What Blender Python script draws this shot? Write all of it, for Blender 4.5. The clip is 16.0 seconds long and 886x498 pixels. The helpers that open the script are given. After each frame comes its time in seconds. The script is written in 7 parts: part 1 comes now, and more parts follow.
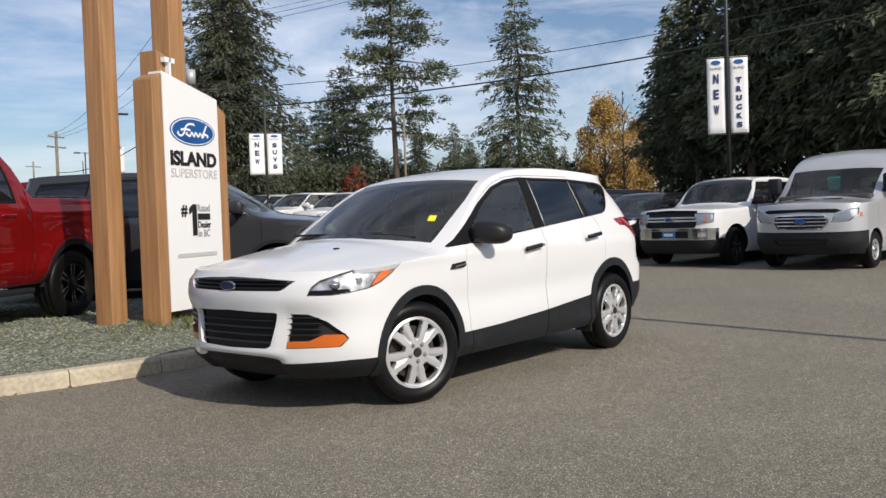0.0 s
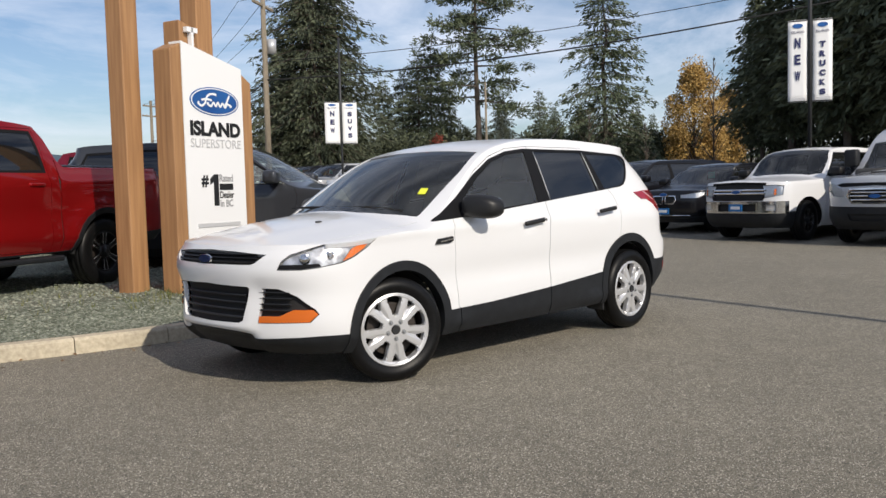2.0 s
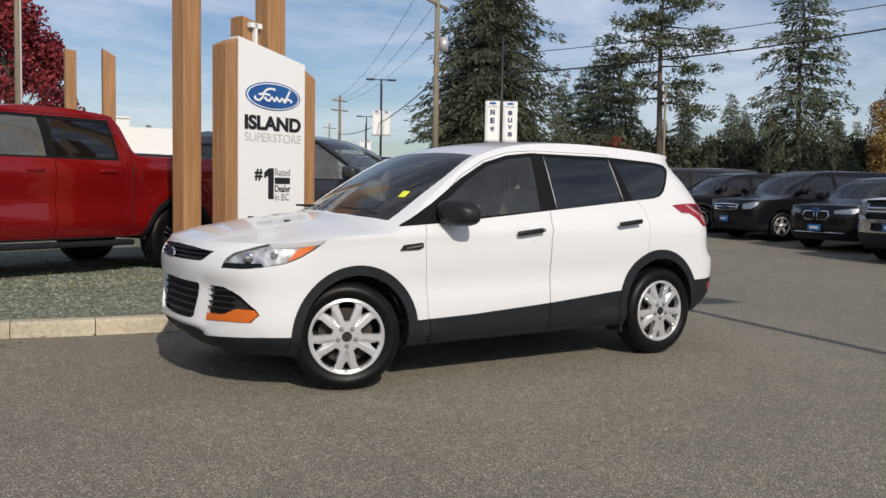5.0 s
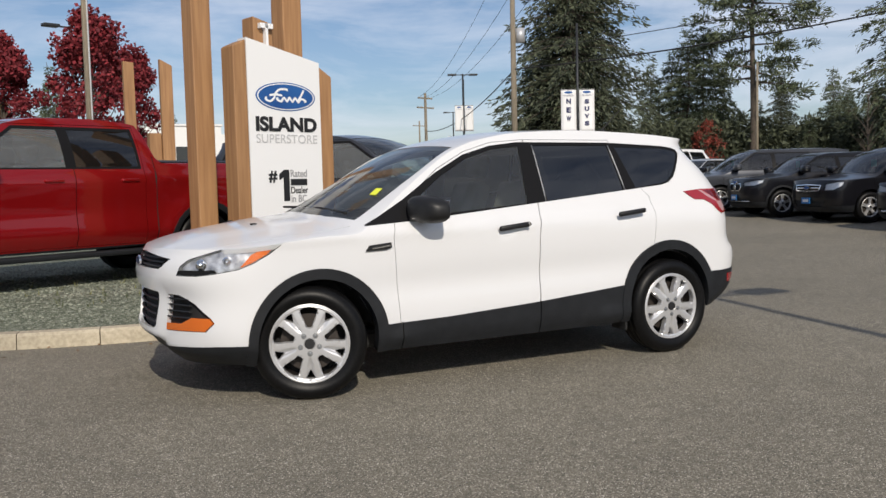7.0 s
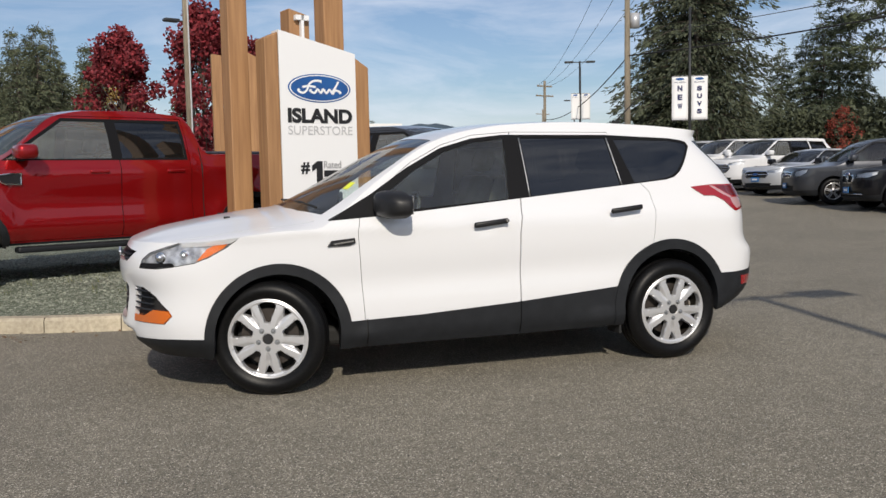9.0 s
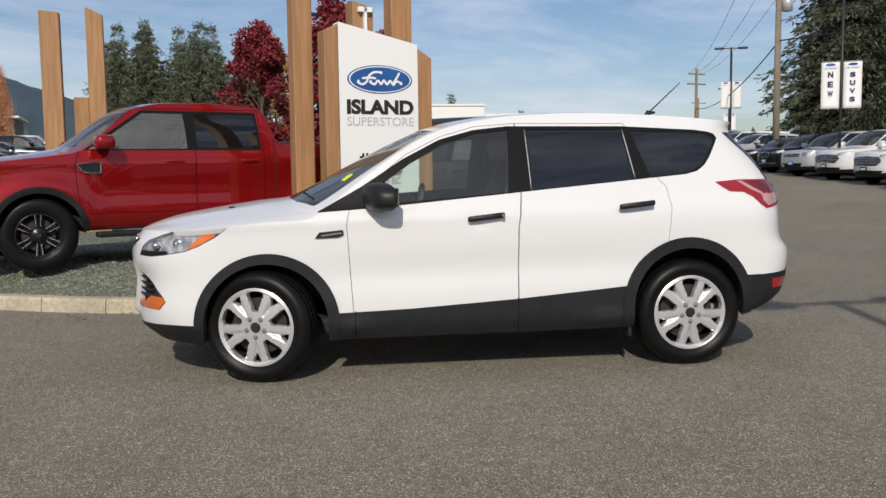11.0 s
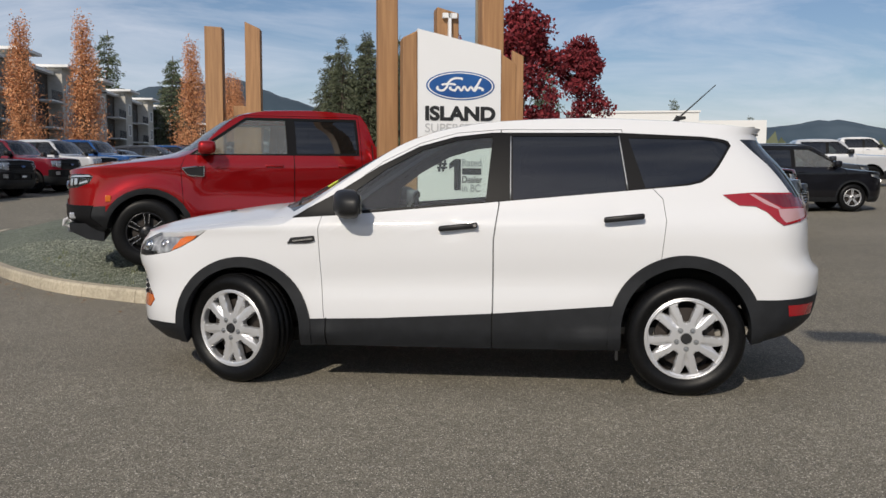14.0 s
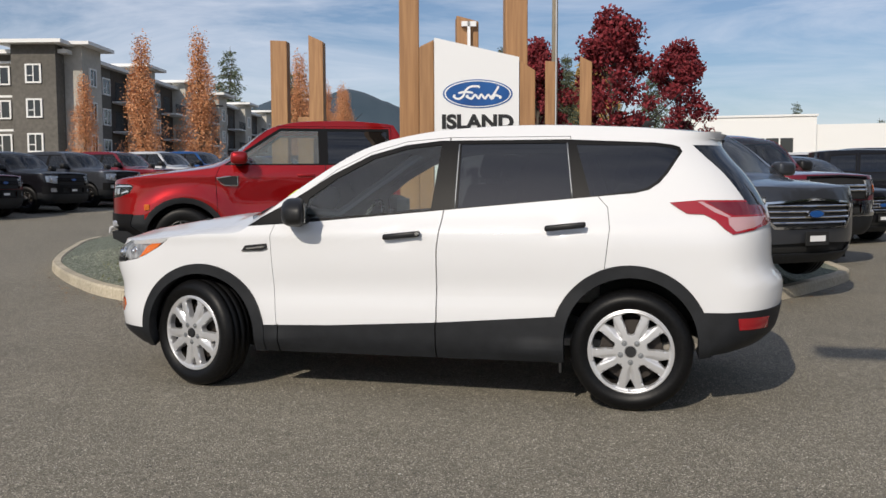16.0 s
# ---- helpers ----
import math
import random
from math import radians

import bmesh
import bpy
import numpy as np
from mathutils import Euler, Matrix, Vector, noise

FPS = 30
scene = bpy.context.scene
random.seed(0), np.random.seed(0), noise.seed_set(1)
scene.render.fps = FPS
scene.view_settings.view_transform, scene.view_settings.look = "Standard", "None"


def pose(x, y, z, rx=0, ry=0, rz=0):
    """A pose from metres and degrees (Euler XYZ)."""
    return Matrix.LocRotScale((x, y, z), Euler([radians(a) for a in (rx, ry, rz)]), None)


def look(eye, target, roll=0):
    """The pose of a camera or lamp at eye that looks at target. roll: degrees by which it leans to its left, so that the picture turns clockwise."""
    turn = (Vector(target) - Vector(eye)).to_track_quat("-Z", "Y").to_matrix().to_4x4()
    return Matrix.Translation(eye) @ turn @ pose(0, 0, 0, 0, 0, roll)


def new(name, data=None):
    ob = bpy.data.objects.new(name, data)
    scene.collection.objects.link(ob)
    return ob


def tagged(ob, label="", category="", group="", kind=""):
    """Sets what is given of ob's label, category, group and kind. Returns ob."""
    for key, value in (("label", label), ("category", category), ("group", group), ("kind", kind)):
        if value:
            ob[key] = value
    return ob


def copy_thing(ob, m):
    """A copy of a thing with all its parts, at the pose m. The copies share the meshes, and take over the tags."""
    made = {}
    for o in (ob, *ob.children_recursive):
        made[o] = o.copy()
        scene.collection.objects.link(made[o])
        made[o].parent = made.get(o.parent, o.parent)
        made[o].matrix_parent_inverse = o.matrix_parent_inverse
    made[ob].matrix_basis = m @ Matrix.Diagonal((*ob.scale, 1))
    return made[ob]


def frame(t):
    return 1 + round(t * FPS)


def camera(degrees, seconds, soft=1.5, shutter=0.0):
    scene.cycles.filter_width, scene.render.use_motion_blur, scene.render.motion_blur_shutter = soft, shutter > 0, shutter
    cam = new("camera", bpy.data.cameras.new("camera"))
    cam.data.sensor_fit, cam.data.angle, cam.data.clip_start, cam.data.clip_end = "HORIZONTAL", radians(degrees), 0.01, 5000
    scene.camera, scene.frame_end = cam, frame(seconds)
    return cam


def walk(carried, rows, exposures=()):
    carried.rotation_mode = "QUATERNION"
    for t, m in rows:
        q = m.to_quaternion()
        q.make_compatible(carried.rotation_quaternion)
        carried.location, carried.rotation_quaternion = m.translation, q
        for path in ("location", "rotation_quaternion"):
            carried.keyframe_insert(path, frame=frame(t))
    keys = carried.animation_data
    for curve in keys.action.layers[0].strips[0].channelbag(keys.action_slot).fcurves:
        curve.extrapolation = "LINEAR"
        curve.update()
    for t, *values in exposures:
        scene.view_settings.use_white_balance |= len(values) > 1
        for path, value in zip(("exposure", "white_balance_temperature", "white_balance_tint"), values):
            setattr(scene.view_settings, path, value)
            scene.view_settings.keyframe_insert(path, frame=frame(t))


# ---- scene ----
cam = camera(53.9, 16.0)
PATH = [
    (0, (-4.357, -4.667, 1.22), (-2.807, -3.404, 1.15), -1.9),
    (0.5, (-4.233, -4.767, 1.22), (-2.715, -3.469, 1.13), -1.7),
    (1, (-4.101, -4.869, 1.223), (-2.616, -3.533, 1.113), -1.6),
    (1.5, (-3.919, -4.943, 1.232), (-2.459, -3.582, 1.106), -1.7),
    (2, (-3.725, -5.06, 1.229), (-2.318, -3.645, 1.094), -1.5),
    (2.5, (-3.531, -5.234, 1.237), (-2.188, -3.758, 1.101), -0.4),
    (3, (-3.318, -5.333, 1.231), (-2.028, -3.81, 1.097), -0.1),
    (3.5, (-3.089, -5.425, 1.242), (-1.848, -3.863, 1.114), 0.1),
    (4, (-2.86, -5.541, 1.249), (-1.679, -3.932, 1.126), 0.9),
    (6.5, (-1.758, -5.788, 1.263), (-0.825, -4.026, 1.11), -1.0),
    (7, (-1.545, -5.814, 1.257), (-0.669, -4.021, 1.11), -1.4),
    (7.5, (-1.3, -5.904, 1.267), (-0.507, -4.074, 1.121), -1.5),
    (8, (-1.063, -5.936, 1.261), (-0.346, -4.076, 1.109), -1.0),
    (8.5, (-0.824, -5.974, 1.273), (-0.157, -4.095, 1.113), -1.0),
    (11, (0.398, -6.135, 1.273), (0.664, -4.161, 1.089), -0.7),
    (11.5, (0.621, -6.115, 1.255), (0.813, -4.133, 1.069), -0.5),
    (12, (0.874, -6.126, 1.261), (0.99, -4.138, 1.077), -0.7),
    (12.5, (1.145, -6.126, 1.26), (1.166, -4.135, 1.077), -0.6),
    (13, (1.367, -6.074, 1.257), (1.312, -4.083, 1.076), -0.4),
    (13.5, (1.611, -6.011, 1.267), (1.469, -4.023, 1.095), -0.1),
    (14, (1.896, -5.984, 1.267), (1.656, -4.005, 1.102), 0.1),
    (14.5, (2.136, -5.945, 1.257), (1.841, -3.974, 1.081), 0.3),
    (15, (2.375, -5.887, 1.27), (2.037, -3.922, 1.104), -0.1),
    (15.5, (2.629, -5.843, 1.265), (2.22, -3.891, 1.116), -0.2),
    (16, (2.885, -5.788, 1.267), (2.384, -3.857, 1.121), -0.2),
]
walk(cam, [(t, look(eye, target, roll)) for t, eye, target, roll in PATH], exposures=[(0.0, 0.17), (1.5, 0.19), (3.0, 0.16), (4.0, -0.05), (7.0, -0.01), (8.5, 0.03), (11.0, -0.06), (12.5, -0.07), (13.5, -0.22), (14.5, -0.13), (16.0, -0.06)])

# ---- world, sun ----
from mathutils.bvhtree import BVHTree
from mathutils.interpolate import poly_3d_calc

SUN_EL, SUN_AZ = 34.5, math.atan2(-0.977, -0.213)
to_sun = Vector((math.cos(SUN_AZ) * math.cos(radians(SUN_EL)), math.sin(SUN_AZ) * math.cos(radians(SUN_EL)), math.sin(radians(SUN_EL))))
world = bpy.data.worlds.new("world")
scene.world = world
world.use_nodes = True
wn, wl = world.node_tree.nodes, world.node_tree.links
bg = wn["Background"]
sky = wn.new("ShaderNodeTexSky")
sky.sky_type = "NISHITA"
sky.sun_disc = False
sky.sun_elevation = radians(SUN_EL)
sky.sun_rotation = math.atan2(to_sun.x, to_sun.y)
sky.air_density, sky.dust_density, sky.ozone_density = 1.0, 0.8, 2.4
tc = wn.new("ShaderNodeTexCoord")
mp = wn.new("ShaderNodeMapping")
mp.inputs["Scale"].default_value = (1.2, 2.4, 7.0)
mp.inputs["Rotation"].default_value = (0.0, 0.12, 0.5)
wl.new(tc.outputs["Generated"], mp.inputs["Vector"])
nz = wn.new("ShaderNodeTexNoise")
nz.inputs["Scale"].default_value, nz.inputs["Detail"].default_value, nz.inputs["Roughness"].default_value = 2.2, 8.0, 0.62
nz.inputs["Distortion"].default_value = 0.6
wl.new(mp.outputs["Vector"], nz.inputs["Vector"])
cr = wn.new("ShaderNodeValToRGB")
cr.color_ramp.elements[0].position, cr.color_ramp.elements[1].position = 0.38, 0.76
cr.color_ramp.elements[0].color, cr.color_ramp.elements[1].color = (0, 0, 0, 1), (0.75, 0.75, 0.75, 1)
wl.new(nz.outputs["Fac"], cr.inputs["Fac"])
mx = wn.new("ShaderNodeMixRGB")
mx.inputs["Color2"].default_value = (9.9, 10.3, 11.5, 1)
wl.new(cr.outputs["Color"], mx.inputs["Fac"])
tint = wn.new("ShaderNodeMixRGB")
tint.blend_type = "MULTIPLY"
tint.inputs["Fac"].default_value = 1.0
tint.inputs["Color2"].default_value = (0.99, 1.0, 1.07, 1)
wl.new(sky.outputs["Color"], tint.inputs["Color1"])
wl.new(tint.outputs["Color"], mx.inputs["Color1"])
wl.new(mx.outputs["Color"], bg.inputs["Color"])
bg.inputs["Strength"].default_value = 0.085
sun = new("sun", bpy.data.lights.new("sun", "SUN"))
sun.data.energy, sun.data.angle, sun.data.color = 3.6, radians(0.55), (1.0, 0.91, 0.78)
sun.matrix_world = look(to_sun * 60, (0, 0, 0))


# ---- materials ----
def mat(name, color, rough=0.6, metal=0.0, **kw):
    m = bpy.data.materials.new(name)
    m.use_nodes = True
    p = m.node_tree.nodes["Principled BSDF"]
    p.inputs["Base Color"].default_value = (*color, 1)
    p.inputs["Roughness"].default_value, p.inputs["Metallic"].default_value = rough, metal
    for k, v in kw.items():
        p.inputs[k.replace("_", " ")].default_value = v
    return m


def noisy(m, c1, c2, scale, rough=None, bump=0.0, detail=6.0, stretch=(1, 1, 1), spots=None, space="Object", bscale=None):
    """Grain between two colours, a slower stain on top, and fine relief."""
    n, l = m.node_tree.nodes, m.node_tree.links
    p = n["Principled BSDF"]
    t = n.new("ShaderNodeTexCoord")
    g = n.new("ShaderNodeMapping")
    g.inputs["Scale"].default_value = stretch
    l.new(t.outputs[space], g.inputs["Vector"])
    a = n.new("ShaderNodeTexNoise")
    a.inputs["Scale"].default_value, a.inputs["Detail"].default_value = scale, detail
    l.new(g.outputs["Vector"], a.inputs["Vector"])
    r = n.new("ShaderNodeValToRGB")
    r.color_ramp.elements[0].position, r.color_ramp.elements[1].position = 0.32, 0.68
    r.color_ramp.elements[0].color, r.color_ramp.elements[1].color = (*c1, 1), (*c2, 1)
    l.new(a.outputs["Fac"], r.inputs["Fac"])
    b = n.new("ShaderNodeTexNoise")
    b.inputs["Scale"].default_value, b.inputs["Detail"].default_value = scale / 23.0, 4.0
    l.new(g.outputs["Vector"], b.inputs["Vector"])
    v = n.new("ShaderNodeMapRange")
    v.inputs["From Min"].default_value, v.inputs["From Max"].default_value = 0.3, 0.7
    v.inputs["To Min"].default_value, v.inputs["To Max"].default_value = 0.78, 1.18
    l.new(b.outputs["Fac"], v.inputs["Value"])
    s = n.new("ShaderNodeVectorMath")
    s.operation = "SCALE"
    l.new(r.outputs["Color"], s.inputs[0])
    l.new(v.outputs["Result"], s.inputs["Scale"])
    l.new(s.outputs["Vector"], p.inputs["Base Color"])
    if bump:
        u = n.new("ShaderNodeBump")
        u.inputs["Strength"].default_value, u.inputs["Distance"].default_value = 0.6, bump
        if bscale:
            a = n.new("ShaderNodeTexNoise")
            a.inputs["Scale"].default_value, a.inputs["Detail"].default_value = bscale, 3.0
            l.new(g.outputs["Vector"], a.inputs["Vector"])
        l.new(a.outputs["Fac"], u.inputs["Height"])
        l.new(u.outputs["Normal"], p.inputs["Normal"])
    return m


def chips(m, stops, scale, bump):
    """Stone chips in a binder: every cell takes its own shade; slow stains and worn lanes over them."""
    n, l = m.node_tree.nodes, m.node_tree.links
    p = n["Principled BSDF"]
    t = n.new("ShaderNodeTexCoord")
    v = n.new("ShaderNodeTexVoronoi")
    v.inputs["Scale"].default_value = scale
    l.new(t.outputs["Object"], v.inputs["Vector"])
    h = n.new("ShaderNodeSeparateColor")
    l.new(v.outputs["Color"], h.inputs["Color"])
    r = n.new("ShaderNodeValToRGB")
    while len(r.color_ramp.elements) < len(stops):
        r.color_ramp.elements.new(0.5)
    for e, (pos, c) in zip(r.color_ramp.elements, stops):
        e.position, e.color = pos, (*c, 1)
    l.new(h.outputs["Red"], r.inputs["Fac"])
    col = r.outputs["Color"]
    for sc, lo, hi in ((0.35, 0.90, 1.10), (2.6, 0.93, 1.07), (14.0, 0.90, 1.10)):
        a = n.new("ShaderNodeTexNoise")
        a.inputs["Scale"].default_value, a.inputs["Detail"].default_value = sc, 5.0
        l.new(t.outputs["Object"], a.inputs["Vector"])
        q = n.new("ShaderNodeMapRange")
        q.inputs["From Min"].default_value, q.inputs["From Max"].default_value = 0.3, 0.7
        q.inputs["To Min"].default_value, q.inputs["To Max"].default_value = lo, hi
        l.new(a.outputs["Fac"], q.inputs["Value"])
        s = n.new("ShaderNodeVectorMath")
        s.operation = "SCALE"
        l.new(col, s.inputs[0])
        l.new(q.outputs["Result"], s.inputs["Scale"])
        col = s.outputs["Vector"]
    l.new(col, p.inputs["Base Color"])
    u = n.new("ShaderNodeBump")
    u.inputs["Strength"].default_value, u.inputs["Distance"].default_value = 0.5, bump
    l.new(v.outputs["Distance"], u.inputs["Height"])
    l.new(u.outputs["Normal"], p.inputs["Normal"])


def paint(name, color, flake=0.0, rough=0.35, coat=1.0):
    m = mat(name, color, rough, flake, Coat_Weight=coat, Coat_Roughness=0.04, Specular_IOR_Level=0.15)
    return m


def glass(name, tint, film=0.0, ior=1.75):
    """Thin pane: tinted see-through, the gloss of its two faces, and a pale film for dust and painted sky glare."""
    m = bpy.data.materials.new(name)
    m.use_nodes = True
    n, l = m.node_tree.nodes, m.node_tree.links
    n.remove(n["Principled BSDF"])
    t, g, f, x = n.new("ShaderNodeBsdfTransparent"), n.new("ShaderNodeBsdfGlossy"), n.new("ShaderNodeFresnel"), n.new("ShaderNodeMixShader")
    t.inputs["Color"].default_value = (*tint, 1)
    g.inputs["Roughness"].default_value = 0.015
    f.inputs["IOR"].default_value = ior
    l.new(f.outputs["Fac"], x.inputs["Fac"])
    l.new(t.outputs["BSDF"], x.inputs[1])
    l.new(g.outputs["BSDF"], x.inputs[2])
    out = x
    if film:
        d, y, c, z = n.new("ShaderNodeBsdfDiffuse"), n.new("ShaderNodeMixShader"), n.new("ShaderNodeTexCoord"), n.new("ShaderNodeTexNoise")
        q = n.new("ShaderNodeMapRange")
        d.inputs["Color"].default_value = (0.80, 0.82, 0.80, 1)
        z.inputs["Scale"].default_value = 3.0
        q.inputs["To Min"].default_value, q.inputs["To Max"].default_value = film * 0.6, film * 1.4
        l.new(c.outputs["Object"], z.inputs["Vector"])
        l.new(z.outputs["Fac"], q.inputs["Value"])
        l.new(q.outputs["Result"], y.inputs["Fac"])
        l.new(x.outputs["Shader"], y.inputs[1])
        l.new(d.outputs["BSDF"], y.inputs[2])
        out = y
    l.new(out.outputs["Shader"], n["Material Output"].inputs["Surface"])
    return m


M = {}
M["asphalt"] = mat("asphalt", (0.17, 0.16, 0.145), 0.9)
M["gravel"] = mat("gravel", (0.2, 0.2, 0.18), 0.95)
M["concrete"] = noisy(mat("concrete", (0.4, 0.36, 0.28), 0.9), (0.36, 0.31, 0.23), (0.50, 0.44, 0.33), 30.0, bump=0.004)
chips(M["asphalt"], [(0.0, (0.050, 0.045, 0.037)), (0.25, (0.147, 0.132, 0.101)), (0.68, (0.207, 0.186, 0.143)), (0.90, (0.304, 0.274, 0.212)), (1.0, (0.68, 0.62, 0.53))], 190.0, 0.008)
chips(M["gravel"], [(0.0, (0.050, 0.060, 0.040)), (0.35, (0.110, 0.126, 0.088)), (0.7, (0.170, 0.187, 0.140)), (1.0, (0.30, 0.32, 0.26))], 58.0, 0.03)
M["timber"] = noisy(mat("timber", (0.35, 0.185, 0.083), 0.65), (0.29, 0.15, 0.065), (0.415, 0.226, 0.101), 7.0, bump=0.003, stretch=(4, 4, 0.22))
M["sign_white"] = mat("sign_white", (0.80, 0.80, 0.80), 0.35)
M["white_paint"] = paint("white_paint", (0.69, 0.693, 0.705), 0.0, 0.4, 0.85)
M["white_paint"].node_tree.nodes["Principled BSDF"].inputs["Coat Roughness"].default_value = 0.09
M["red_paint"] = paint("red_paint", (0.35, 0.0075, 0.0095), 0.62, 0.30)
M["maroon_paint"] = paint("maroon_paint", (0.16, 0.008, 0.018), 0.3, 0.3)
M["black_paint"] = paint("black_paint", (0.006, 0.006, 0.008), 0.0, 0.3, 0.6)
M["grey_paint"] = paint("grey_paint", (0.046, 0.049, 0.057), 0.35, 0.3, 0.7)
M["silver_paint"] = paint("silver_paint", (0.50, 0.51, 0.53), 0.3, 0.35)
M["blue_paint"] = paint("blue_paint", (0.008, 0.06, 0.20), 0.3, 0.3)
M["cladding"] = noisy(mat("cladding", (0.03, 0.03, 0.033), 0.55, Specular_IOR_Level=0.3), (0.010, 0.011, 0.013), (0.015, 0.0165, 0.0195), 300.0, bump=0.0008)
M["black_gloss"] = mat("black_gloss", (0.012, 0.012, 0.013), 0.35, Specular_IOR_Level=0.06)
M["dark"] = mat("dark", (0.012, 0.012, 0.012), 0.8)
M["rubber"] = noisy(mat("rubber", (0.02, 0.02, 0.02), 0.42, Specular_IOR_Level=0.18), (0.004, 0.004, 0.0043), (0.0075, 0.0075, 0.008), 60.0, bump=0.001)
M["chrome"] = mat("chrome", (0.75, 0.75, 0.76), 0.12, 1.0)
M["alloy"] = mat("alloy", (0.62, 0.62, 0.63), 0.34, 0.58)
M["black_alloy"] = mat("black_alloy", (0.02, 0.02, 0.022), 0.3, 0.5)
M["tint"] = glass("tint", (0.05, 0.052, 0.055), 0.006, 1.95)
M["clear"] = glass("clear", (0.84, 0.92, 0.88), 0.026, 1.75)
M["screen"] = glass("screen", (0.84, 0.91, 0.90), 0.024, 1.55)
M["lens"] = glass("lens", (0.94, 0.95, 0.96), 0.014, 1.4)
M["reflector"] = mat("reflector", (0.82, 0.82, 0.83), 0.3, 0.35)
M["bowl_chrome"] = noisy(mat("bowl_chrome", (0.6, 0.6, 0.62), 0.30, 0.55), (0.30, 0.30, 0.32), (0.85, 0.85, 0.87), 22.0)
M["amber"] = mat("amber", (0.60, 0.13, 0.012), 0.2, Coat_Weight=0.8)
M["red_lens"] = mat("red_lens", (0.29, 0.006, 0.011), 0.15, Coat_Weight=1.0)
M["maroon_lens"] = mat("maroon_lens", (0.13, 0.008, 0.014), 0.15, Coat_Weight=1.0)
M["lamp_amber"] = mat("lamp_amber", (0.75, 0.17, 0.02), 0.25)
M["pale_lens"] = mat("pale_lens", (0.46, 0.28, 0.29), 0.15, Coat_Weight=1.0)
M["interior"] = noisy(mat("interior", (0.05, 0.05, 0.05), 0.85), (0.045, 0.045, 0.047), (0.075, 0.074, 0.072), 40.0)
M["oval_blue"] = noisy(mat("oval_blue", (0.012, 0.065, 0.26), 0.3), (0.014, 0.075, 0.27), (0.020, 0.115, 0.36), 2.2)
M["oval_dark"] = mat("oval_dark", (0.010, 0.022, 0.075), 0.25)
M["ink"] = mat("ink", (0.012, 0.012, 0.013), 0.5)
M["mid_ink"] = mat("mid_ink", (0.30, 0.30, 0.31), 0.5)
M["pale_ink"] = mat("pale_ink", (0.50, 0.50, 0.51), 0.5)
M["steel"] = mat("steel", (0.32, 0.33, 0.34), 0.45, 0.8)
M["dark_steel"] = mat("dark_steel", (0.06, 0.06, 0.062), 0.5, 0.6)
M["brake"] = mat("brake", (0.035, 0.028, 0.024), 0.6, 0.3)
M["dark_pole"] = mat("dark_pole", (0.035, 0.037, 0.04), 0.5, 0.3)
M["pole_wood"] = noisy(mat("pole_wood", (0.25, 0.2, 0.14), 0.9), (0.18, 0.15, 0.11), (0.32, 0.27, 0.20), 12.0, stretch=(5, 5, 0.3))
M["sticker"] = mat("sticker", (0.75, 0.80, 0.05), 0.5)
M["teal"] = mat("teal", (0.02, 0.45, 0.33), 0.6)
M["plate_blue"] = mat("plate_blue", (0.02, 0.16, 0.42), 0.4)
M["bark"] = noisy(mat("bark", (0.1, 0.08, 0.06), 0.95), (0.06, 0.048, 0.038), (0.13, 0.105, 0.085), 14.0, bump=0.01, stretch=(3, 3, 0.6))


def leafy(name, c1, c2):
    m = mat(name, c1, 0.75)
    n, l = m.node_tree.nodes, m.node_tree.links
    g = n.new("ShaderNodeNewGeometry")
    r = n.new("ShaderNodeValToRGB")
    r.color_ramp.elements[0].color, r.color_ramp.elements[1].color = (*c1, 1), (*c2, 1)
    l.new(g.outputs["Random Per Island"], r.inputs["Fac"])
    l.new(r.outputs["Color"], n["Principled BSDF"].inputs["Base Color"])
    return m


M["needles"] = leafy("needles", (0.042, 0.063, 0.034), (0.128, 0.150, 0.080))
M["needles_dark"] = leafy("needles_dark", (0.050, 0.066, 0.038), (0.135, 0.150, 0.082))
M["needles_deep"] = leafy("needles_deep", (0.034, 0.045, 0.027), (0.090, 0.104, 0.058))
M["red_leaves"] = leafy("red_leaves", (0.10, 0.008, 0.014), (0.26, 0.022, 0.030))
M["scarlet_leaves"] = leafy("scarlet_leaves", (0.15, 0.024, 0.018), (0.30, 0.060, 0.036))
M["orange_leaves"] = leafy("orange_leaves", (0.42, 0.17, 0.07), (0.74, 0.38, 0.19))
M["yellow_leaves"] = leafy("yellow_leaves", (0.26, 0.17, 0.05), (0.52, 0.33, 0.10))


# ---- mesh helpers ----
def obj(name, bm, material, parent=None, label="", smooth=False):
    me = bpy.data.meshes.new(name)
    bm.normal_update()
    bm.to_mesh(me)
    bm.free()
    for m in material if isinstance(material, (list, tuple)) else [material]:
        me.materials.append(m)
    if smooth:
        me.polygons.foreach_set("use_smooth", [True] * len(me.polygons))
    ob = new(name, me)
    if parent is not None:
        ob.parent = parent
    if label:
        ob["label"] = label
    return ob


def part(name, bm, material, parent, label="", smooth=False):
    return obj(name, bm, material, parent, label, smooth)


def empty(name, m=None, **tags):
    e = new(name)
    e.empty_display_size = 0.2
    if m is not None:
        e.matrix_basis = m
    return tagged(e, **tags)


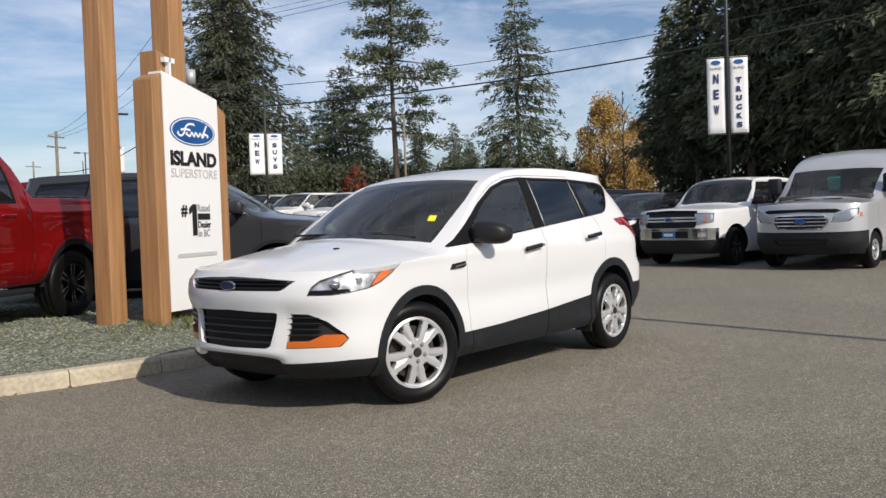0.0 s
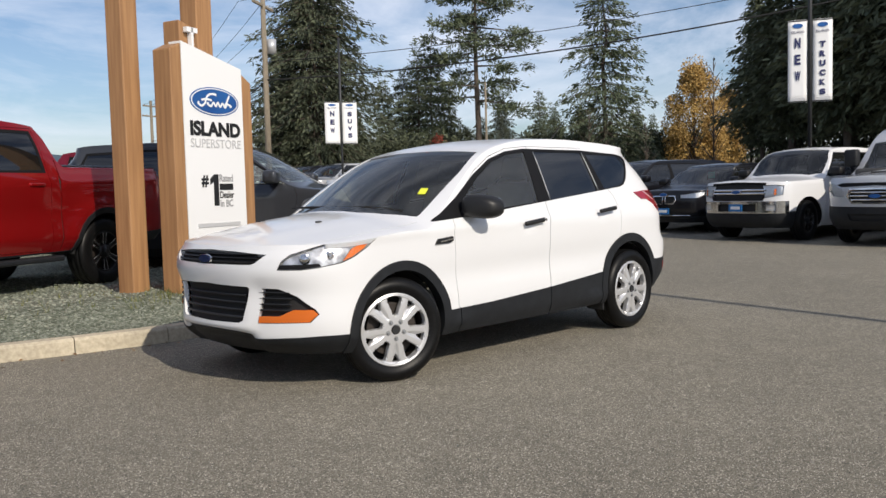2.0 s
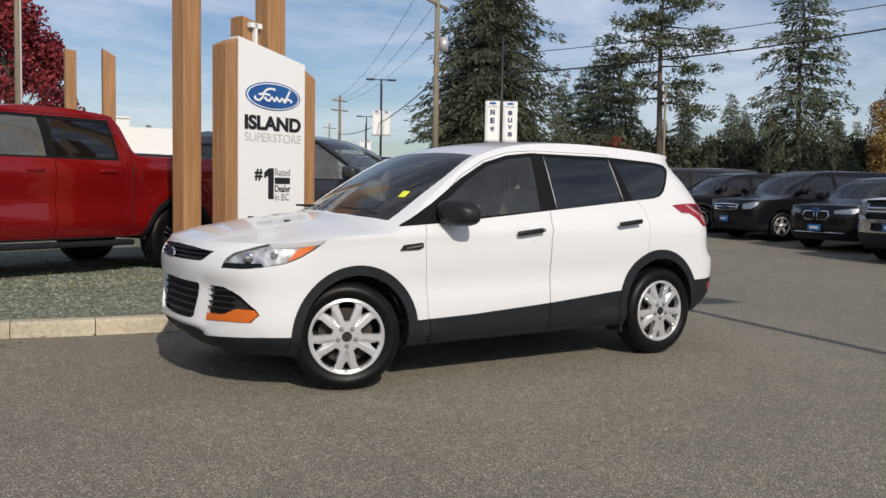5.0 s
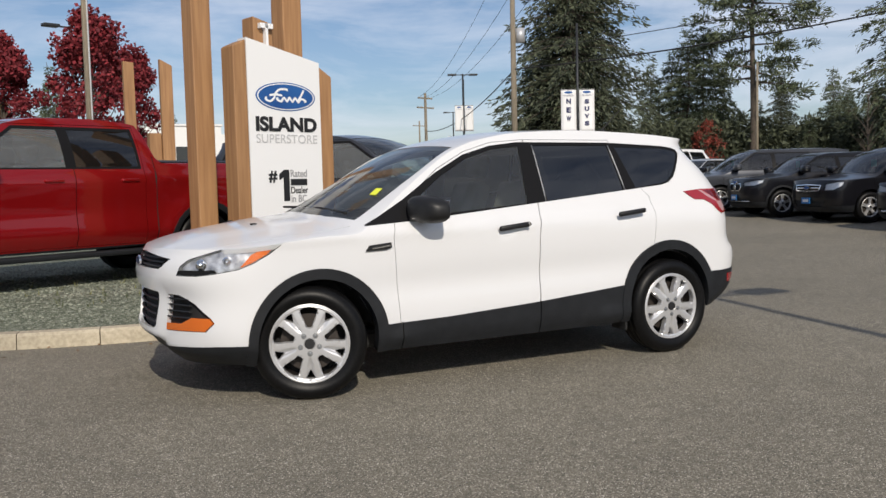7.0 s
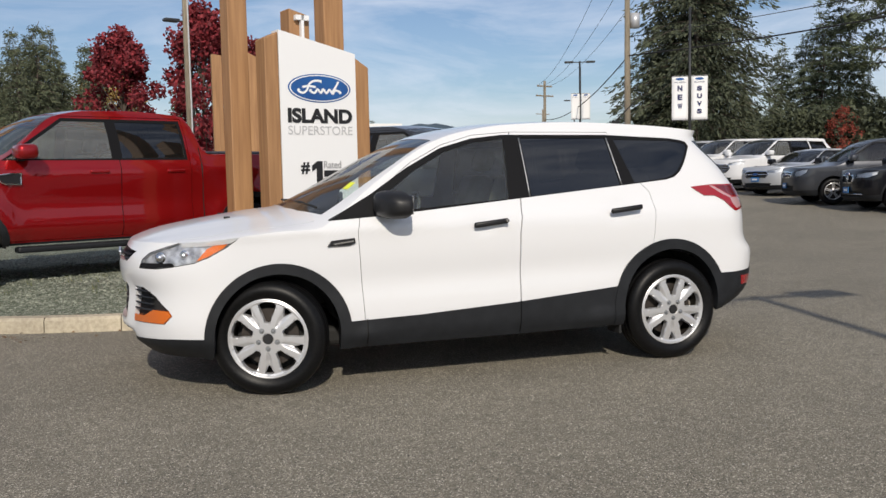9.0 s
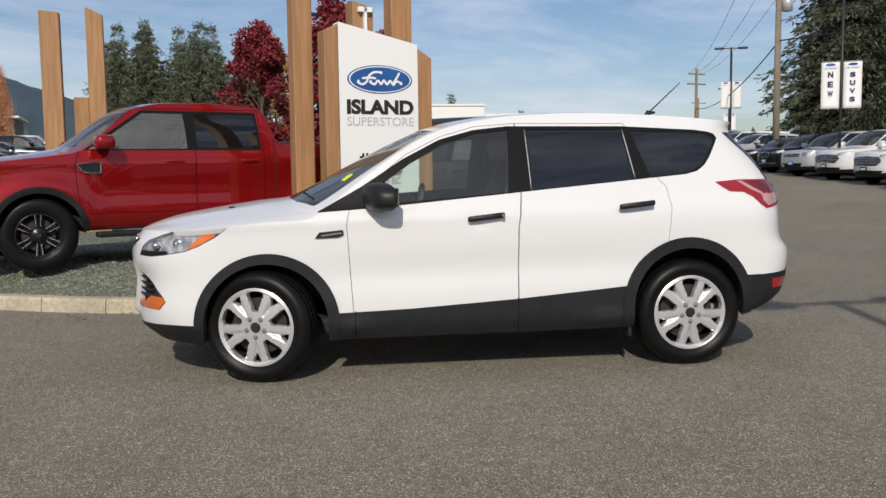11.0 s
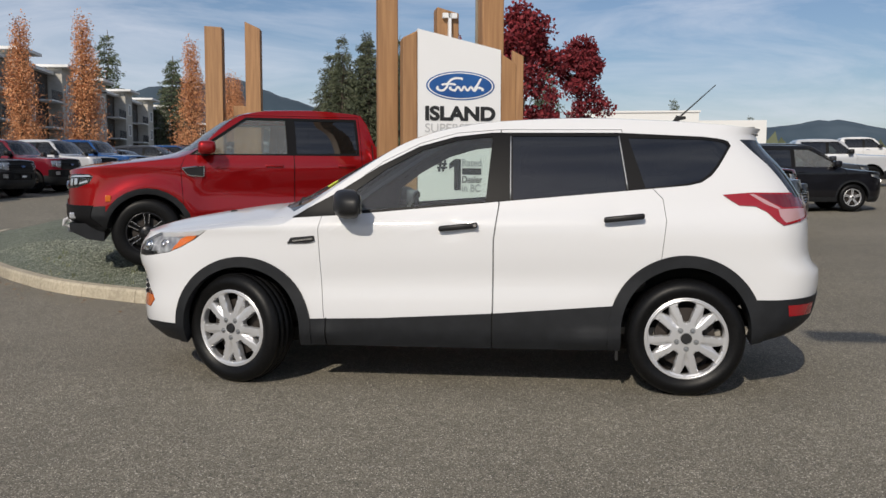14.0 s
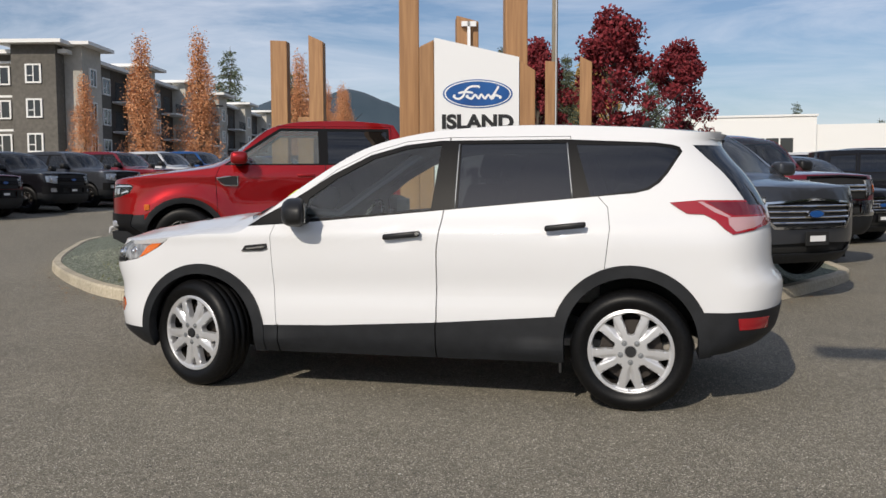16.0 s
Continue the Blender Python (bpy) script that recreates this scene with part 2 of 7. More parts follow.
def box(bm, x0, x1, y0, y1, z0, z1, bevel=0.0, m=None):
    r = bmesh.ops.create_cube(bm, size=1.0)
    vs = r["verts"]
    for v in vs:
        v.co = Vector(((x0 + x1) / 2 + v.co.x * (x1 - x0), (y0 + y1) / 2 + v.co.y * (y1 - y0), (z0 + z1) / 2 + v.co.z * (z1 - z0)))
    if bevel:
        es = list({e for v in vs for e in v.link_edges})
        r = bmesh.ops.bevel(bm, geom=es, offset=bevel, segments=2, profile=0.5, affect="EDGES")
        vs = list({v for f in r["faces"] for v in f.verts} | {v for v in vs if v.is_valid})
    if m is not None:
        for v in vs:
            v.co = m @ v.co
    return bm


def boxed(*a, **k):
    return box(bmesh.new(), *a, **k)


def tube(bm, pts, radii, n=10, cap=True):
    """A round tube along points, with a radius for each."""
    pts = [Vector(p) for p in pts]
    rings = []
    for i, p in enumerate(pts):
        d = (pts[min(i + 1, len(pts) - 1)] - pts[max(i - 1, 0)]).normalized()
        a = d.orthogonal().normalized() if abs(d.z) < 0.95 else Vector((1, 0, 0))
        a = (a - d * a.dot(d)).normalized()
        b = d.cross(a)
        r = radii[i] if isinstance(radii, (list, tuple)) else radii
        rings.append([bm.verts.new(p + (a * math.cos(k / n * math.tau) + b * math.sin(k / n * math.tau)) * r) for k in range(n)])
    for u, w in zip(rings, rings[1:]):
        for k in range(n):
            bm.faces.new((u[k], u[(k + 1) % n], w[(k + 1) % n], w[k]))
    if cap:
        bm.faces.new(rings[0][::-1])
        bm.faces.new(rings[-1])
    return bm


def prism(bm, pts, y0, y1):
    """A polygon in x and z, drawn out from y0 to y1."""
    a = [bm.verts.new((x, y0, z)) for x, z in pts]
    b = [bm.verts.new((x, y1, z)) for x, z in pts]
    bm.faces.new(a)
    bm.faces.new(b[::-1])
    for i in range(len(a)):
        j = (i + 1) % len(a)
        bm.faces.new((a[j], a[i], b[i], b[j]))
    bmesh.ops.recalc_face_normals(bm, faces=bm.faces[:])
    return bm


def lathe(bm, prof, n, axis_y=True):
    """A profile of (radius, y) turned about the y axis."""
    rings = [[bm.verts.new((r * math.cos(k / n * math.tau), y, r * math.sin(k / n * math.tau))) for k in range(n)] for r, y in prof]
    for u, w in zip(rings, rings[1:]):
        for k in range(n):
            bm.faces.new((u[k], w[k], w[(k + 1) % n], u[(k + 1) % n]))
    return bm


def curve(keys):
    """A smooth curve through the keys that never overshoots."""
    xs = [k[0] for k in keys]
    ys = [k[1] for k in keys]
    n = len(xs)
    d = [(ys[i + 1] - ys[i]) / (xs[i + 1] - xs[i]) for i in range(n - 1)]
    m = [d[0]] + [0.0 if d[i - 1] * d[i] <= 0 else 2 * d[i - 1] * d[i] / (d[i - 1] + d[i]) for i in range(1, n - 1)] + [d[-1]]

    def f(x):
        if x <= xs[0]:
            return ys[0]
        if x >= xs[-1]:
            return ys[-1]
        i = 0
        while x > xs[i + 1]:
            i += 1
        h = xs[i + 1] - xs[i]
        t = (x - xs[i]) / h
        return (1 + 2 * t) * (1 - t) ** 2 * ys[i] + t * (1 - t) ** 2 * h * m[i] + t * t * (3 - 2 * t) * ys[i + 1] + t * t * (t - 1) * h * m[i + 1]
    return f


# ---- vehicles: a shell from a top profile, a section and two end profiles ----
def shell(S, ns=90, ne=16, nv=22, nt=10):
    """The left half (y below 0) of a car body; it faces -x, the front axle is at x = 0."""
    top, crown, w, xf, xr, zb = (curve(S[k]) for k in ("top", "crown", "w", "xf", "xr", "zb"))
    plan = curve(S.get("plan", [(-1, 1), (4, 1)]))
    lf, lr, ef, er = S["lf"], S["lr"], 2 / S.get("nf", 2.6), 2 / S.get("nr", 3.2)
    crease = S.get("crease")

    ridge, sculpt = S.get("ridge"), S.get("sculpt")

    def T(x, y):
        return top(x) - crown(x) * min(1.6, (y / 0.85) ** 2) + (ridge(x, y) if ridge else 0.0)

    def at(kind, u, z):
        a, b, h = xf(z), xr(z), w(z)
        if kind == 0:
            c, s = math.cos(u * math.pi / 2), math.sin(u * math.pi / 2)
            x, y = a + lf * (1 - max(c, 0) ** ef), h * s ** ef
        elif kind == 2:
            c, s = math.cos(u * math.pi / 2), math.sin(u * math.pi / 2)
            x, y = b - lr * (1 - max(s, 0) ** er), h * max(c, 0) ** er
        else:
            x = a + lf + (b - lr - a - lf) * u
            y = h
        y *= plan(x)
        if sculpt:
            x += sculpt(x, y, z)
        if crease:
            y += crease(x, z) * min(1.0, y)
        return x, y
    cols = [(0, i / ne) for i in range(ne)] + [(1, i / ns) for i in range(ns)] + [(2, i / ne) for i in range(ne + 1)]
    bm = bmesh.new()
    lay = bm.faces.layers.int.new("patch")
    grid, tops = [], []
    for kind, u in cols:
        x, y = at(kind, u, 0.6)
        z0 = zb(x)
        lo, hi = z0 + 0.1, 3.2
        for _ in range(26):
            mid = (lo + hi) / 2
            x, y = at(kind, u, mid)
            if mid > T(x, y):
                hi = mid
            else:
                lo = mid
        col = []
        for j in range(nv + 1):
            z = z0 + (lo - z0) * j / nv
            x, y = at(kind, u, z)
            col.append(bm.verts.new((x, -y, z)))
        grid.append(col)
        x, y = at(kind, u, lo)
        tops.append([col[-1]] + [bm.verts.new((x, -y * (1 - k / nt), T(x, y * (1 - k / nt)))) for k in range(1, nt + 1)])
    for p, q in zip(grid, grid[1:]):
        for j in range(nv):
            f = bm.faces.new((p[j], q[j], q[j + 1], p[j + 1]))
            f[lay] = 1
    for p, q in zip(tops, tops[1:]):
        for k in range(nt):
            f = bm.faces.new((p[k], q[k], q[k + 1], p[k + 1]))
            f[lay] = 2
    bmesh.ops.remove_doubles(bm, verts=bm.verts[:], dist=0.0008)
    bmesh.ops.dissolve_degenerate(bm, edges=bm.edges[:], dist=0.0005)
    es = [e for e in bm.edges if len(e.link_faces) == 2 and e.link_faces[0][lay] != e.link_faces[1][lay]]
    if S.get("round", 0.02):
        bmesh.ops.bevel(bm, geom=es, offset=S.get("round", 0.02), segments=3, profile=0.5, affect="EDGES", clamp_overlap=True)
    bm.normal_update()
    return bm


def inside(p, poly):
    c, (x, y) = False, p
    for i in range(len(poly)):
        (x0, y0), (x1, y1) = poly[i - 1], poly[i]
        if (y0 > y) != (y1 > y) and x < (x1 - x0) * (y - y0) / (y1 - y0) + x0:
            c = not c
    return c


def grown(poly, d):
    """The polygon with its edges moved outwards by d."""
    area = sum(poly[i - 1][0] * poly[i][1] - poly[i][0] * poly[i - 1][1] for i in range(len(poly)))
    s, out, n = (1 if area > 0 else -1), [], len(poly)
    for i in range(n):
        p, q, r = Vector(poly[i - 1]), Vector(poly[i]), Vector(poly[(i + 1) % n])
        a, b = (q - p).normalized(), (r - q).normalized()
        na, nb = Vector((a.y, -a.x)) * s, Vector((b.y, -b.x)) * s
        k = na + nb
        k = k / max(0.35, k.dot(na)) if k.length > 1e-6 else na
        out.append(tuple(q + k * d))
    return out


def disc(x, z, r, n=28, a0=0.0, a1=360.0):
    return [(x + r * math.cos(radians(a0 + (a1 - a0) * i / n)), z + r * math.sin(radians(a0 + (a1 - a0) * i / n))) for i in range(n + (a1 - a0 != 360.0))]


def mark(bm, lay, region, poly, proj, ok):
    """Cuts the polygon's outline into the faces that ok() takes, and gives those inside it the region."""
    px, py = proj if proj != "top" else (0, 0)

    def uv(c):
        return (c.x, -c.y) if proj == "top" else (px * c.x - py * c.y, c.z)
    u0, u1 = min(p[0] for p in poly), max(p[0] for p in poly)
    v0, v1 = min(p[1] for p in poly), max(p[1] for p in poly)

    def near(fs, a0, a1, b0, b1):
        out = []
        for f in fs:
            c = [uv(v.co) for v in f.verts]
            if max(q[0] for q in c) > a0 and min(q[0] for q in c) < a1 and max(q[1] for q in c) > b0 and min(q[1] for q in c) < b1:
                out.append(f)
        return out
    pool = near([f for f in bm.faces if ok(f)], u0 - 0.01, u1 + 0.01, v0 - 0.01, v1 + 0.01)
    for i in range(len(poly)):
        (a, b), (c, d) = poly[i - 1], poly[i]
        if math.hypot(c - a, d - b) < 1e-5:
            continue
        fs = near([f for f in pool if f.is_valid], min(a, c) - 0.002, max(a, c) + 0.002, min(b, d) - 0.002, max(b, d) + 0.002)
        if not fs:
            continue
        nu, nv = d - b, a - c
        if proj == "top":
            co, no = Vector((a, -b, 0)), Vector((nu, -nv, 0))
        else:
            k = px * px + py * py
            co, no = Vector((px * a / k, -py * a / k, b)), Vector((nu * px, -nu * py, nv))
        es = {e for f in fs for e in f.edges}
        vs = {v for f in fs for v in f.verts}
        r = bmesh.ops.bisect_plane(bm, geom=[*vs, *es, *fs], dist=0.0003, plane_co=co, plane_no=no.normalized())
        pool = [f for f in set(pool) | {g for g in r["geom"] if isinstance(g, bmesh.types.BMFace)} if f.is_valid]
    for f in pool:
        if f.is_valid and inside(uv(f.calc_center_median()), poly):
            f[lay] = region


SIDE = lambda f: f.normal.y < -0.25 and f.normal.z < 0.85
FRONT = lambda f: f.normal.x < -0.2 and f.calc_center_median().x < 0.3
BACK = lambda f: f.normal.x > 0.2 and f.calc_center_median().x > 1.5
TOP = lambda f: f.normal.z > 0.3 and abs(f.normal.y) < 0.75


def car_body(S, cuts, **res):
    """Cuts the shell into regions. Gives {region name: bmesh of the left half}; region 'hole' is thrown away."""
    bm = shell(S, **res)
    for v in bm.verts:
        if abs(v.co.y) < 0.002:
            v.normal = Vector((v.normal.x, 0, v.normal.z)).normalized()
    whole = bm.copy()
    whole.faces.ensure_lookup_table()
    for v, w in zip(whole.verts, bm.verts):
        v.normal = w.normal
    tree = BVHTree.FromBMesh(whole)
    lay = bm.faces.layers.int.new("region")
    nrm = bm.verts.layers.float_vector.new("nrm")
    names = ["body"]
    for name, proj, ok, poly, *more in cuts:
        if name not in names:
            names.append(name)
        bm.normal_update()
        mark(bm, lay, names.index(name), poly, proj, ok)
    for v in bm.verts:
        f = whole.faces[tree.find_nearest(v.co)[2]]
        k = poly_3d_calc([w.co for w in f.verts], v.co)
        v[nrm] = sum((w.normal * t for w, t in zip(f.verts, k)), Vector()).normalized()
    whole.free()
    out = {}
    for i, name in enumerate(names):
        c = bm.copy()
        bmesh.ops.delete(c, geom=[f for f in c.faces if f[c.faces.layers.int["region"]] != i], context="FACES")
        if name != "hole" and c.faces:
            out[name] = c
    bm.free()
    return out


def mirrored(b, weld=True):
    """Adds the right half."""
    n = b.verts.layers.float_vector["nrm"]
    d = bmesh.ops.duplicate(b, geom=b.verts[:] + b.edges[:] + b.faces[:])["geom"]
    for v in d:
        if isinstance(v, bmesh.types.BMVert):
            v.co.y = -v.co.y
            v[n] = Vector((v[n].x, -v[n].y, v[n].z))
    bmesh.ops.reverse_faces(b, faces=[f for f in d if isinstance(f, bmesh.types.BMFace)])
    if weld:
        bmesh.ops.remove_doubles(b, verts=[v for v in b.verts if abs(v.co.y) < 0.002], dist=0.002)
    return b


def flipped(b):
    c = b.copy()
    n = c.verts.layers.float_vector["nrm"]
    for v in c.verts:
        v.co.y = -v.co.y
        v[n] = Vector((v[n].x, -v[n].y, v[n].z))
    bmesh.ops.reverse_faces(c, faces=c.faces[:])
    return c


def joined(*bs):
    """One bmesh out of several pieces of a shell."""
    out = bs[0].copy()
    n = out.verts.layers.float_vector["nrm"]
    for b in bs[1:]:
        m, q = {}, b.verts.layers.float_vector["nrm"]
        for v in b.verts:
            m[v] = out.verts.new(v.co)
            m[v][n] = v[q]
        for f in b.faces:
            out.faces.new([m[v] for v in f.verts])
    return out


def skin(name, b, material, parent, thick=0.0, push=0.0, label=""):
    """A panel with the shell's own smooth normals; its edges are turned in by thick."""
    n = b.verts.layers.float_vector["nrm"]
    for v in b.verts:
        v.co -= v[n] * push
    for f in b.faces:
        f.smooth = True
    if thick:
        twin = {}
        for e in [e for e in b.edges if len(e.link_faces) == 1]:
            u, w = e.verts[0], e.verts[1]
            if e.link_loops[0].vert != u:
                u, w = w, u
            for v in (u, w):
                if v not in twin:
                    p, q = b.verts.new(v.co), b.verts.new(v.co - v[n] * thick)
                    p[n], q[n] = Vector((0, 0, 0)), Vector((0, 0, 0))
                    twin[v] = (p, q)
            b.faces.new((twin[w][0], twin[u][0], twin[u][1], twin[w][1]))
    me = bpy.data.meshes.new(name)
    b.to_mesh(me)
    b.free()
    me.materials.append(material)
    vals = np.zeros(len(me.vertices) * 3, dtype=np.float32)
    me.attributes["nrm"].data.foreach_get("vector", vals)
    me.attributes.remove(me.attributes["nrm"])
    me.normals_split_custom_set_from_vertices(vals.reshape(-1, 3).tolist())
    ob = new(name, me)
    ob.parent = parent
    if label:
        ob["label"] = label
    return ob


def both(name, b, material, parent, thick=0.0, push=0.0, label=""):
    """A part on the left and its twin on the right. Returns both."""
    c = flipped(b)
    return skin(name, b, material, parent, thick, push, label), skin(name, c, material, parent, thick, push, label)


def plate_wheel(R, y0, depth):
    """A five spoke cover pressed from one disc: five wide openings and a small one in each spoke."""
    b = bmesh.new()
    n, rings = 120, 20
    prof = lambda r: y0 + (0.014 if r < 0.03 else 0.004 + 0.010 * (r / R) ** 2) + (-0.004 if 0.93 * R < r < 0.97 * R else 0.0)
    
    def groove(r, a):
        """A channel down the middle of each spoke."""
        d = (a - math.pi / 2 - math.pi / 5 + math.pi / 5) % (math.tau / 5) - math.pi / 5
        return 0.016 * math.exp(-(d / 0.085) ** 2) * max(0.0, min(1.0, (r / R - 0.34) / 0.2)) * (1.0 if r < 0.9 * R else 0.0)
    g = [[b.verts.new((R * i / rings * math.cos(k / n * math.tau), prof(R * i / rings) + groove(R * i / rings, k / n * math.tau), R * i / rings * math.sin(k / n * math.tau))) for k in range(n)] for i in range(1, rings + 1)]
    c = b.verts.new((0, prof(0), 0))
    for k in range(n):
        b.faces.new((c, g[0][(k + 1) % n], g[0][k]))
        for u, w in zip(g, g[1:]):
            b.faces.new((u[k], u[(k + 1) % n], w[(k + 1) % n], w[k]))
    lay = b.faces.layers.int.new("region")
    yes = lambda f: True
    for k in range(5):
        a = math.pi / 2 + k * math.tau / 5
        turn = lambda pts, a=a: [(r * math.cos(a + t), r * math.sin(a + t)) for r, t in pts]
        big = [(0.43 * R, -0.17), (0.40 * R, 0.0), (0.43 * R, 0.17), (0.62 * R, 0.215), (0.80 * R, 0.262), (0.89 * R, 0.255), (0.925 * R, 0.13), (0.93 * R, 0.0), (0.925 * R, -0.13), (0.89 * R, -0.255), (0.80 * R, -0.262), (0.62 * R, -0.215)]
        mark(b, lay, 1, turn(big), (1, 0), yes)
        s = math.pi / 5
        tri = [(0.67 * R, s), (0.70 * R, s + 0.03), (0.87 * R, s + 0.125), (0.895 * R, s + 0.11), (0.90 * R, s), (0.895 * R, s - 0.11), (0.87 * R, s - 0.125), (0.70 * R, s - 0.03)]
        mark(b, lay, 1, turn(tri), (1, 0), yes)
    bmesh.ops.delete(b, geom=[f for f in b.faces if f[lay]], context="FACES")
    edge_ = {v for e in b.edges if len(e.link_faces) == 1 for v in e.verts}
    for v in edge_:
        if v.co.xz.length < 0.95 * R:
            v.co.y += 0.008
    b.normal_update()
    rim = [e for e in b.edges if len(e.link_faces) == 1]
    ex = bmesh.ops.extrude_edge_only(b, edges=rim)["geom"]
    for v in ex:
        if isinstance(v, bmesh.types.BMVert):
            v.co.y += depth
    bmesh.ops.recalc_face_normals(b, faces=b.faces[:])
    return b


def wheel(parent, x, y, r, wid, rim_r, style, steer=0.0, side=-1):
    """A wheel whose outer face looks along side * y."""
    e = new("wheel")
    e.parent = parent
    e.matrix_basis = pose(x, y, r, 0, 0, steer + (0 if side < 0 else 180))
    h = wid / 2
    t = [(rim_r - 0.005, -h + 0.02), (rim_r + 0.012, -h + 0.008), (rim_r + 0.03, -h), (r * 0.86, -h - 0.004), (r - 0.022, -h + 0.012), (r - 0.006, -h + 0.03), (r, -h + 0.055), (r - 0.007, -h + 0.058), (r - 0.007, -h + 0.066), (r, -h + 0.069), (r, -0.006), (r - 0.007, -0.004), (r - 0.007, 0.004), (r, 0.006),
         (r, h - 0.069), (r - 0.007, h - 0.066), (r - 0.007, h - 0.058), (r, h - 0.055), (r - 0.008, h - 0.03), (r * 0.86, h), (rim_r, h - 0.02)]
    part("tyre", lathe(bmesh.new(), t, 48), M["rubber"], e, smooth=True)
    body, dark = (M["alloy"], M["dark"]) if style != "black" else (M["black_alloy"], M["dark"])
    d = [(rim_r, -h + 0.02), (rim_r - 0.008, -h + 0.012), (rim_r - 0.016, -h + 0.02), (rim_r - 0.024, -h + 0.06), (rim_r - 0.03, h - 0.03), (rim_r + 0.002, h - 0.02)]
    part("rim", lathe(bmesh.new(), d[:4], 48), body, e, smooth=True)
    part("rim_barrel", lathe(bmesh.new(), d[3:], 48), M["brake"], e, smooth=True)
    part("brake_disc", lathe(bmesh.new(), [(0.0, -h + 0.085), (rim_r * 0.72, -h + 0.085), (rim_r * 0.72, -h + 0.11), (0.0, -h + 0.11)], 32), M["brake"], e)
    part("wheel_back", lathe(bmesh.new(), [(0.0, -h + 0.15), (rim_r - 0.028, -h + 0.15)], 32), dark, e)
    n = 6 if style == "black" else 5
    b = bmesh.new()
    R = rim_r - 0.006
    if style == "cover":
        b.free()
        b = plate_wheel(R, -h + 0.006, 0.035)
    for k in range(n if style != "cover" else 0):
        a = k / n * math.tau + math.pi / 2
        for sgn in (-1, 1):
            ring = [(0.05, sgn * 0.004), (R, sgn * 0.012), (R, sgn * 0.034), (0.05, sgn * 0.022)]
            f, g = [], []
            for rr, tt in ring:
                dep = -h + 0.02 + (0.0 if rr > 0.1 else 0.016)
                px, pz = rr * math.cos(a) - tt * math.sin(a), rr * math.sin(a) + tt * math.cos(a)
                f.append(b.verts.new((px, dep, pz)))
                g.append(b.verts.new((px, dep + 0.03, pz)))
            b.faces.new(f)
            for i in range(4):
                b.faces.new((f[i], g[i], g[(i + 1) % 4], f[(i + 1) % 4]))
    bmesh.ops.recalc_face_normals(b, faces=b.faces[:])
    if style == "black":
        c = bmesh.new()
        for k in range(n):
            a = k / n * math.tau + math.pi / 2
            for sgn in (-1, 1):
                q = [(rr * math.cos(a) - tt * math.sin(a), rr * math.sin(a) + tt * math.cos(a), rr) for rr, tt in ((0.09, sgn * 0.018), (R * 0.97, sgn * 0.029), (R * 0.97, sgn * 0.033), (0.09, sgn * 0.021))]
                c.faces.new([c.verts.new((x_, -h + 0.0185 + (0.0 if rr > 0.1 else 0.012), z_)) for x_, z_, rr in q])
        part("machined_spoke_face", c, M["alloy"], e)
    part("wheel_cover" if style == "cover" else "spokes", b, body, e)
    if style != "cover":
        part("hub_cap", lathe(bmesh.new(), [(0.0, -h + 0.012), (0.030, -h + 0.012), (0.034, -h + 0.018), (0.062, -h + 0.022), (0.078, -h + 0.034), (0.078, -h + 0.06)], 24), body, e, smooth=True)
    part("centre_badge", lathe(bmesh.new(), [(0.0, -h + 0.002), (0.026, -h + 0.002), (0.030, -h + 0.010), (0.030, -h + 0.02)], 20), M["ink"], e)
    if style != "black":
        for k in range(5):
            a = k / 5 * math.tau - math.pi / 2
            c = bmesh.new()
            lathe(c, [(0.0, -h - 0.001), (0.006, -h - 0.001), (0.0085, -h + 0.004), (0.009, -h + 0.010), (0.0165, -h + 0.010), (0.0175, -h + 0.03)], 10)
            for v in c.verts:
                v.co += Vector((0.058 * math.cos(a), 0, 0.058 * math.sin(a)))
            part("wheel_nut", c, M["steel"], e)
    return e



# ---- ground ----
def lot(x, y):
    """Height of the lot, which rises gently away from the parked car."""
    r = min(110.0, math.hypot(x - 1.0, max(0.0, y + 1.0)) if y > -1 else abs(x - 1.0)) - 14.0
    k = 1.0 if y > -1 else max(0.0, 1 + (y + 1) / 12)
    return 0.0225 * (math.sqrt(r * r + 9) + r) * k - 0.0112 * k


def ground():
    bm = bmesh.new()
    n = 96
    rs = [0.0, 3, 6, 8, 10, 12, 14, 16, 18, 21, 24, 28, 33, 40, 50, 62, 75, 90, 105, 120, 160, 300, 1000, 4000]
    rings = []
    for r in rs[1:]:
        ring = []
        for k in range(n):
            x, y = 1.0 + r * math.cos(k / n * math.tau), r * math.sin(k / n * math.tau)
            ring.append(bm.verts.new((x, y, lot(x, y) if r > 6 else 0.0)))
        rings.append(ring)
    c = bm.verts.new((1.0, 0, 0))
    for k in range(n):
        bm.faces.new((c, rings[0][k], rings[0][(k + 1) % n]))
    for u, w in zip(rings, rings[1:]):
        for k in range(n):
            bm.faces.new((u[k], w[k], w[(k + 1) % n], u[(k + 1) % n]))
    return tagged(obj("ground", bm, M["asphalt"], smooth=True), "grey worn asphalt of a dealership lot", "ground", kind="structure")


ground()

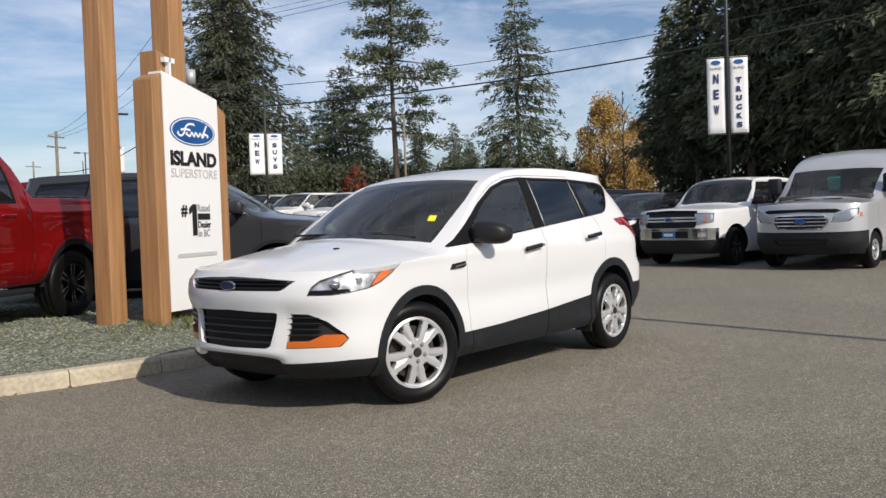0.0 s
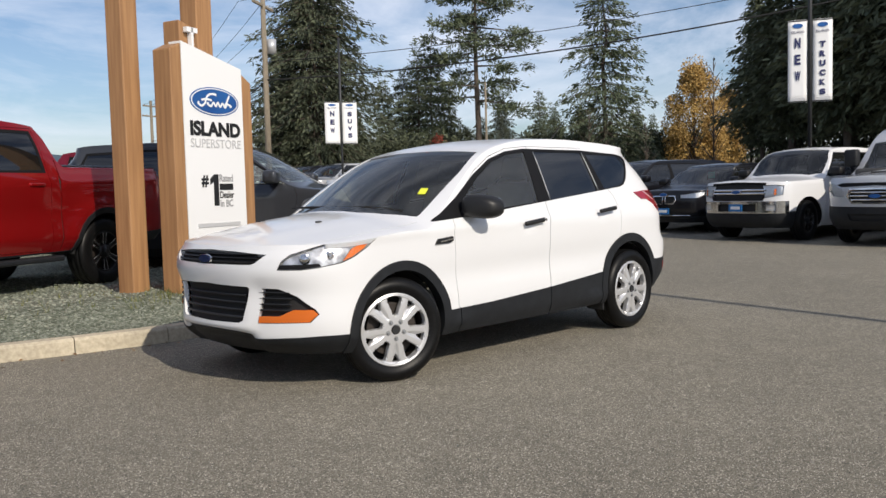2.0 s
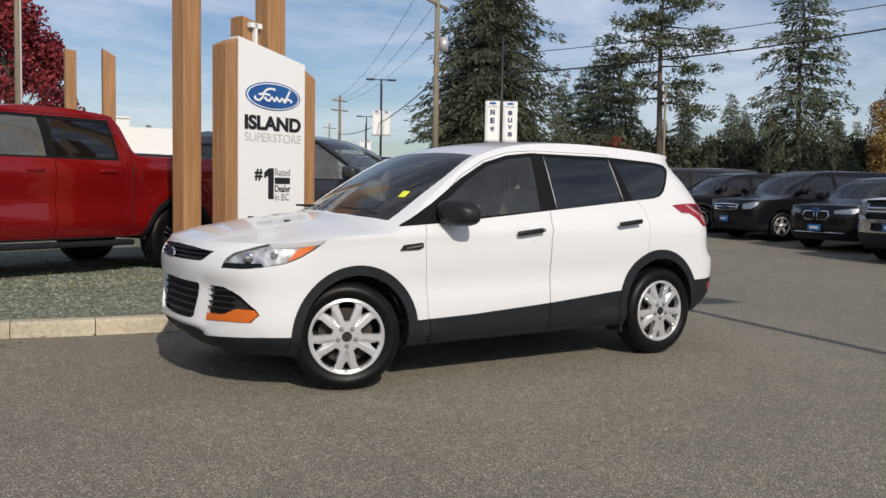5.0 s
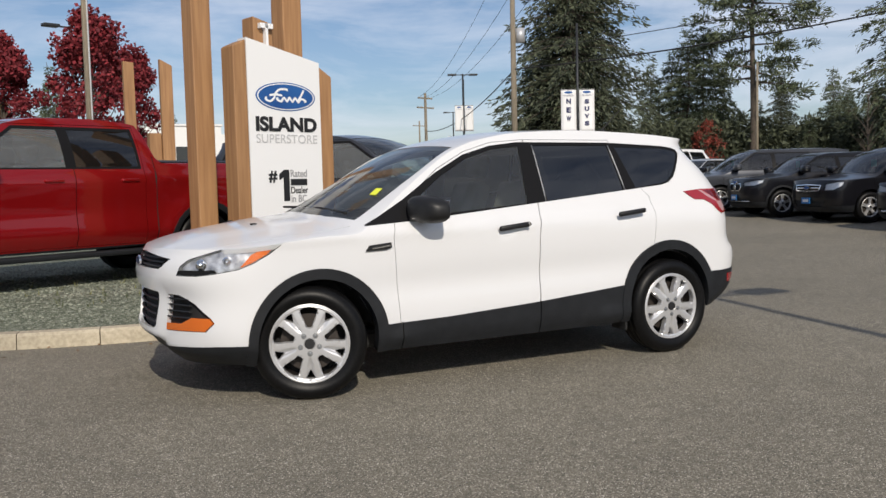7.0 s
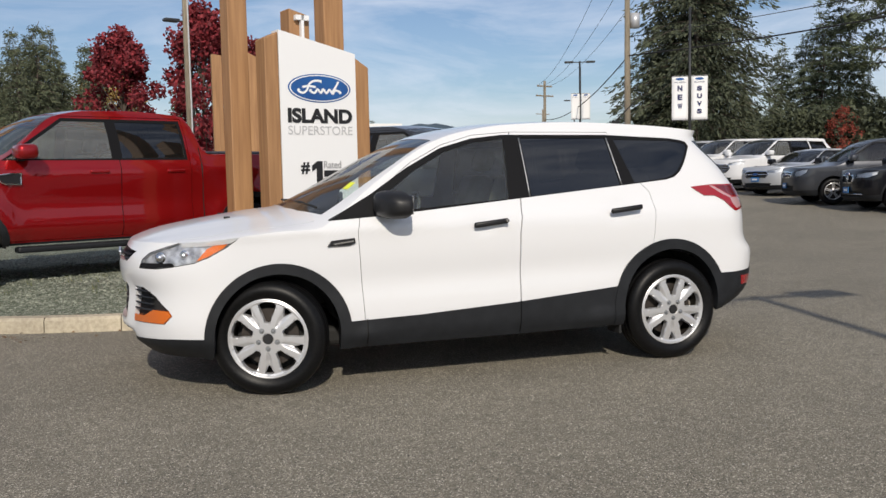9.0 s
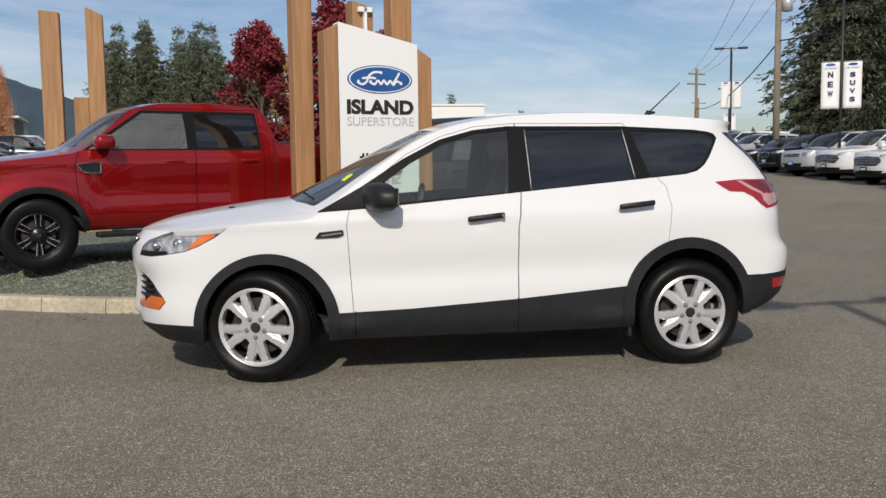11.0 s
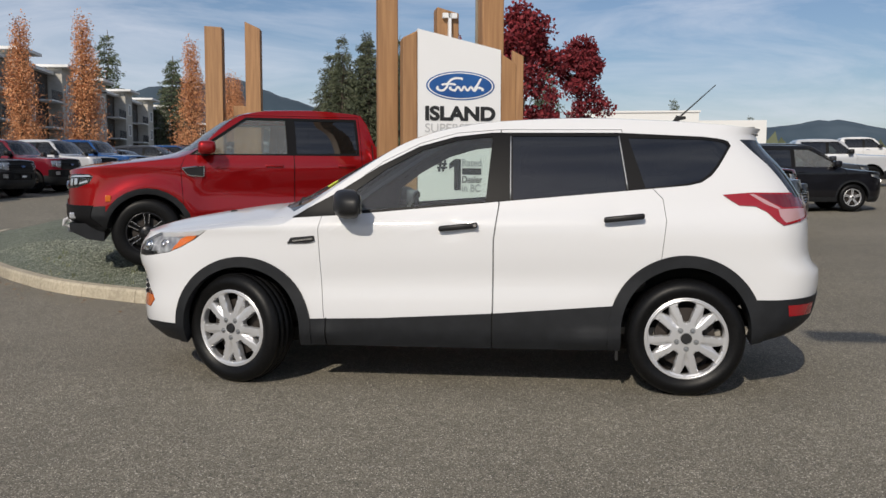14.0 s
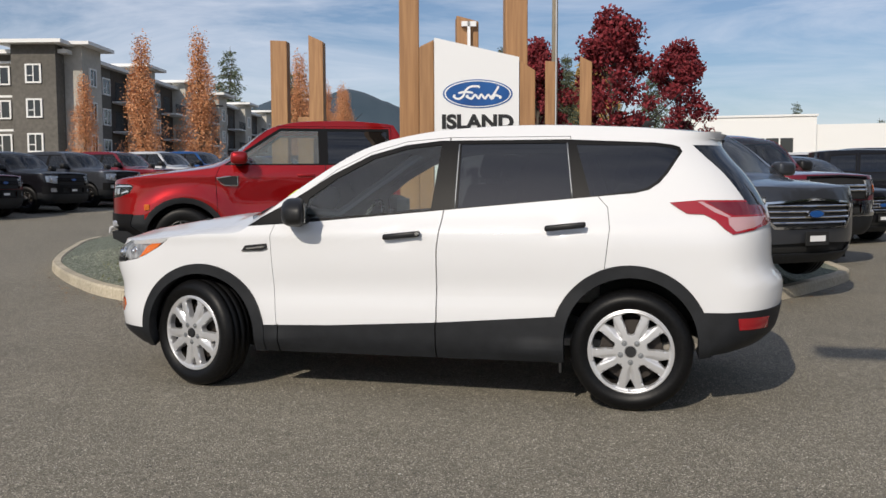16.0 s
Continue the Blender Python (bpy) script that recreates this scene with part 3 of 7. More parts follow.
# the planted island: outline of the kerb's foot, anticlockwise from its right end
ISLAND = [(5.25, 7.4), (5.0, 8.8), (3.4, 11.5), (1.0, 13.6), (-2.5, 15.6), (-6.5, 16.6), (-9.4, 15.6), (-10.2, 13.2), (-9.4, 10.6), (-8.2, 8.5), (-7.2, 6.9), (-6.2, 5.5), (-5.2, 4.42), (-4.3, 3.58),
          (-3.4, 2.86), (-2.4, 2.34), (-1.6, 2.03), (-0.8, 1.86), (0.2, 1.80), (1.3, 2.02), (2.3, 2.52), (3.2, 3.22), (4.0, 4.16), (4.75, 5.55), (5.2, 6.6)]


def closed_curve(pts, n):
    """A closed smooth curve through the points, n steps a piece."""
    out, k = [], len(pts)
    for i in range(k):
        a, b, c, d = (Vector(pts[(i + j) % k]) for j in (-1, 0, 1, 2))
        for s in range(n):
            t = s / n
            out.append(0.5 * ((2 * b) + (c - a) * t + (2 * a - 5 * b + 4 * c - d) * t * t + (3 * b - a - 3 * c + d) * t ** 3))
    return out


EDGE = closed_curve(ISLAND, 5)


def shifted(pts, d):
    n, out = len(pts), []
    for i in range(n):
        t = (pts[(i + 1) % n] - pts[i - 1]).normalized()
        out.append(pts[i] + Vector((-t.y, t.x)) * d)
    return out


area = sum(EDGE[i - 1].x * EDGE[i].y - EDGE[i].x * EDGE[i - 1].y for i in range(len(EDGE)))
INW = 1 if area > 0 else -1


def edge_dist(x, y):
    p = Vector((x, y))
    best = 9e9
    for i in range(len(EDGE)):
        a, b = EDGE[i - 1], EDGE[i]
        ab = b - a
        t = max(0, min(1, (p - a).dot(ab) / max(1e-9, ab.length_squared)))
        best = min(best, (p - a - ab * t).length)
    return best


def mound(x, y):
    """Height of the gravel bed."""
    d = edge_dist(x, y) - 0.16
    k = max(0.0, min(1.0, d / 1.0))
    return 0.12 + 0.18 * k * k * (3 - 2 * k) + 0.012 * noise.noise((x * 1.3, y * 1.3, 0))


def gravel_bed():
    bm = bmesh.new()
    pts = [(p.x, p.y) for p in EDGE]
    step = 0.25
    ids = {}
    for i in range(int(-10.5 / step), int(5.5 / step) + 1):
        for j in range(int(1.6 / step), int(17 / step) + 1):
            x, y = i * step, j * step
            if inside((x, y), pts) and edge_dist(x, y) > 0.2:
                ids[i, j] = bm.verts.new((x, y, mound(x, y)))
    for (i, j), v in list(ids.items()):
        q = [ids.get(k) for k in ((i, j), (i + 1, j), (i + 1, j + 1), (i, j + 1))]
        if all(q):
            bm.faces.new(q)
    # a skirt that runs down to the kerb
    rim = [e for e in bm.edges if len(e.link_faces) == 1]
    r = bmesh.ops.extrude_edge_only(bm, edges=rim)["geom"]
    inner = shifted(EDGE, INW * 0.12)
    for v in r:
        if isinstance(v, bmesh.types.BMVert):
            p = min(inner, key=lambda q: (q - v.co.xy).length_squared)
            v.co = Vector((p.x, p.y, 0.115))
    bmesh.ops.recalc_face_normals(bm, faces=bm.faces[:])
    return tagged(obj("gravel_bed", bm, M["gravel"], smooth=True), "grey-green crushed gravel bed with sparse grass", "gravel", kind="structure")


gravel_bed()
kerb = tagged(empty("kerb"), "pale concrete kerb round the gravel island", "kerb", kind="structure")


def kerb_piece(a, b):
    """Kerb units from index a to b of the edge."""
    n = len(EDGE)
    inn = shifted(EDGE, INW * 0.15)
    bm = bmesh.new()
    rows = []
    for k in range(a, b + 1):
        p, q = EDGE[k % n], inn[k % n]
        s = (q - p).normalized()
        row = [(p, -0.03), (p + s * 0.012, 0.105), (p + s * 0.03, 0.13), (q - s * 0.02, 0.135), (q, 0.12), (q, -0.03)]
        rows.append([bm.verts.new((c.x, c.y, z)) for c, z in row])
    # a narrow joint at both ends
    d0 = (rows[1][0].co - rows[0][0].co).normalized() * 0.004
    for v in rows[0]:
        v.co += d0
    for v in rows[-1]:
        v.co -= (rows[-1][0].co - rows[-2][0].co).normalized() * 0.004
    for u, w in zip(rows, rows[1:]):
        for k in range(5):
            bm.faces.new((u[k], u[k + 1], w[k + 1], w[k]))
    bm.faces.new(rows[0])
    bm.faces.new(rows[-1][::-1])
    bmesh.ops.recalc_face_normals(bm, faces=bm.faces[:])
    return part("kerb_unit", bm, M["concrete"], kerb)


for a in range(0, len(EDGE), 4):
    kerb_piece(a, min(a + 4, len(EDGE)))


# ---- the white compact suv ----
def side_crease(x, z):
    k = math.exp(-((z - (0.955 + 0.03 * x)) / 0.030) ** 2) * 0.010
    k -= math.exp(-((z - (0.63 + 0.02 * x)) / 0.10) ** 2) * 0.018 * max(0.0, 1 - abs((x - 1.4) / 1.3) ** 4)
    # cups behind the handles, and the sill that swells out ahead of the rear wheel
    for hx, hz in ((1.33, 0.965), (2.29, 1.024)):
        k -= 0.016 * math.exp(-((x - hx) / 0.065) ** 2 - ((z - hz) / 0.040) ** 2)
    k += 0.026 * math.exp(-((x - 2.16) / 0.16) ** 2 - ((z - 0.315) / 0.045) ** 2) + 0.016 * math.exp(-((x - 0.56) / 0.10) ** 2 - ((z - 0.315) / 0.04) ** 2)
    return k


def step(t):
    t = max(0.0, min(1.0, t))
    return t * t * (3 - 2 * t)


def front_sculpt(x, y, z):
    """The cheeks set back beside the lower grille, the bar of the chin, and the lip under it."""
    if x > 0.0:
        return 0.0
    cheek = step((y - 0.405) / 0.06) * (1 - step((y - 0.60) / 0.24)) * step((z - 0.32) / 0.12) * (1 - step((z - 0.62) / 0.13))
    chin = (1 - step((y - 0.36) / 0.07)) * math.exp(-((z - 0.405) / 0.028) ** 2)
    lip = (1 - step((y - 0.36) / 0.08)) * (1 - step((z - 0.365) / 0.02))
    return 0.020 * cheek - 0.016 * chin + 0.040 * lip


def hood_ridge(x, y):
    """Two raised ridges that spread from the nose towards the pillars."""
    if not -0.85 < x < 0.16:
        return 0.0
    k = min(1.0, (x + 0.85) / 0.25, (0.16 - x) / 0.2)
    return 0.011 * k / (1 + math.exp((abs(y) - (0.40 + 0.16 * (x + 0.85))) / 0.018)) * (1 - 0.3 * (x + 0.85))


MAIN = dict(
    ridge=hood_ridge, sculpt=front_sculpt,
    top=[(-0.90, 0.80), (-0.86, 0.855), (-0.80, 0.905), (-0.62, 0.965), (-0.3, 1.025), (0.0, 1.07), (0.14, 1.09), (0.20, 1.115), (0.6, 1.325), (0.85, 1.45), (1.05, 1.535), (1.25, 1.59), (1.6, 1.635), (2.05, 1.65), (2.6, 1.63), (3.1, 1.585), (3.32, 1.55), (3.5, 1.52)],
    crown=[(-0.9, 0.05), (-0.5, 0.08), (0.1, 0.10), (0.35, 0.17), (0.7, 0.13), (1.1, 0.075), (1.6, 0.06), (3.3, 0.055)],
    w=[(0.15, 0.80), (0.25, 0.865), (0.35, 0.90), (0.5, 0.905), (0.7, 0.905), (0.9, 0.905), (0.97, 0.90), (1.05, 0.865), (1.3, 0.765), (1.5, 0.675), (1.58, 0.63), (1.7, 0.55)],
    xf=[(0.15, -0.62), (0.25, -0.74), (0.34, -0.83), (0.45, -0.855), (0.60, -0.845), (0.75, -0.865), (0.83, -0.85), (0.9, -0.80), (1.1, -0.70)],
    xr=[(0.25, 3.18), (0.30, 3.28), (0.35, 3.385), (0.40, 3.46), (0.46, 3.51), (0.56, 3.535), (0.66, 3.55), (0.72, 3.55), (0.775, 3.505), (0.85, 3.485), (0.98, 3.48), (1.1, 3.465), (1.2, 3.42), (1.33, 3.335), (1.45, 3.23), (1.52, 3.19), (1.6, 3.26)],
    zb=[(-0.9, 0.24), (-0.5, 0.24), (0.5, 0.25), (2.3, 0.26), (2.95, 0.285), (3.2, 0.295), (3.35, 0.34), (3.6, 0.42)],
    plan=[(-0.9, 0.98), (0.2, 0.995), (1.2, 1.0), (2.4, 0.995), (3.2, 0.965), (3.7, 0.95)],
    lf=0.62, lr=0.42, nf=2.35, nr=2.9, crease=side_crease, round=0.022)

WIN1 = [(0.72, 1.062), (0.745, 1.19), (0.92, 1.315), (1.14, 1.432), (1.345, 1.490), (1.555, 1.512), (1.525, 1.122)]
WIN2 = [(1.685, 1.132), (2.345, 1.190), (2.30, 1.512), (1.675, 1.515)]
WIN3 = [(2.36, 1.500), (2.455, 1.203), (2.70, 1.232), (2.765, 1.250), (2.815, 1.285), (2.86, 1.335), (2.936, 1.450), (2.925, 1.466), (2.89, 1.477), (2.79, 1.490)]
DLO = [(0.34, 1.018), (0.70, 1.040), (2.70, 1.219), (2.775, 1.237), (2.832, 1.276), (2.875, 1.328), (2.953, 1.452), (2.938, 1.480), (2.895, 1.493), (2.80, 1.506), (2.30, 1.532), (1.55, 1.536), (1.33, 1.512), (1.11, 1.452), (0.88, 1.335), (0.62, 1.170)]
DOOR1 = [(0.565, 0.27), (0.545, 0.60), (0.525, 0.95), (0.56, 1.10), (0.90, 1.36), (1.12, 1.47), (1.34, 1.532), (1.60, 1.552), (1.60, 1.10), (1.572, 0.90), (1.568, 0.275)]
DOOR2 = [(1.576, 0.275), (1.580, 0.90), (1.608, 1.10), (1.608, 1.552), (2.32, 1.548), (2.40, 1.30), (2.55, 1.14), (2.565, 1.02), (2.54, 0.80), (2.50, 0.60), (2.38, 0.48), (2.26, 0.40), (2.245, 0.275)]


def arch(x, z, r, n=32):
    """A wheel arch: half a circle on two straight sides."""
    return [(x + r, 0.15)] + [(x + r * math.cos(math.pi * i / n), z + r * math.sin(math.pi * i / n)) for i in range(n + 1)] + [(x - r, 0.15)]


fa, ra = arch(0.035, 0.352, 0.368), arch(2.685, 0.385, 0.368)
fl_, rl_ = arch(0.042, 0.352, 0.430), arch(2.682, 0.385, 0.437)


LAMP = lambda f: f.calc_center_median().x < 0.10 and f.normal.z < 0.97


LAMP_OUT = [(-0.11, 0.772), (-0.075, 0.820), (0.0, 0.858), (0.17, 0.892), (0.34, 0.923), (0.51, 0.947), (0.755, 0.958), (0.64, 0.885), (0.54, 0.836), (0.44, 0.805), (0.25, 0.782), (0.10, 0.771)]


TAILS = lambda f: f.calc_center_median().x > 2.8 and f.calc_center_median().y < -0.45


def suv_cuts():
    both_doors = []
    for d in (DOOR1, DOOR2):
        both_doors.append(("gap", (1, 0), SIDE, grown(d, 0.0035)))
    return [
        *both_doors,
        ("door_front", (1, 0), SIDE, DOOR1),
        ("door_rear", (1, 0), SIDE, DOOR2),
        ("clad", (1, 0), SIDE, [(0.43, 0.15), (0.43, 0.41), (0.9, 0.425), (1.568, 0.465), (2.32, 0.527), (2.32, 0.15)]),
        ("gap2", (1, 0), SIDE, [(1.566, 0.2), (1.566, 0.47), (1.574, 0.47), (1.574, 0.2)]),
        ("gap2", (1, 0), SIDE, [(0.562, 0.2), (0.562, 0.42), (0.570, 0.42), (0.570, 0.2)]),
        ("trim", (1, 0), SIDE, DLO),
        ("glass_front", (1, 0), SIDE, WIN1), ("glass_rear", (1, 0), SIDE, WIN2), ("glass_quarter", (1, 0), SIDE, WIN3),
        ("bumper_black", (1, 0), lambda f: f.calc_center_median().x > 2.85, [(2.85, 0.2), (2.85, 0.567), (3.2, 0.570), (3.45, 0.586), (3.75, 0.590), (3.75, 0.2)]),
        ("reflector", (1, 0), lambda f: f.calc_center_median().x > 3.2 and f.calc_center_median().y < -0.5, [(3.262, 0.478), (3.255, 0.540), (3.42, 0.546), (3.41, 0.482)]),
        ("lip", (1, 0), lambda f: f.calc_center_median().x < 0.0, [(-1.0, 0.2), (-1.0, 0.338), (-0.78, 0.338), (-0.69, 0.350), (-0.55, 0.360), (-0.30, 0.358), (-0.3, 0.2)]),
        ("lip", (0, 1), FRONT, [(0.0, 0.2), (0.0, 0.388), (0.29, 0.381), (0.345, 0.370), (0.41, 0.337), (0.41, 0.2)]),
        ("flare_front", (1, 0), lambda f: f.normal.y < -0.05 and f.calc_center_median().x < 1.0, fl_), ("flare_rear", (1, 0), SIDE, rl_),
        ("hole", (1, 0), SIDE, fa), ("hole", (1, 0), SIDE, ra),
        ("tail_lamp", (1, 0), TAILS, [(2.888, 1.165), (2.93, 1.135), (2.98, 1.104), (3.07, 1.100), (3.13, 1.068), (3.18, 1.020), (3.22, 0.993), (3.33, 1.015), (3.46, 1.06), (3.46, 1.13), (3.40, 1.162), (3.29, 1.176), (3.05, 1.178)]),
        ("tail_dark", (1, 0), TAILS, [(3.085, 1.168), (3.29, 1.167), (3.375, 1.152), (3.42, 1.12), (3.42, 1.10), (3.225, 1.094), (3.16, 1.120)]),
        ("tail_pale", (1, 0), TAILS, [(3.195, 1.084), (3.40, 1.088), (3.37, 1.045), (3.33, 1.028), (3.235, 1.008), (3.20, 1.045)]),
        ("tail_pale", (1, 0), TAILS, [(3.035, 1.170), (3.062, 1.170), (3.145, 1.125), (3.212, 1.088), (3.192, 1.084), (3.125, 1.112)]),
        ("tail_glass", (0, 1), BACK, [(0.0, 1.135), (0.70, 1.15), (0.62, 1.49), (0.0, 1.50)]),
        ("screen", "top", lambda f: f.normal.z > 0.3 and f.normal.x < -0.15 and abs(f.normal.y) < 0.62, [(0.16, 0.0), (0.17, 0.30), (0.22, 0.52), (0.33, 0.74), (0.80, 0.69), (1.08, 0.615), (1.06, 0.35), (1.04, 0.0)]),
        ("gap", "top", TOP, [(-0.580, 0.715), (-0.30, 0.775), (0.0, 0.79), (0.28, 0.785), (0.28, 0.791), (0.0, 0.796), (-0.30, 0.781), (-0.583, 0.721)]),
        ("grille", (0, 1), FRONT, [(0, 0.797), (0.44, 0.800), (0.475, 0.815), (0.53, 0.862), (0.27, 0.879), (0.0, 0.886)]),
        ("low_grille", (0, 1), FRONT, [(0, 0.430), (0.33, 0.436), (0.36, 0.452), (0.415, 0.655), (0.40, 0.663), (0.0, 0.672)]),
        ("fog_panel", (0, 1), FRONT, [(0.455, 0.435), (0.48, 0.56), (0.495, 0.655), (0.60, 0.652), (0.70, 0.605), (0.785, 0.525), (0.80, 0.495), (0.765, 0.445)]),
        ("amber", (0, 1), FRONT, [(0.462, 0.440), (0.470, 0.482), (0.60, 0.484), (0.68, 0.524), (0.775, 0.523), (0.795, 0.495), (0.76, 0.449)]),
        ("lamp_rim", (1, 1), LAMP, grown(LAMP_OUT, 0.004)),
        ("lamp", (1, 1), LAMP, LAMP_OUT),
        ("lamp_dark", (1, 1), LAMP, [(-0.106, 0.774), (0.10, 0.773), (0.27, 0.786), (0.25, 0.804), (-0.086, 0.800)]),
        ("lamp_amber", (1, 1), LAMP, [(0.452, 0.812), (0.525, 0.885), (0.70, 0.944), (0.63, 0.884), (0.535, 0.838)]),
    ]


def seat(car, x, y, z, mat_):
    b = boxed(x - 0.26, x + 0.24, y - 0.24, y + 0.24, z, z + 0.16, 0.05)
    s = part("seat", b, mat_, car, smooth=True)
    b = boxed(-0.07, 0.07, -0.23, 0.23, 0.0, 0.62, 0.05, m=Matrix.Translation((x + 0.22, y, z + 0.12)) @ Matrix.Rotation(radians(18), 4, "Y"))
    box(b, -0.05, 0.05, -0.13, 0.13, 0.66, 0.84, 0.04, m=Matrix.Translation((x + 0.22, y, z + 0.12)) @ Matrix.Rotation(radians(18), 4, "Y"))
    part("seat_back", b, mat_, car, smooth=True)
    return s


def bars(parent, name, x, y0, y1, zs, h, material, bow=0.0, depth=0.02):
    """Grille bars across the nose, bowed back towards the sides."""
    for z in zs:
        b = bmesh.new()
        n = 14
        rows = []
        for i in range(n + 1):
            y = y0 + (y1 - y0) * i / n
            xx = x(y, z)
            rows.append([b.verts.new((xx - 0.0, y, z - h / 2)), b.verts.new((xx - 0.006, y, z)), b.verts.new((xx, y, z + h / 2)), b.verts.new((xx + depth, y, z))])
        for u, w in zip(rows, rows[1:]):
            for k in range(4):
                b.faces.new((u[k], u[(k + 1) % 4], w[(k + 1) % 4], w[k]))
        b.faces.new(rows[0])
        b.faces.new(rows[-1][::-1])
        bmesh.ops.recalc_face_normals(b, faces=b.faces[:])
        part(name, b, material, parent)


def nose(S, back=0.012):
    """Where the shell's front lies at y and z, a little behind it."""
    xf, w = curve(S["xf"]), curve(S["w"])
    ef = 2 / S.get("nf", 2.6)

    def f(y, z):
        s = min(1.0, (abs(y) / w(z)) ** (1 / ef))
        c = math.sqrt(max(0.0, 1 - s * s))
        return xf(z) + S["lf"] * (1 - c ** ef) + back
    return f


def white_suv():
    car = tagged(empty("suv"), "white compact suv with black plastic cladding and silver wheel covers", "car")
    R = car_body(MAIN, suv_cuts(), ns=100, ne=30, nv=34, nt=12)
    W, C = M["white_paint"], M["cladding"]
    lining = mirrored(joined(R["body"], R["door_front"], R["door_rear"], R["trim"]))
    bmesh.ops.delete(lining, geom=[v for v in lining.verts if v.co.x < 0.30 or v.co.x > 3.3 or v.co.z < 0.5], context="VERTS")
    bmesh.ops.reverse_faces(lining, faces=lining.faces[:])
    skin("cabin_lining", lining, M["lining"], car, 0.0, 0.035, "grey fabric cabin lining")
    skin("body", mirrored(R["body"]), W, car, 0.03)
    doors = {k: both(k, R[k], W, car, 0.03) for k in ("door_front", "door_rear")}
    for piece in both("shut_line", R["gap"], M["dark"], car, 0.0, 0.012):
        piece["kind"] = "stuff"
    for piece in both("sill_joint", R["gap2"], M["dark"], car, 0.0, 0.006):
        piece["kind"] = "stuff"
    both("sill_cladding", R["clad"], C, car, 0.04, -0.008)
    both("window_trim", R["trim"], M["black_gloss"], car, 0.012, 0.001)
    both("front_side_window", R["glass_front"], M["clear"], car, 0.0, 0.006, "clear front side glass")
    both("rear_side_window", R["glass_rear"], M["tint"], car, 0.0, 0.006, "dark tinted rear side glass")
    both("quarter_window", R["glass_quarter"], M["tint"], car, 0.0, 0.004, "dark tinted quarter glass")
    skin("rear_bumper", mirrored(R["bumper_black"]), C, car, 0.03, -0.006, "black plastic lower rear bumper")
    both("rear_reflector", R["reflector"], M["red_lens"], car, 0.01, -0.010, "red bumper reflector")
    skin("front_lip", mirrored(R["lip"]), C, car, 0.03, -0.004, "black plastic front lip")
    both("front_wheel_flare", R["flare_front"], C, car, 0.07, -0.014, "black plastic wheel arch flare")
    both("rear_wheel_flare", R["flare_rear"], C, car, 0.07, -0.014, "black plastic wheel arch flare")
    both("tail_lamp", R["tail_lamp"], M["red_lens"], car, 0.03, -0.008, "red tail lamp")
    both("reversing_lamp", R["tail_pale"], M["pale_lens"], car, 0.03, -0.008, "pale pink reversing lamp")
    both("tail_lamp_inset", R["tail_dark"], M["maroon_lens"], car, 0.03, -0.008, "deep maroon upper tail lamp")
    skin("rear_window", mirrored(R["tail_glass"]), M["tint"], car, 0.0, 0.002, "dark tinted rear window")
    skin("windscreen", mirrored(R["screen"]), M["screen"], car, 0.0, 0.004)
    skin("upper_grille", mirrored(R["grille"]), M["dark"], car, 0.0, 0.03, "black upper grille")
    skin("lower_grille", mirrored(R["low_grille"]), M["dark"], car, 0.0, 0.045, "black lower grille")
    both("fog_surround", R["fog_panel"], M["dark"], car, 0.0, 0.03, "black fog lamp recess")
    both("amber_marker", R["amber"], M["amber"], car, 0.03, -0.002, "amber front marker lens")
    both("headlamp_rim", R["lamp_rim"], M["black_gloss"], car, 0.0, 0.002, "black headlamp surround")
    both("headlamp_bowl", R["lamp"].copy(), M["bowl_chrome"], car, 0.0, 0.020, "chromed headlamp bowl")
    both("headlamp_shroud", R["lamp_dark"], M["black_gloss"], car, 0.0, -0.001, "black strip along the headlamp's foot")
    both("turn_lens", R["lamp_amber"].copy(), M["lamp_amber"], car, 0.0, 0.010, "amber turn signal in the headlamp")
    both("headlamp_lens", joined(R["lamp"], R["lamp_amber"]), M["lens"], car, 0.0, -0.003, "clear headlamp lens")
    fx = nose(MAIN, 0.014)
    bars(car, "grille_bar", fx, -0.46, 0.46, (0.815, 0.838, 0.860), 0.011, M["black_gloss"])
    bars(car, "lower_grille_bar", nose(MAIN, 0.022), -0.355, 0.355, (0.47, 0.515, 0.56, 0.605), 0.016, M["cladding"])
    for s in (-1, 1):
        bars(car, "fog_slat", nose(MAIN, 0.026), s * 0.465, s * 0.66, (0.52, 0.556, 0.592, 0.628), 0.012, M["cladding"])
        # projector, its ring and the turn signal's bowl behind the headlamp lens
        for hx, hy, hz, hr, ha in ((-0.612, 0.742, 0.832, 0.033, 37), (-0.478, 0.820, 0.846, 0.030, 27)):
            b = bmesh.new()
            lathe(b, [(0.0, -0.022), (hr * 0.55, -0.016), (hr * 0.78, 0.0), (hr * 0.80, 0.006), (hr, 0.0), (hr * 1.05, 0.012), (hr * 0.9, 0.05)], 20)
            b.transform(Matrix.Translation((hx, s * hy, hz)) @ Matrix.Rotation(radians(-ha if s < 0 else ha - 180), 4, "Z"))
            part("headlamp_projector", b, M["chrome"], car, "chromed projector in the headlamp", True)
        # door mirror: a rounded shell, flat at the back, on a foot
        b = bmesh.new()
        bmesh.ops.create_uvsphere(b, u_segments=28, v_segments=16, radius=1.0)
        for v in b.verts:
            p = Vector([math.copysign(abs(c) ** 0.62, c) for c in v.co])
            tip = 1 - 0.30 * max(0.0, p.y * s) ** 2
            px_ = p.x * (0.100 if p.x < 0 else 0.050)
            v.co = Vector((0.742 + px_ + 0.045 * (p.y * s), s * 0.985 + p.y * 0.128, 1.108 + p.z * 0.083 * tip - 0.012 * p.y * s))
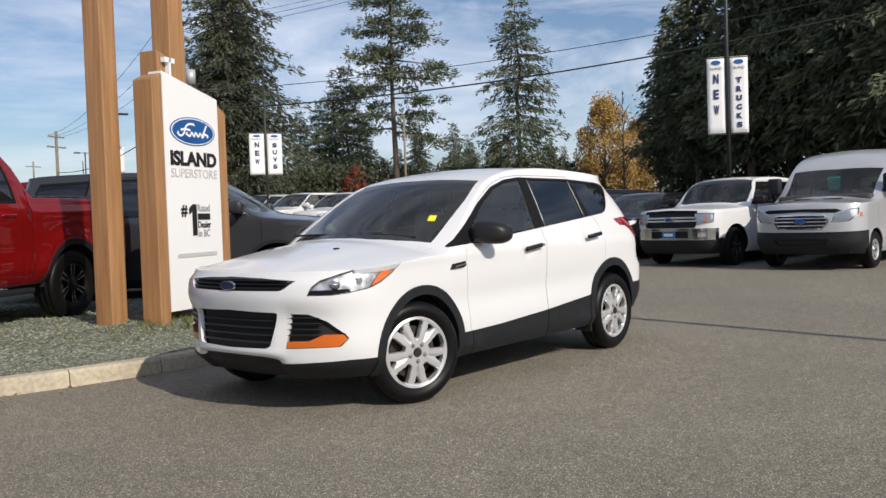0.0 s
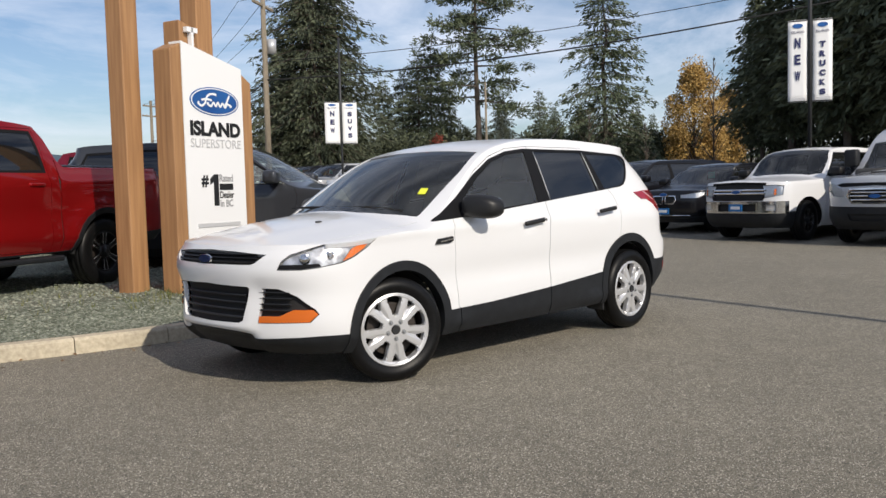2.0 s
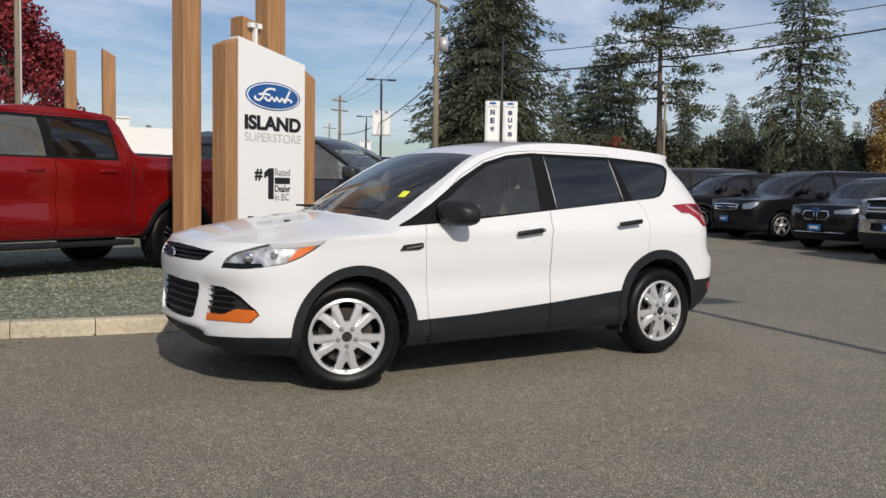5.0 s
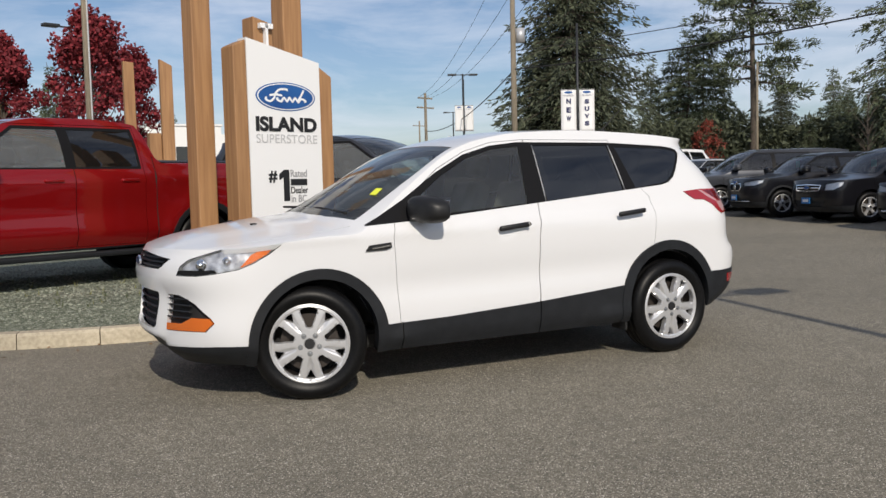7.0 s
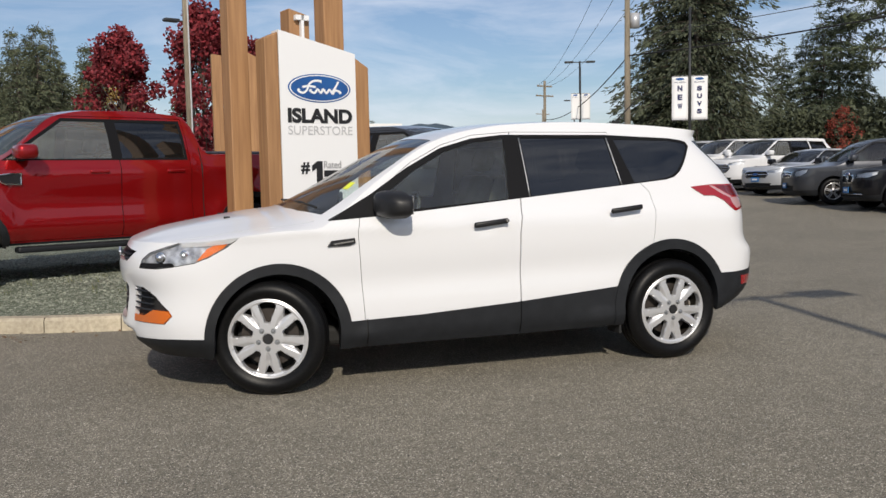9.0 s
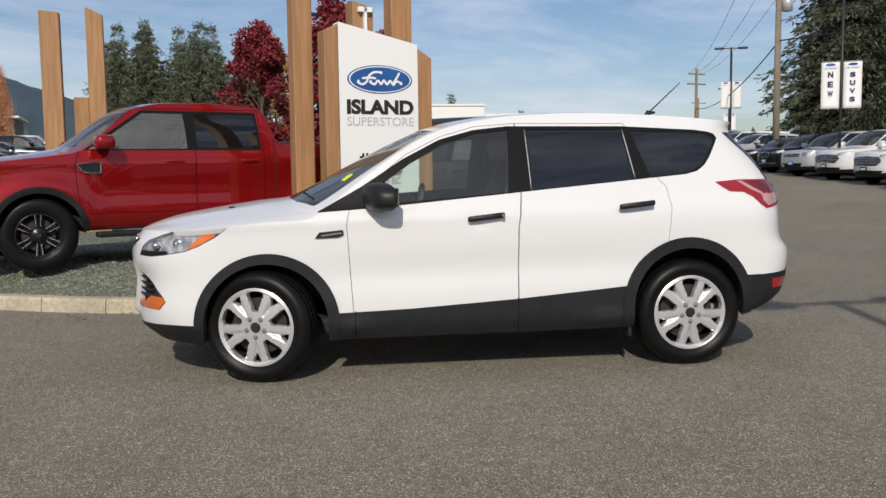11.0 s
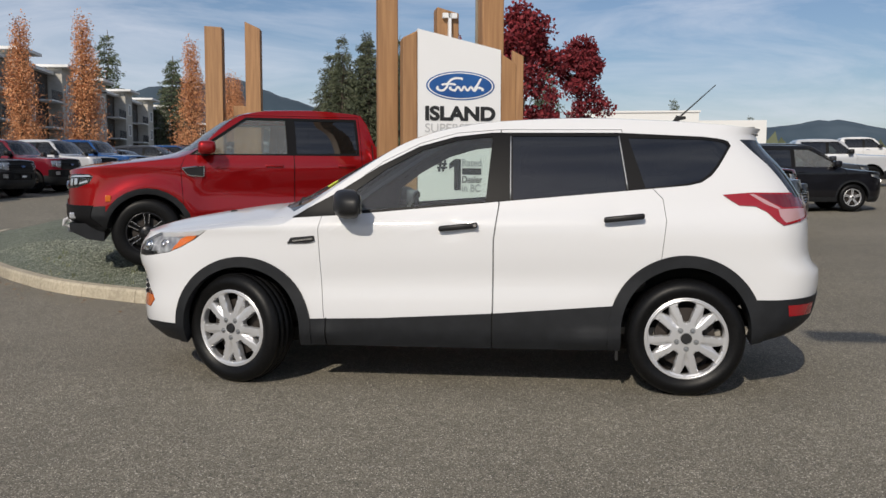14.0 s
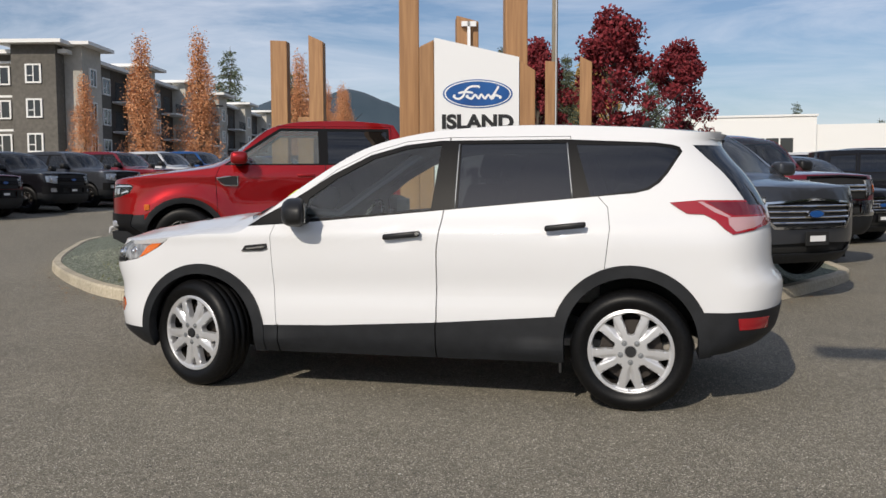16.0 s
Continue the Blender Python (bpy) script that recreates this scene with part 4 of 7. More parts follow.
        mir = part("door_mirror", b, M["mirror_black"], car, "black plastic door mirror", True)
        g = boxed(-0.004, 0.004, -0.088, 0.088, -0.056, 0.056, 0.003, m=Matrix.Translation((0.795, s * 0.985, 1.106)) @ Matrix.Rotation(radians(-19 * s), 4, "Z"))
        part("mirror_glass", g, M["chrome"], mir)
        part("mirror_foot", boxed(0.64, 0.77, min(s * 0.83, s * 0.92), max(s * 0.83, s * 0.92), 1.035, 1.085, 0.018), M["mirror_black"], mir, smooth=True)
        # handles, with a lock at the front one
        for x0, z0, lock in ((1.370, 0.975, True), (2.325, 1.034, False)):
            b = boxed(x0 - 0.115, x0 + 0.115, -0.018, 0.014, -0.017, 0.017, 0.012)
            for v in b.verts:
                t = (v.co.x - x0) / 0.115
                v.co = Vector((v.co.x, s * (0.940 - 0.018 * t * t) + v.co.y * 0.8, z0 + v.co.z + 0.012 * t))
            h = part("door_handle", b, M["mirror_black"], doors["door_front" if lock else "door_rear"][0 if s < 0 else 1], "black pull handle", True)
            if lock:
                part("lock_barrel", tube(bmesh.new(), [(x0 + 0.10, s * 0.925, z0 + 0.012), (x0 + 0.10, s * 0.952, z0 + 0.012)], 0.011, 12), M["chrome"], h)
        # beads along the rear door glass, bright steel added as the edges' highlight
        wid, pl = curve(MAIN["w"]), curve(MAIN["plan"])
        for xa, za, xb, zb_ in ((2.352, 1.195, 2.306, 1.510), (1.672, 1.135, 1.664, 1.512)):
            b = bmesh.new()
            pts = [(xa + (xb - xa) * k / 8, s * (wid(za + (zb_ - za) * k / 8) * pl(xa) + 0.001), za + (zb_ - za) * k / 8) for k in range(9)]
            part("window_bead", tube(b, pts, 0.0045, 6), M["steel"], doors["door_rear"][0 if s < 0 else 1], "bright bead beside the rear door glass", True)
        # fender vent
        b = bmesh.new()
        prism(b, [(0.335, 0.868), (0.36, 0.902), (0.50, 0.915), (0.505, 0.885), (0.47, 0.872)], s * 0.90 - 0.014, s * 0.90 + 0.014)
        v_ = part("fender_vent", b, M["mirror_black"], car, "black fender vent")
        b = bmesh.new()
        prism(b, [(0.37, 0.886), (0.49, 0.902), (0.495, 0.893), (0.375, 0.878)], s * 0.905 - 0.017, s * 0.905 + 0.017)
        part("vent_strip", b, M["chrome"], v_)
        part("mud_flap", boxed(2.29, 2.305, min(s * 0.72, s * 0.88), max(s * 0.72, s * 0.88), 0.20, 0.34), M["dark"], car)
        for x0 in (0.0, 2.69):
            b = bmesh.new()
            lathe(b, [(0.405, -0.115), (0.405, 0.17), (0.10, 0.17)], 32)
            bmesh.ops.delete(b, geom=[v for v in b.verts if v.co.z < 0.02], context="VERTS")
            b.transform(Matrix.Translation((x0, s * 0.70, 0.335)) @ (Matrix.Identity(4) if s < 0 else Matrix.Rotation(math.pi, 4, "Z")))
            part("wheel_well", b, M["dark"], car)
    # hood badge
    bx_ = fx(0, 0.83) - 0.022
    b = bmesh.new()
    oval(b, 0, 0, 0.075, 0.030, -0.006, 0.006, 28)
    b.transform(Matrix.Translation((bx_, 0, 0.830)) @ Matrix.Rotation(radians(-90), 4, "Z"))
    part("nose_badge", b, M["chrome"], car)
    b = bmesh.new()
    oval(b, 0, 0, 0.069, 0.025, -0.008, 0.006, 28)
    b.transform(Matrix.Translation((bx_, 0, 0.830)) @ Matrix.Rotation(radians(-90), 4, "Z"))
    part("badge_field", b, M["oval_dark"], car)
    # cabin
    part("underbody", boxed(-0.55, 2.9, -0.62, 0.62, 0.22, 0.34, 0.03), M["dark"], car)
    part("engine_bay", boxed(-0.60, 0.30, -0.60, 0.60, 0.34, 0.72), M["dark"], car)
    b = boxed(0.22, 0.80, -0.74, 0.74, 0.72, 1.02, 0.06)
    for v in b.verts:
        v.co.z += 0.04 * (1 - (v.co.y / 0.74) ** 2)
    part("dashboard", b, M["interior"], car, smooth=True)
    b = bmesh.new()
    tube(b, [(0.185 * math.cos(a) * 0.35, 0.185 * math.sin(a), 0.185 * math.cos(a)) for a in [k / 24 * math.tau for k in range(25)]], 0.014, 8, False)
    box(b, -0.01, 0.01, -0.17, 0.17, -0.02, 0.02)
    b.transform(Matrix.Translation((0.98, -0.36, 0.98)))
    part("steering_wheel", b, M["interior"], car, smooth=True)
    for x0, y0 in ((1.35, -0.37), (1.35, 0.37), (2.25, -0.37), (2.25, 0.37)):
        seat(car, x0, y0, 0.56, M["seat_cloth"])
    part("cabin_floor", boxed(0.5, 3.2, -0.78, 0.78, 0.34, 0.38), M["seat_cloth"], car)
    # wipers, aerial, sticker
    for y0, y1 in ((-0.60, 0.0), (0.05, 0.62)):
        x_, z_ = 0.235, 1.11
        b = bmesh.new()
        tube(b, [(x_ + 0.02 + 0.12 * abs(y0), y0, z_ + 0.02 - 0.06 * abs(y0)), (x_ + 0.03, (y0 + y1) / 2, z_ + 0.012), (x_ + 0.06 * abs(y1), y1, z_ + 0.01)], [0.008, 0.010, 0.008], 6)
        part("wiper", b, M["dark"], car)
    b = bmesh.new()
    tube(b, [(2.72, 0.0, 1.615), (2.74, 0, 1.66), (2.79, 0, 1.66)], [0.03, 0.02, 0.008], 8)
    tube(b, [(2.74, 0, 1.655), (2.98, 0, 1.875)], [0.006, 0.003], 6)
    part("aerial", b, M["dark"], car, "black roof aerial")
    for y0 in (-0.34, 0.34):
        part("washer_nozzle", boxed(-0.22, -0.18, y0 - 0.014, y0 + 0.014, 1.022, 1.044, 0.005), M["dark"], car)
    tp, cw = curve(MAIN["top"]), curve(MAIN["crown"])
    b = bmesh.new()
    quad = [(px_, py_, tp(px_) - cw(px_) * (py_ / 0.85) ** 2) for px_, py_ in ((0.560, -0.545), (0.578, -0.600), (0.522, -0.622), (0.503, -0.567))]
    lo_, hi_ = [b.verts.new(Vector(q) + Vector((0, 0, 0.001))) for q in quad], [b.verts.new(Vector(q) + Vector((-0.001, 0, 0.004))) for q in quad]
    b.faces.new(hi_)
    b.faces.new(lo_[::-1])
    for k in range(4):
        b.faces.new((lo_[k], lo_[(k + 1) % 4], hi_[(k + 1) % 4], hi_[k]))
    bmesh.ops.recalc_face_normals(b, faces=b.faces[:])
    part("screen_sticker", b, M["sticker"], car, "yellow windscreen sticker")
    return car


M["lining"] = noisy(mat("lining", (0.6, 0.58, 0.54), 0.9), (0.58, 0.56, 0.52), (0.66, 0.64, 0.60), 60.0)
M["seat_cloth"] = noisy(mat("seat_cloth", (0.12, 0.11, 0.10), 0.95), (0.22, 0.205, 0.18), (0.30, 0.28, 0.25), 90.0)
M["mirror_black"] = noisy(mat("mirror_black", (0.012, 0.012, 0.013), 0.45, Specular_IOR_Level=0.35), (0.010, 0.010, 0.011), (0.015, 0.015, 0.016), 200.0, bump=0.0005)


def oval(bm, cx, cz, rx, rz, y0, y1, n=40):
    prism(bm, [(cx + rx * math.cos(k / n * math.tau), cz + rz * math.sin(k / n * math.tau)) for k in range(n)], y0, y1)
    return bm


suv = white_suv()
for x, y, st, sd in ((0.0, -0.80, -18.0, -1), (0.0, 0.80, -18.0, 1), (2.69, -0.80, 0.0, -1), (2.69, 0.80, 0.0, 1)):
    wheel(suv, x, y, 0.340, 0.225, 0.240, "cover", st, sd)



# ---- other vehicles ----
def generic_shape(P):
    """Shell keys from a few sizes. fo, ro: overhangs; wb: wheelbase; hz, bz, rz: heights of hood, belt and roof."""
    fo, wb, ro, hw, hz, bz, rz = (P[k] for k in ("fo", "wb", "ro", "hw", "hz", "bz", "rz"))
    c0, c1, r1 = P["cowl"], P["roof0"], P["roof1"]
    end = wb + ro
    lift = P.get("lift", 0.25)
    dr = P.get("drop", 0.0)
    top = [(-fo - 0.05, hz - 0.16 - dr), (-fo + 0.02, hz - 0.07 - dr), (-fo + 0.14, hz - 0.02 - 0.9 * dr), (-fo + 0.35, hz - 0.6 * dr), (c0 - 0.1, hz + 0.06), (c0, hz + 0.085), (c0 + 0.08, hz + 0.13), (c1 - 0.12, rz - 0.10), (c1, rz - 0.06), (c1 + 0.3, rz - 0.01), ((c1 + r1) / 2 + 0.1, rz), (r1 - 0.3, rz - 0.015), (r1, rz - 0.05)]
    if "dome" in P:
        top = top[:6] + P["dome"]
    if P["tail"] == "pickup":
        top += [(r1 + 0.03, rz - 0.10), (r1 + 0.14, P["bed"] + 0.02), (r1 + 0.20, P["bed"]), (end + 0.2, P["bed"])]
        xr = [(lift, end - 0.12), (lift + 0.2, end - 0.01), (lift + 0.35, end), (P["bed"], end - 0.02), (rz, end - 0.02)]
    elif P["tail"] == "sedan":
        top += [(r1 + 0.55, hz + 0.16), (r1 + 0.62, hz + 0.12), (end, hz + 0.08)]
        xr = [(lift, end - 0.2), (lift + 0.25, end), (hz - 0.1, end), (hz + 0.1, end - 0.12), (rz, end - 0.12)]
    else:
        top += [(end, rz - 0.12)]
        s = P.get("slope", 0.30)
        xr = [(lift, end - 0.18), (lift + 0.22, end), (bz - 0.25, end - 0.02), (bz, end - 0.08), (rz - 0.12, end - s), (rz, end - s)]
    return dict(
        top=top, crown=[(-fo, 0.04), (c0 - 0.1, 0.06), (c0 + 0.25, 0.12), (c1, 0.06), (end, 0.045)],
        w=[(lift - 0.05, hw * 0.90), (lift + 0.1, hw * 0.97), (0.55, hw), (bz - 0.12, hw), (bz, hw * 0.965), ((bz + rz) / 2, hw * (0.965 + P.get("tumble", 0.76)) / 2), (rz - 0.1, hw * P.get("tumble", 0.76)), (rz + 0.1, hw * (P.get("tumble", 0.76) - 0.08))],
        xf=[(lift - 0.05, -fo + 0.16), (lift + 0.12, -fo + 0.03), (0.55, -fo), (hz - 0.3, -fo), (hz - 0.1, -fo + 0.04), (hz + 0.05, -fo + 0.12)],
        xr=xr, zb=[(-fo, lift), (wb / 2, lift), (end, lift + 0.06)], lf=P.get("lf", 0.5), lr=P.get("lr", 0.35), nf=P.get("nf", 3.0), nr=P.get("nr", 3.6), round=P.get("round", 0.03))


def vehicle(P, paint_, label, fine=False):
    """A parked vehicle from its sizes. It faces -x, with the front axle at x = 0."""
    S = generic_shape(P)
    S["crease"] = P.get("crease")
    fo, wb, ro, hw, hz, bz, rz = (P[k] for k in ("fo", "wb", "ro", "hw", "hz", "bz", "rz"))
    c0, c1, r1, R = P["cowl"], P["roof0"], P["roof1"], P["wr"]
    lift = P.get("lift", 0.25)
    zt = rz - P.get("head", 0.15)
    a = R + P.get("arch", 0.06)
    bx, cx, dx = P["pillars"]
    af = (c1 - c0) / (P.get("glass_top", rz) - hz - 0.1)

    def apil(z):
        return c0 + 0.10 + (z - hz - 0.08) * af + 0.05
    cuts = []
    d0 = c0 + 0.06
    doors = [[(d0, lift + 0.04), (d0 - 0.03, hz - 0.1), (d0 + 0.02, bz), (apil(zt) - 0.02, zt + 0.045), (bx + 0.02, zt + 0.05), (bx + 0.02, lift + 0.04)]]
    if P.get("four", True):
        q = min(cx + 0.12, wb - 0.12) if P["tail"] != "pickup" else cx
        doors.append([(bx + 0.03, lift + 0.04), (bx + 0.03, zt + 0.05), (cx, zt + 0.05), (q, bz), (q, R + 0.42), (min(q, wb - R - 0.06), R + 0.1), (min(q, wb - R - 0.08), lift + 0.04)])
    for d in doors:
        cuts.append(("gap", (1, 0), SIDE, grown(d, 0.006)))
    for i, d in enumerate(doors):
        cuts.append(("door_front" if i == 0 else "door_rear", (1, 0), SIDE, d))
    g = 0.03
    w1 = [(d0 + 0.10, bz + 0.02), (apil(bz + 0.08) + 0.10, bz + 0.10), (apil(zt) + 0.08, zt), (bx - 0.05, zt), (bx - 0.05, bz + 0.03)]
    w2 = [(bx + 0.06, bz + 0.03), (bx + 0.06, zt), (cx - 0.05, zt), (cx + P.get("wslant", 0.0) - 0.05, bz + 0.04)]
    cuts.append(("trim", (1, 0), SIDE, grown([w1[0], w1[1], w1[2], w2[2], w2[3]], g)))
    if dx:
        w3 = [(cx + 0.06 + P.get("wslant", 0.0), bz + 0.05), (cx + 0.06, zt - 0.01), (dx - 0.12, zt - 0.03), (dx, bz + 0.10)]
        cuts.append(("trim", (1, 0), SIDE, grown(w3, g)))
    cuts += [("glass_front", (1, 0), SIDE, w1), ("glass_rear", (1, 0), SIDE, w2)]
    if dx:
        cuts.append(("glass_quarter", (1, 0), SIDE, w3))
    if P.get("clad", True):
        cuts.append(("sill", (1, 0), SIDE, [(R + 0.02, lift - 0.1), (R + 0.02, lift + P.get("cladz", 0.12)), (wb - R - 0.02, lift + P.get("cladz", 0.12)), (wb - R - 0.02, lift - 0.1)]))
        cuts.append(("flare", (1, 0), SIDE, disc(0, R, a + P.get("flare", 0.045), 28)))
        cuts.append(("flare_back", (1, 0), SIDE, disc(wb, R, a + P.get("flare", 0.045), 28)))
    cuts += [("hole", (1, 0), SIDE, disc(0, R, a, 28)), ("hole", (1, 0), SIDE, disc(wb, R, a, 28))]
    y1 = hw * P.get("tumble", 0.76)
    cuts.append(("screen", "top", lambda f: f.normal.z > 0.2 and f.normal.x < -0.12 and abs(f.normal.y) < 0.62, [(c0 + 0.01, 0), (c0 + 0.05, hw * 0.6), (c0 + 0.16, hw * 0.84), ((c0 + c1) / 2 + 0.08, hw * 0.82), (c1 + 0.02, y1 - 0.03), (c1 - 0.03, 0)]))
    if P["tail"] == "pickup":
        cuts.append(("gap", (1, 0), SIDE, [(r1 + 0.075, lift + 0.04), (r1 + 0.075, P["bed"] + 0.02), (r1 + 0.090, P["bed"] + 0.02), (r1 + 0.090, lift + 0.04)]))
        cuts.append(("back_glass", (0, 1), lambda f: f.normal.x > 0.2 and abs(f.calc_center_median().x - r1) < 0.3, [(0, bz + 0.06), (y1 - 0.05, bz + 0.06), (y1 - 0.09, zt + 0.02), (0, zt + 0.02)]))
        cuts.append(("tonneau", "top", lambda f: f.normal.z > 0.6 and f.calc_center_median().x > r1 + 0.1, [(r1 + 0.12, 0), (r1 + 0.12, hw - 0.12), (wb + ro - 0.1, hw - 0.12), (wb + ro - 0.1, 0)]))
    elif P["tail"] == "sedan":
        cuts.append(("back_glass", "top", lambda f: f.normal.z > 0.2 and f.normal.x > 0.12 and abs(f.normal.y) < 0.6, [(r1 - 0.02, 0), (r1 - 0.02, y1 - 0.06), (r1 + 0.5, hw * 0.74), (r1 + 0.5, 0)]))
    else:
        cuts.append(("back_glass", (0, 1), BACK, [(0, bz + 0.05), (y1 + 0.02, bz + 0.05), (y1 - 0.06, zt - 0.02), (0, zt)]))
    cuts.append(("lip", (1, 0), lambda f: True, [(-fo - 0.2, lift - 0.1), (-fo - 0.2, lift + P.get("lipz", 0.12)), (-R - 0.05, lift + P.get("lipz", 0.12) + 0.03), (-R - 0.05, lift - 0.1)]))
    cuts.append(("lip_back", (1, 0), lambda f: f.calc_center_median().x > wb, [(wb + R, lift - 0.1), (wb + R, lift + 0.14), (wb + ro + 0.2, lift + 0.2), (wb + ro + 0.2, lift - 0.1)]))
    for name, proj, poly in P["face"]:
        cuts.append((name, proj, FRONT if proj == (0, 1) else (lambda f: f.calc_center_median().x < 0.1 and f.normal.z < 0.93), poly))
    cuts.append(("tail_lamp", (1, 0), lambda f: f.calc_center_median().x > wb and f.calc_center_median().y < -hw * 0.7, P["tail_lamp"]))
    B = car_body(S, cuts, ns=64 if fine else 40, ne=14 if fine else 9, nv=20 if fine else 13, nt=8 if fine else 6)
    car = tagged(empty(P["name"]), label, P.get("category", "car"))
    trim = M["cladding"]
    spec = {  # region: name, material, thickness, push, one piece
        "body": ("body", paint_, 0.02, 0, True), "door_front": ("front_door", paint_, 0.02, 0, False), "door_rear": ("rear_door", paint_, 0.02, 0, False),
        "gap": ("shut_line", M["dark"], 0, 0.012, True), "trim": ("window_trim", M["black_gloss"], 0.015, 0.002, False),
        "glass_front": ("front_side_window", M["sky_glare"] if P.get("light_glass") else M["smoke"], 0, 0.006, False), "glass_rear": ("rear_side_window", M["tint"], 0, 0.006, False), "glass_quarter": ("quarter_window", M["tint"], 0, 0.006, False),
        "sill": ("sill", trim, 0.02, -0.004, False), "flare": ("front_wheel_flare", trim, 0.04, -0.012, False), "flare_back": ("rear_wheel_flare", trim, 0.04, -0.012, False),
        "screen": ("windscreen", M["screen"] if P.get("light_glass") else M["dark_screen"], 0, 0.004, True), "back_glass": ("rear_window", M["tint"], 0, 0.004, True), "tonneau": ("tonneau_cover", M["cladding"], 0.02, -0.01, True),
        "lip": ("front_lip", trim, 0.02, -0.003, True), "lip_back": ("rear_bumper", trim, 0.02, -0.003, True),
        "grille": ("grille", M["dark"], 0, 0.03, True), "low_grille": ("lower_grille", M["dark"], 0, 0.03, True), "bumper": ("front_bumper", P.get("bumper", trim), 0.02, -0.012, True), "frame": ("grille_frame", P.get("frame", M["chrome"]), 0.02, -0.006, True),
        "fog": ("fog_lamp", M["lens_pale"], 0.0, 0.01, False), "band": ("hood_edge_guard", M["black_gloss"], 0.01, -0.012, True), "tail_lamp": ("tail_lamp", M["red_lens"], 0.02, -0.006, False), "lamp_unit": ("headlamp_unit", M["lens_pale"], 0, 0.004, False), "marker": ("amber_marker", M["amber"], 0.01, -0.006, False)}
    for key, b in B.items():
        if key == "lamp":
            both("headlamp_bowl", b.copy(), P.get("bowl", M["reflector"]), car, 0, 0.03)
            both("headlamp_lens", b, M["lens"], car, 0, -0.002)
            continue
        name, m_, th, pu, one = spec[key]
        if one:
            ob = skin(name, mirrored(b), m_, car, th, pu)
            if key == "gap":
                ob["kind"] = "stuff"
        else:
            both(name, b, m_, car, th, pu)
    if "bars" in P:
        y1_, zs, hb, mm = P["bars"]
        for q, z in enumerate(zs):
            bars(car, "grille_bar", nose(S, 0.010), -y1_[q], y1_[q], (z,), hb, mm)
        bz2 = P["badge"]
        c = oval(bmesh.new(), 0, 0, 0.115, 0.046, -0.012, 0.012, 28)
        c.transform(Matrix.Translation((-fo + 0.0, 0, bz2)) @ Matrix.Rotation(radians(-90), 4, "Z"))
        part("nose_badge", c, M["chrome"], car)
        c = oval(bmesh.new(), 0, 0, 0.10, 0.036, -0.015, 0.012, 28)
        c.transform(Matrix.Translation((-fo + 0.0, 0, bz2)) @ Matrix.Rotation(radians(-90), 4, "Z"))
        part("badge_field", c, M["oval_blue"], car)
    if "plate" in P:
        pz, pm = P["plate"]
        pl = part("number_plate", boxed(-fo - 0.035, -fo - 0.02, -0.16, 0.16, pz - 0.07, pz + 0.07), pm, car, "small dealer plate")
        part("plate_bar", boxed(-fo - 0.038, -fo - 0.035, -0.11, 0.11, pz - 0.03, pz + 0.03), M["sign_white"], pl)
    # floor pan, seats and wheel wells
    part("floor_pan", boxed(-fo + 0.25, wb + ro - 0.25, -hw + 0.2, hw - 0.2, lift + 0.02, lift + 0.16), M["dark"], car)
    part("dashboard", boxed(c0 + 0.02, c0 + 0.5, -hw + 0.14, hw - 0.14, bz - 0.35, bz - 0.02, 0.05), M["interior"], car)
    for x in ((bx - 0.25,) if P["tail"] == "van" else (bx - 0.25, cx - 0.35)):
        for y in (-0.38, 0.38):
            seat(car, x, y, bz - 0.62, M["interior"])
    for x in (0, wb):
        b = bmesh.new()
        lathe(b, [(a + 0.02, -hw + 0.03), (a + 0.02, hw - 0.03)], 24)
        bmesh.ops.delete(b, geom=[v for v in b.verts if v.co.z < -0.08], context="VERTS")
        for v in b.verts:
            v.co += Vector((x, 0, R))
        part("wheel_well", b, M["dark"], car)
        part("inner_wing", boxed(x - a, x + a, -hw + 0.32, hw - 0.32, lift + 0.16, R + a + 0.02), M["dark"], car)
    # door handles and mirrors
    for s in (-1, 1):
        for x in (bx - 0.20, cx - 0.18)[: 2 if P.get("four", True) else 1]:
            part("door_handle", boxed(x - 0.10, x + 0.10, s * (hw + 0.005) - 0.016, s * (hw + 0.005) + 0.016, bz - 0.125, bz - 0.09, 0.010), P.get("handle", paint_), car, smooth=True)
        b = boxed(apil(bz + 0.1) - 0.02, apil(bz + 0.1) + 0.17, -0.13, 0.13, bz + 0.02, bz + P.get("mirror", 0.19), 0.045)
        for v in b.verts:
            v.co.y += s * (hw + 0.10)
        part("door_mirror", b, P.get("mirror_mat", paint_), car, smooth=True)
        part("mirror_foot", boxed(apil(bz + 0.1) + 0.03, apil(bz + 0.1) + 0.10, min(s * (hw - 0.06), s * (hw + 0.02)), max(s * (hw - 0.06), s * (hw + 0.02)), bz + 0.0, bz + 0.06, 0.01), M["cladding"], car)
    for x, y0 in ((0, 1), (wb, 1)):
        for s in (-1, 1):
            wheel(car, x, s * (hw - 0.125), R, P.get("tw", 0.235), P["rim"], P.get("style", "alloy"), P.get("steer", 0) if x == 0 else 0, s)
    return car


M["smoke"] = glass("smoke", (0.22, 0.25, 0.25), 0.012)
M["dark_screen"] = glass("dark_screen", (0.55, 0.60, 0.60), 0.010)
# strong pale film: the bright sky's reflection painted into front side glass
M["sky_glare"] = glass("sky_glare", (0.60, 0.68, 0.66), 0.11)
M["chrome_red"] = paint("mirror_red", (0.33, 0.0075, 0.0095), 0.62, 0.30)
M["lens_pale"] = mat("lens_pale", (0.6, 0.62, 0.65), 0.1, 0.6)



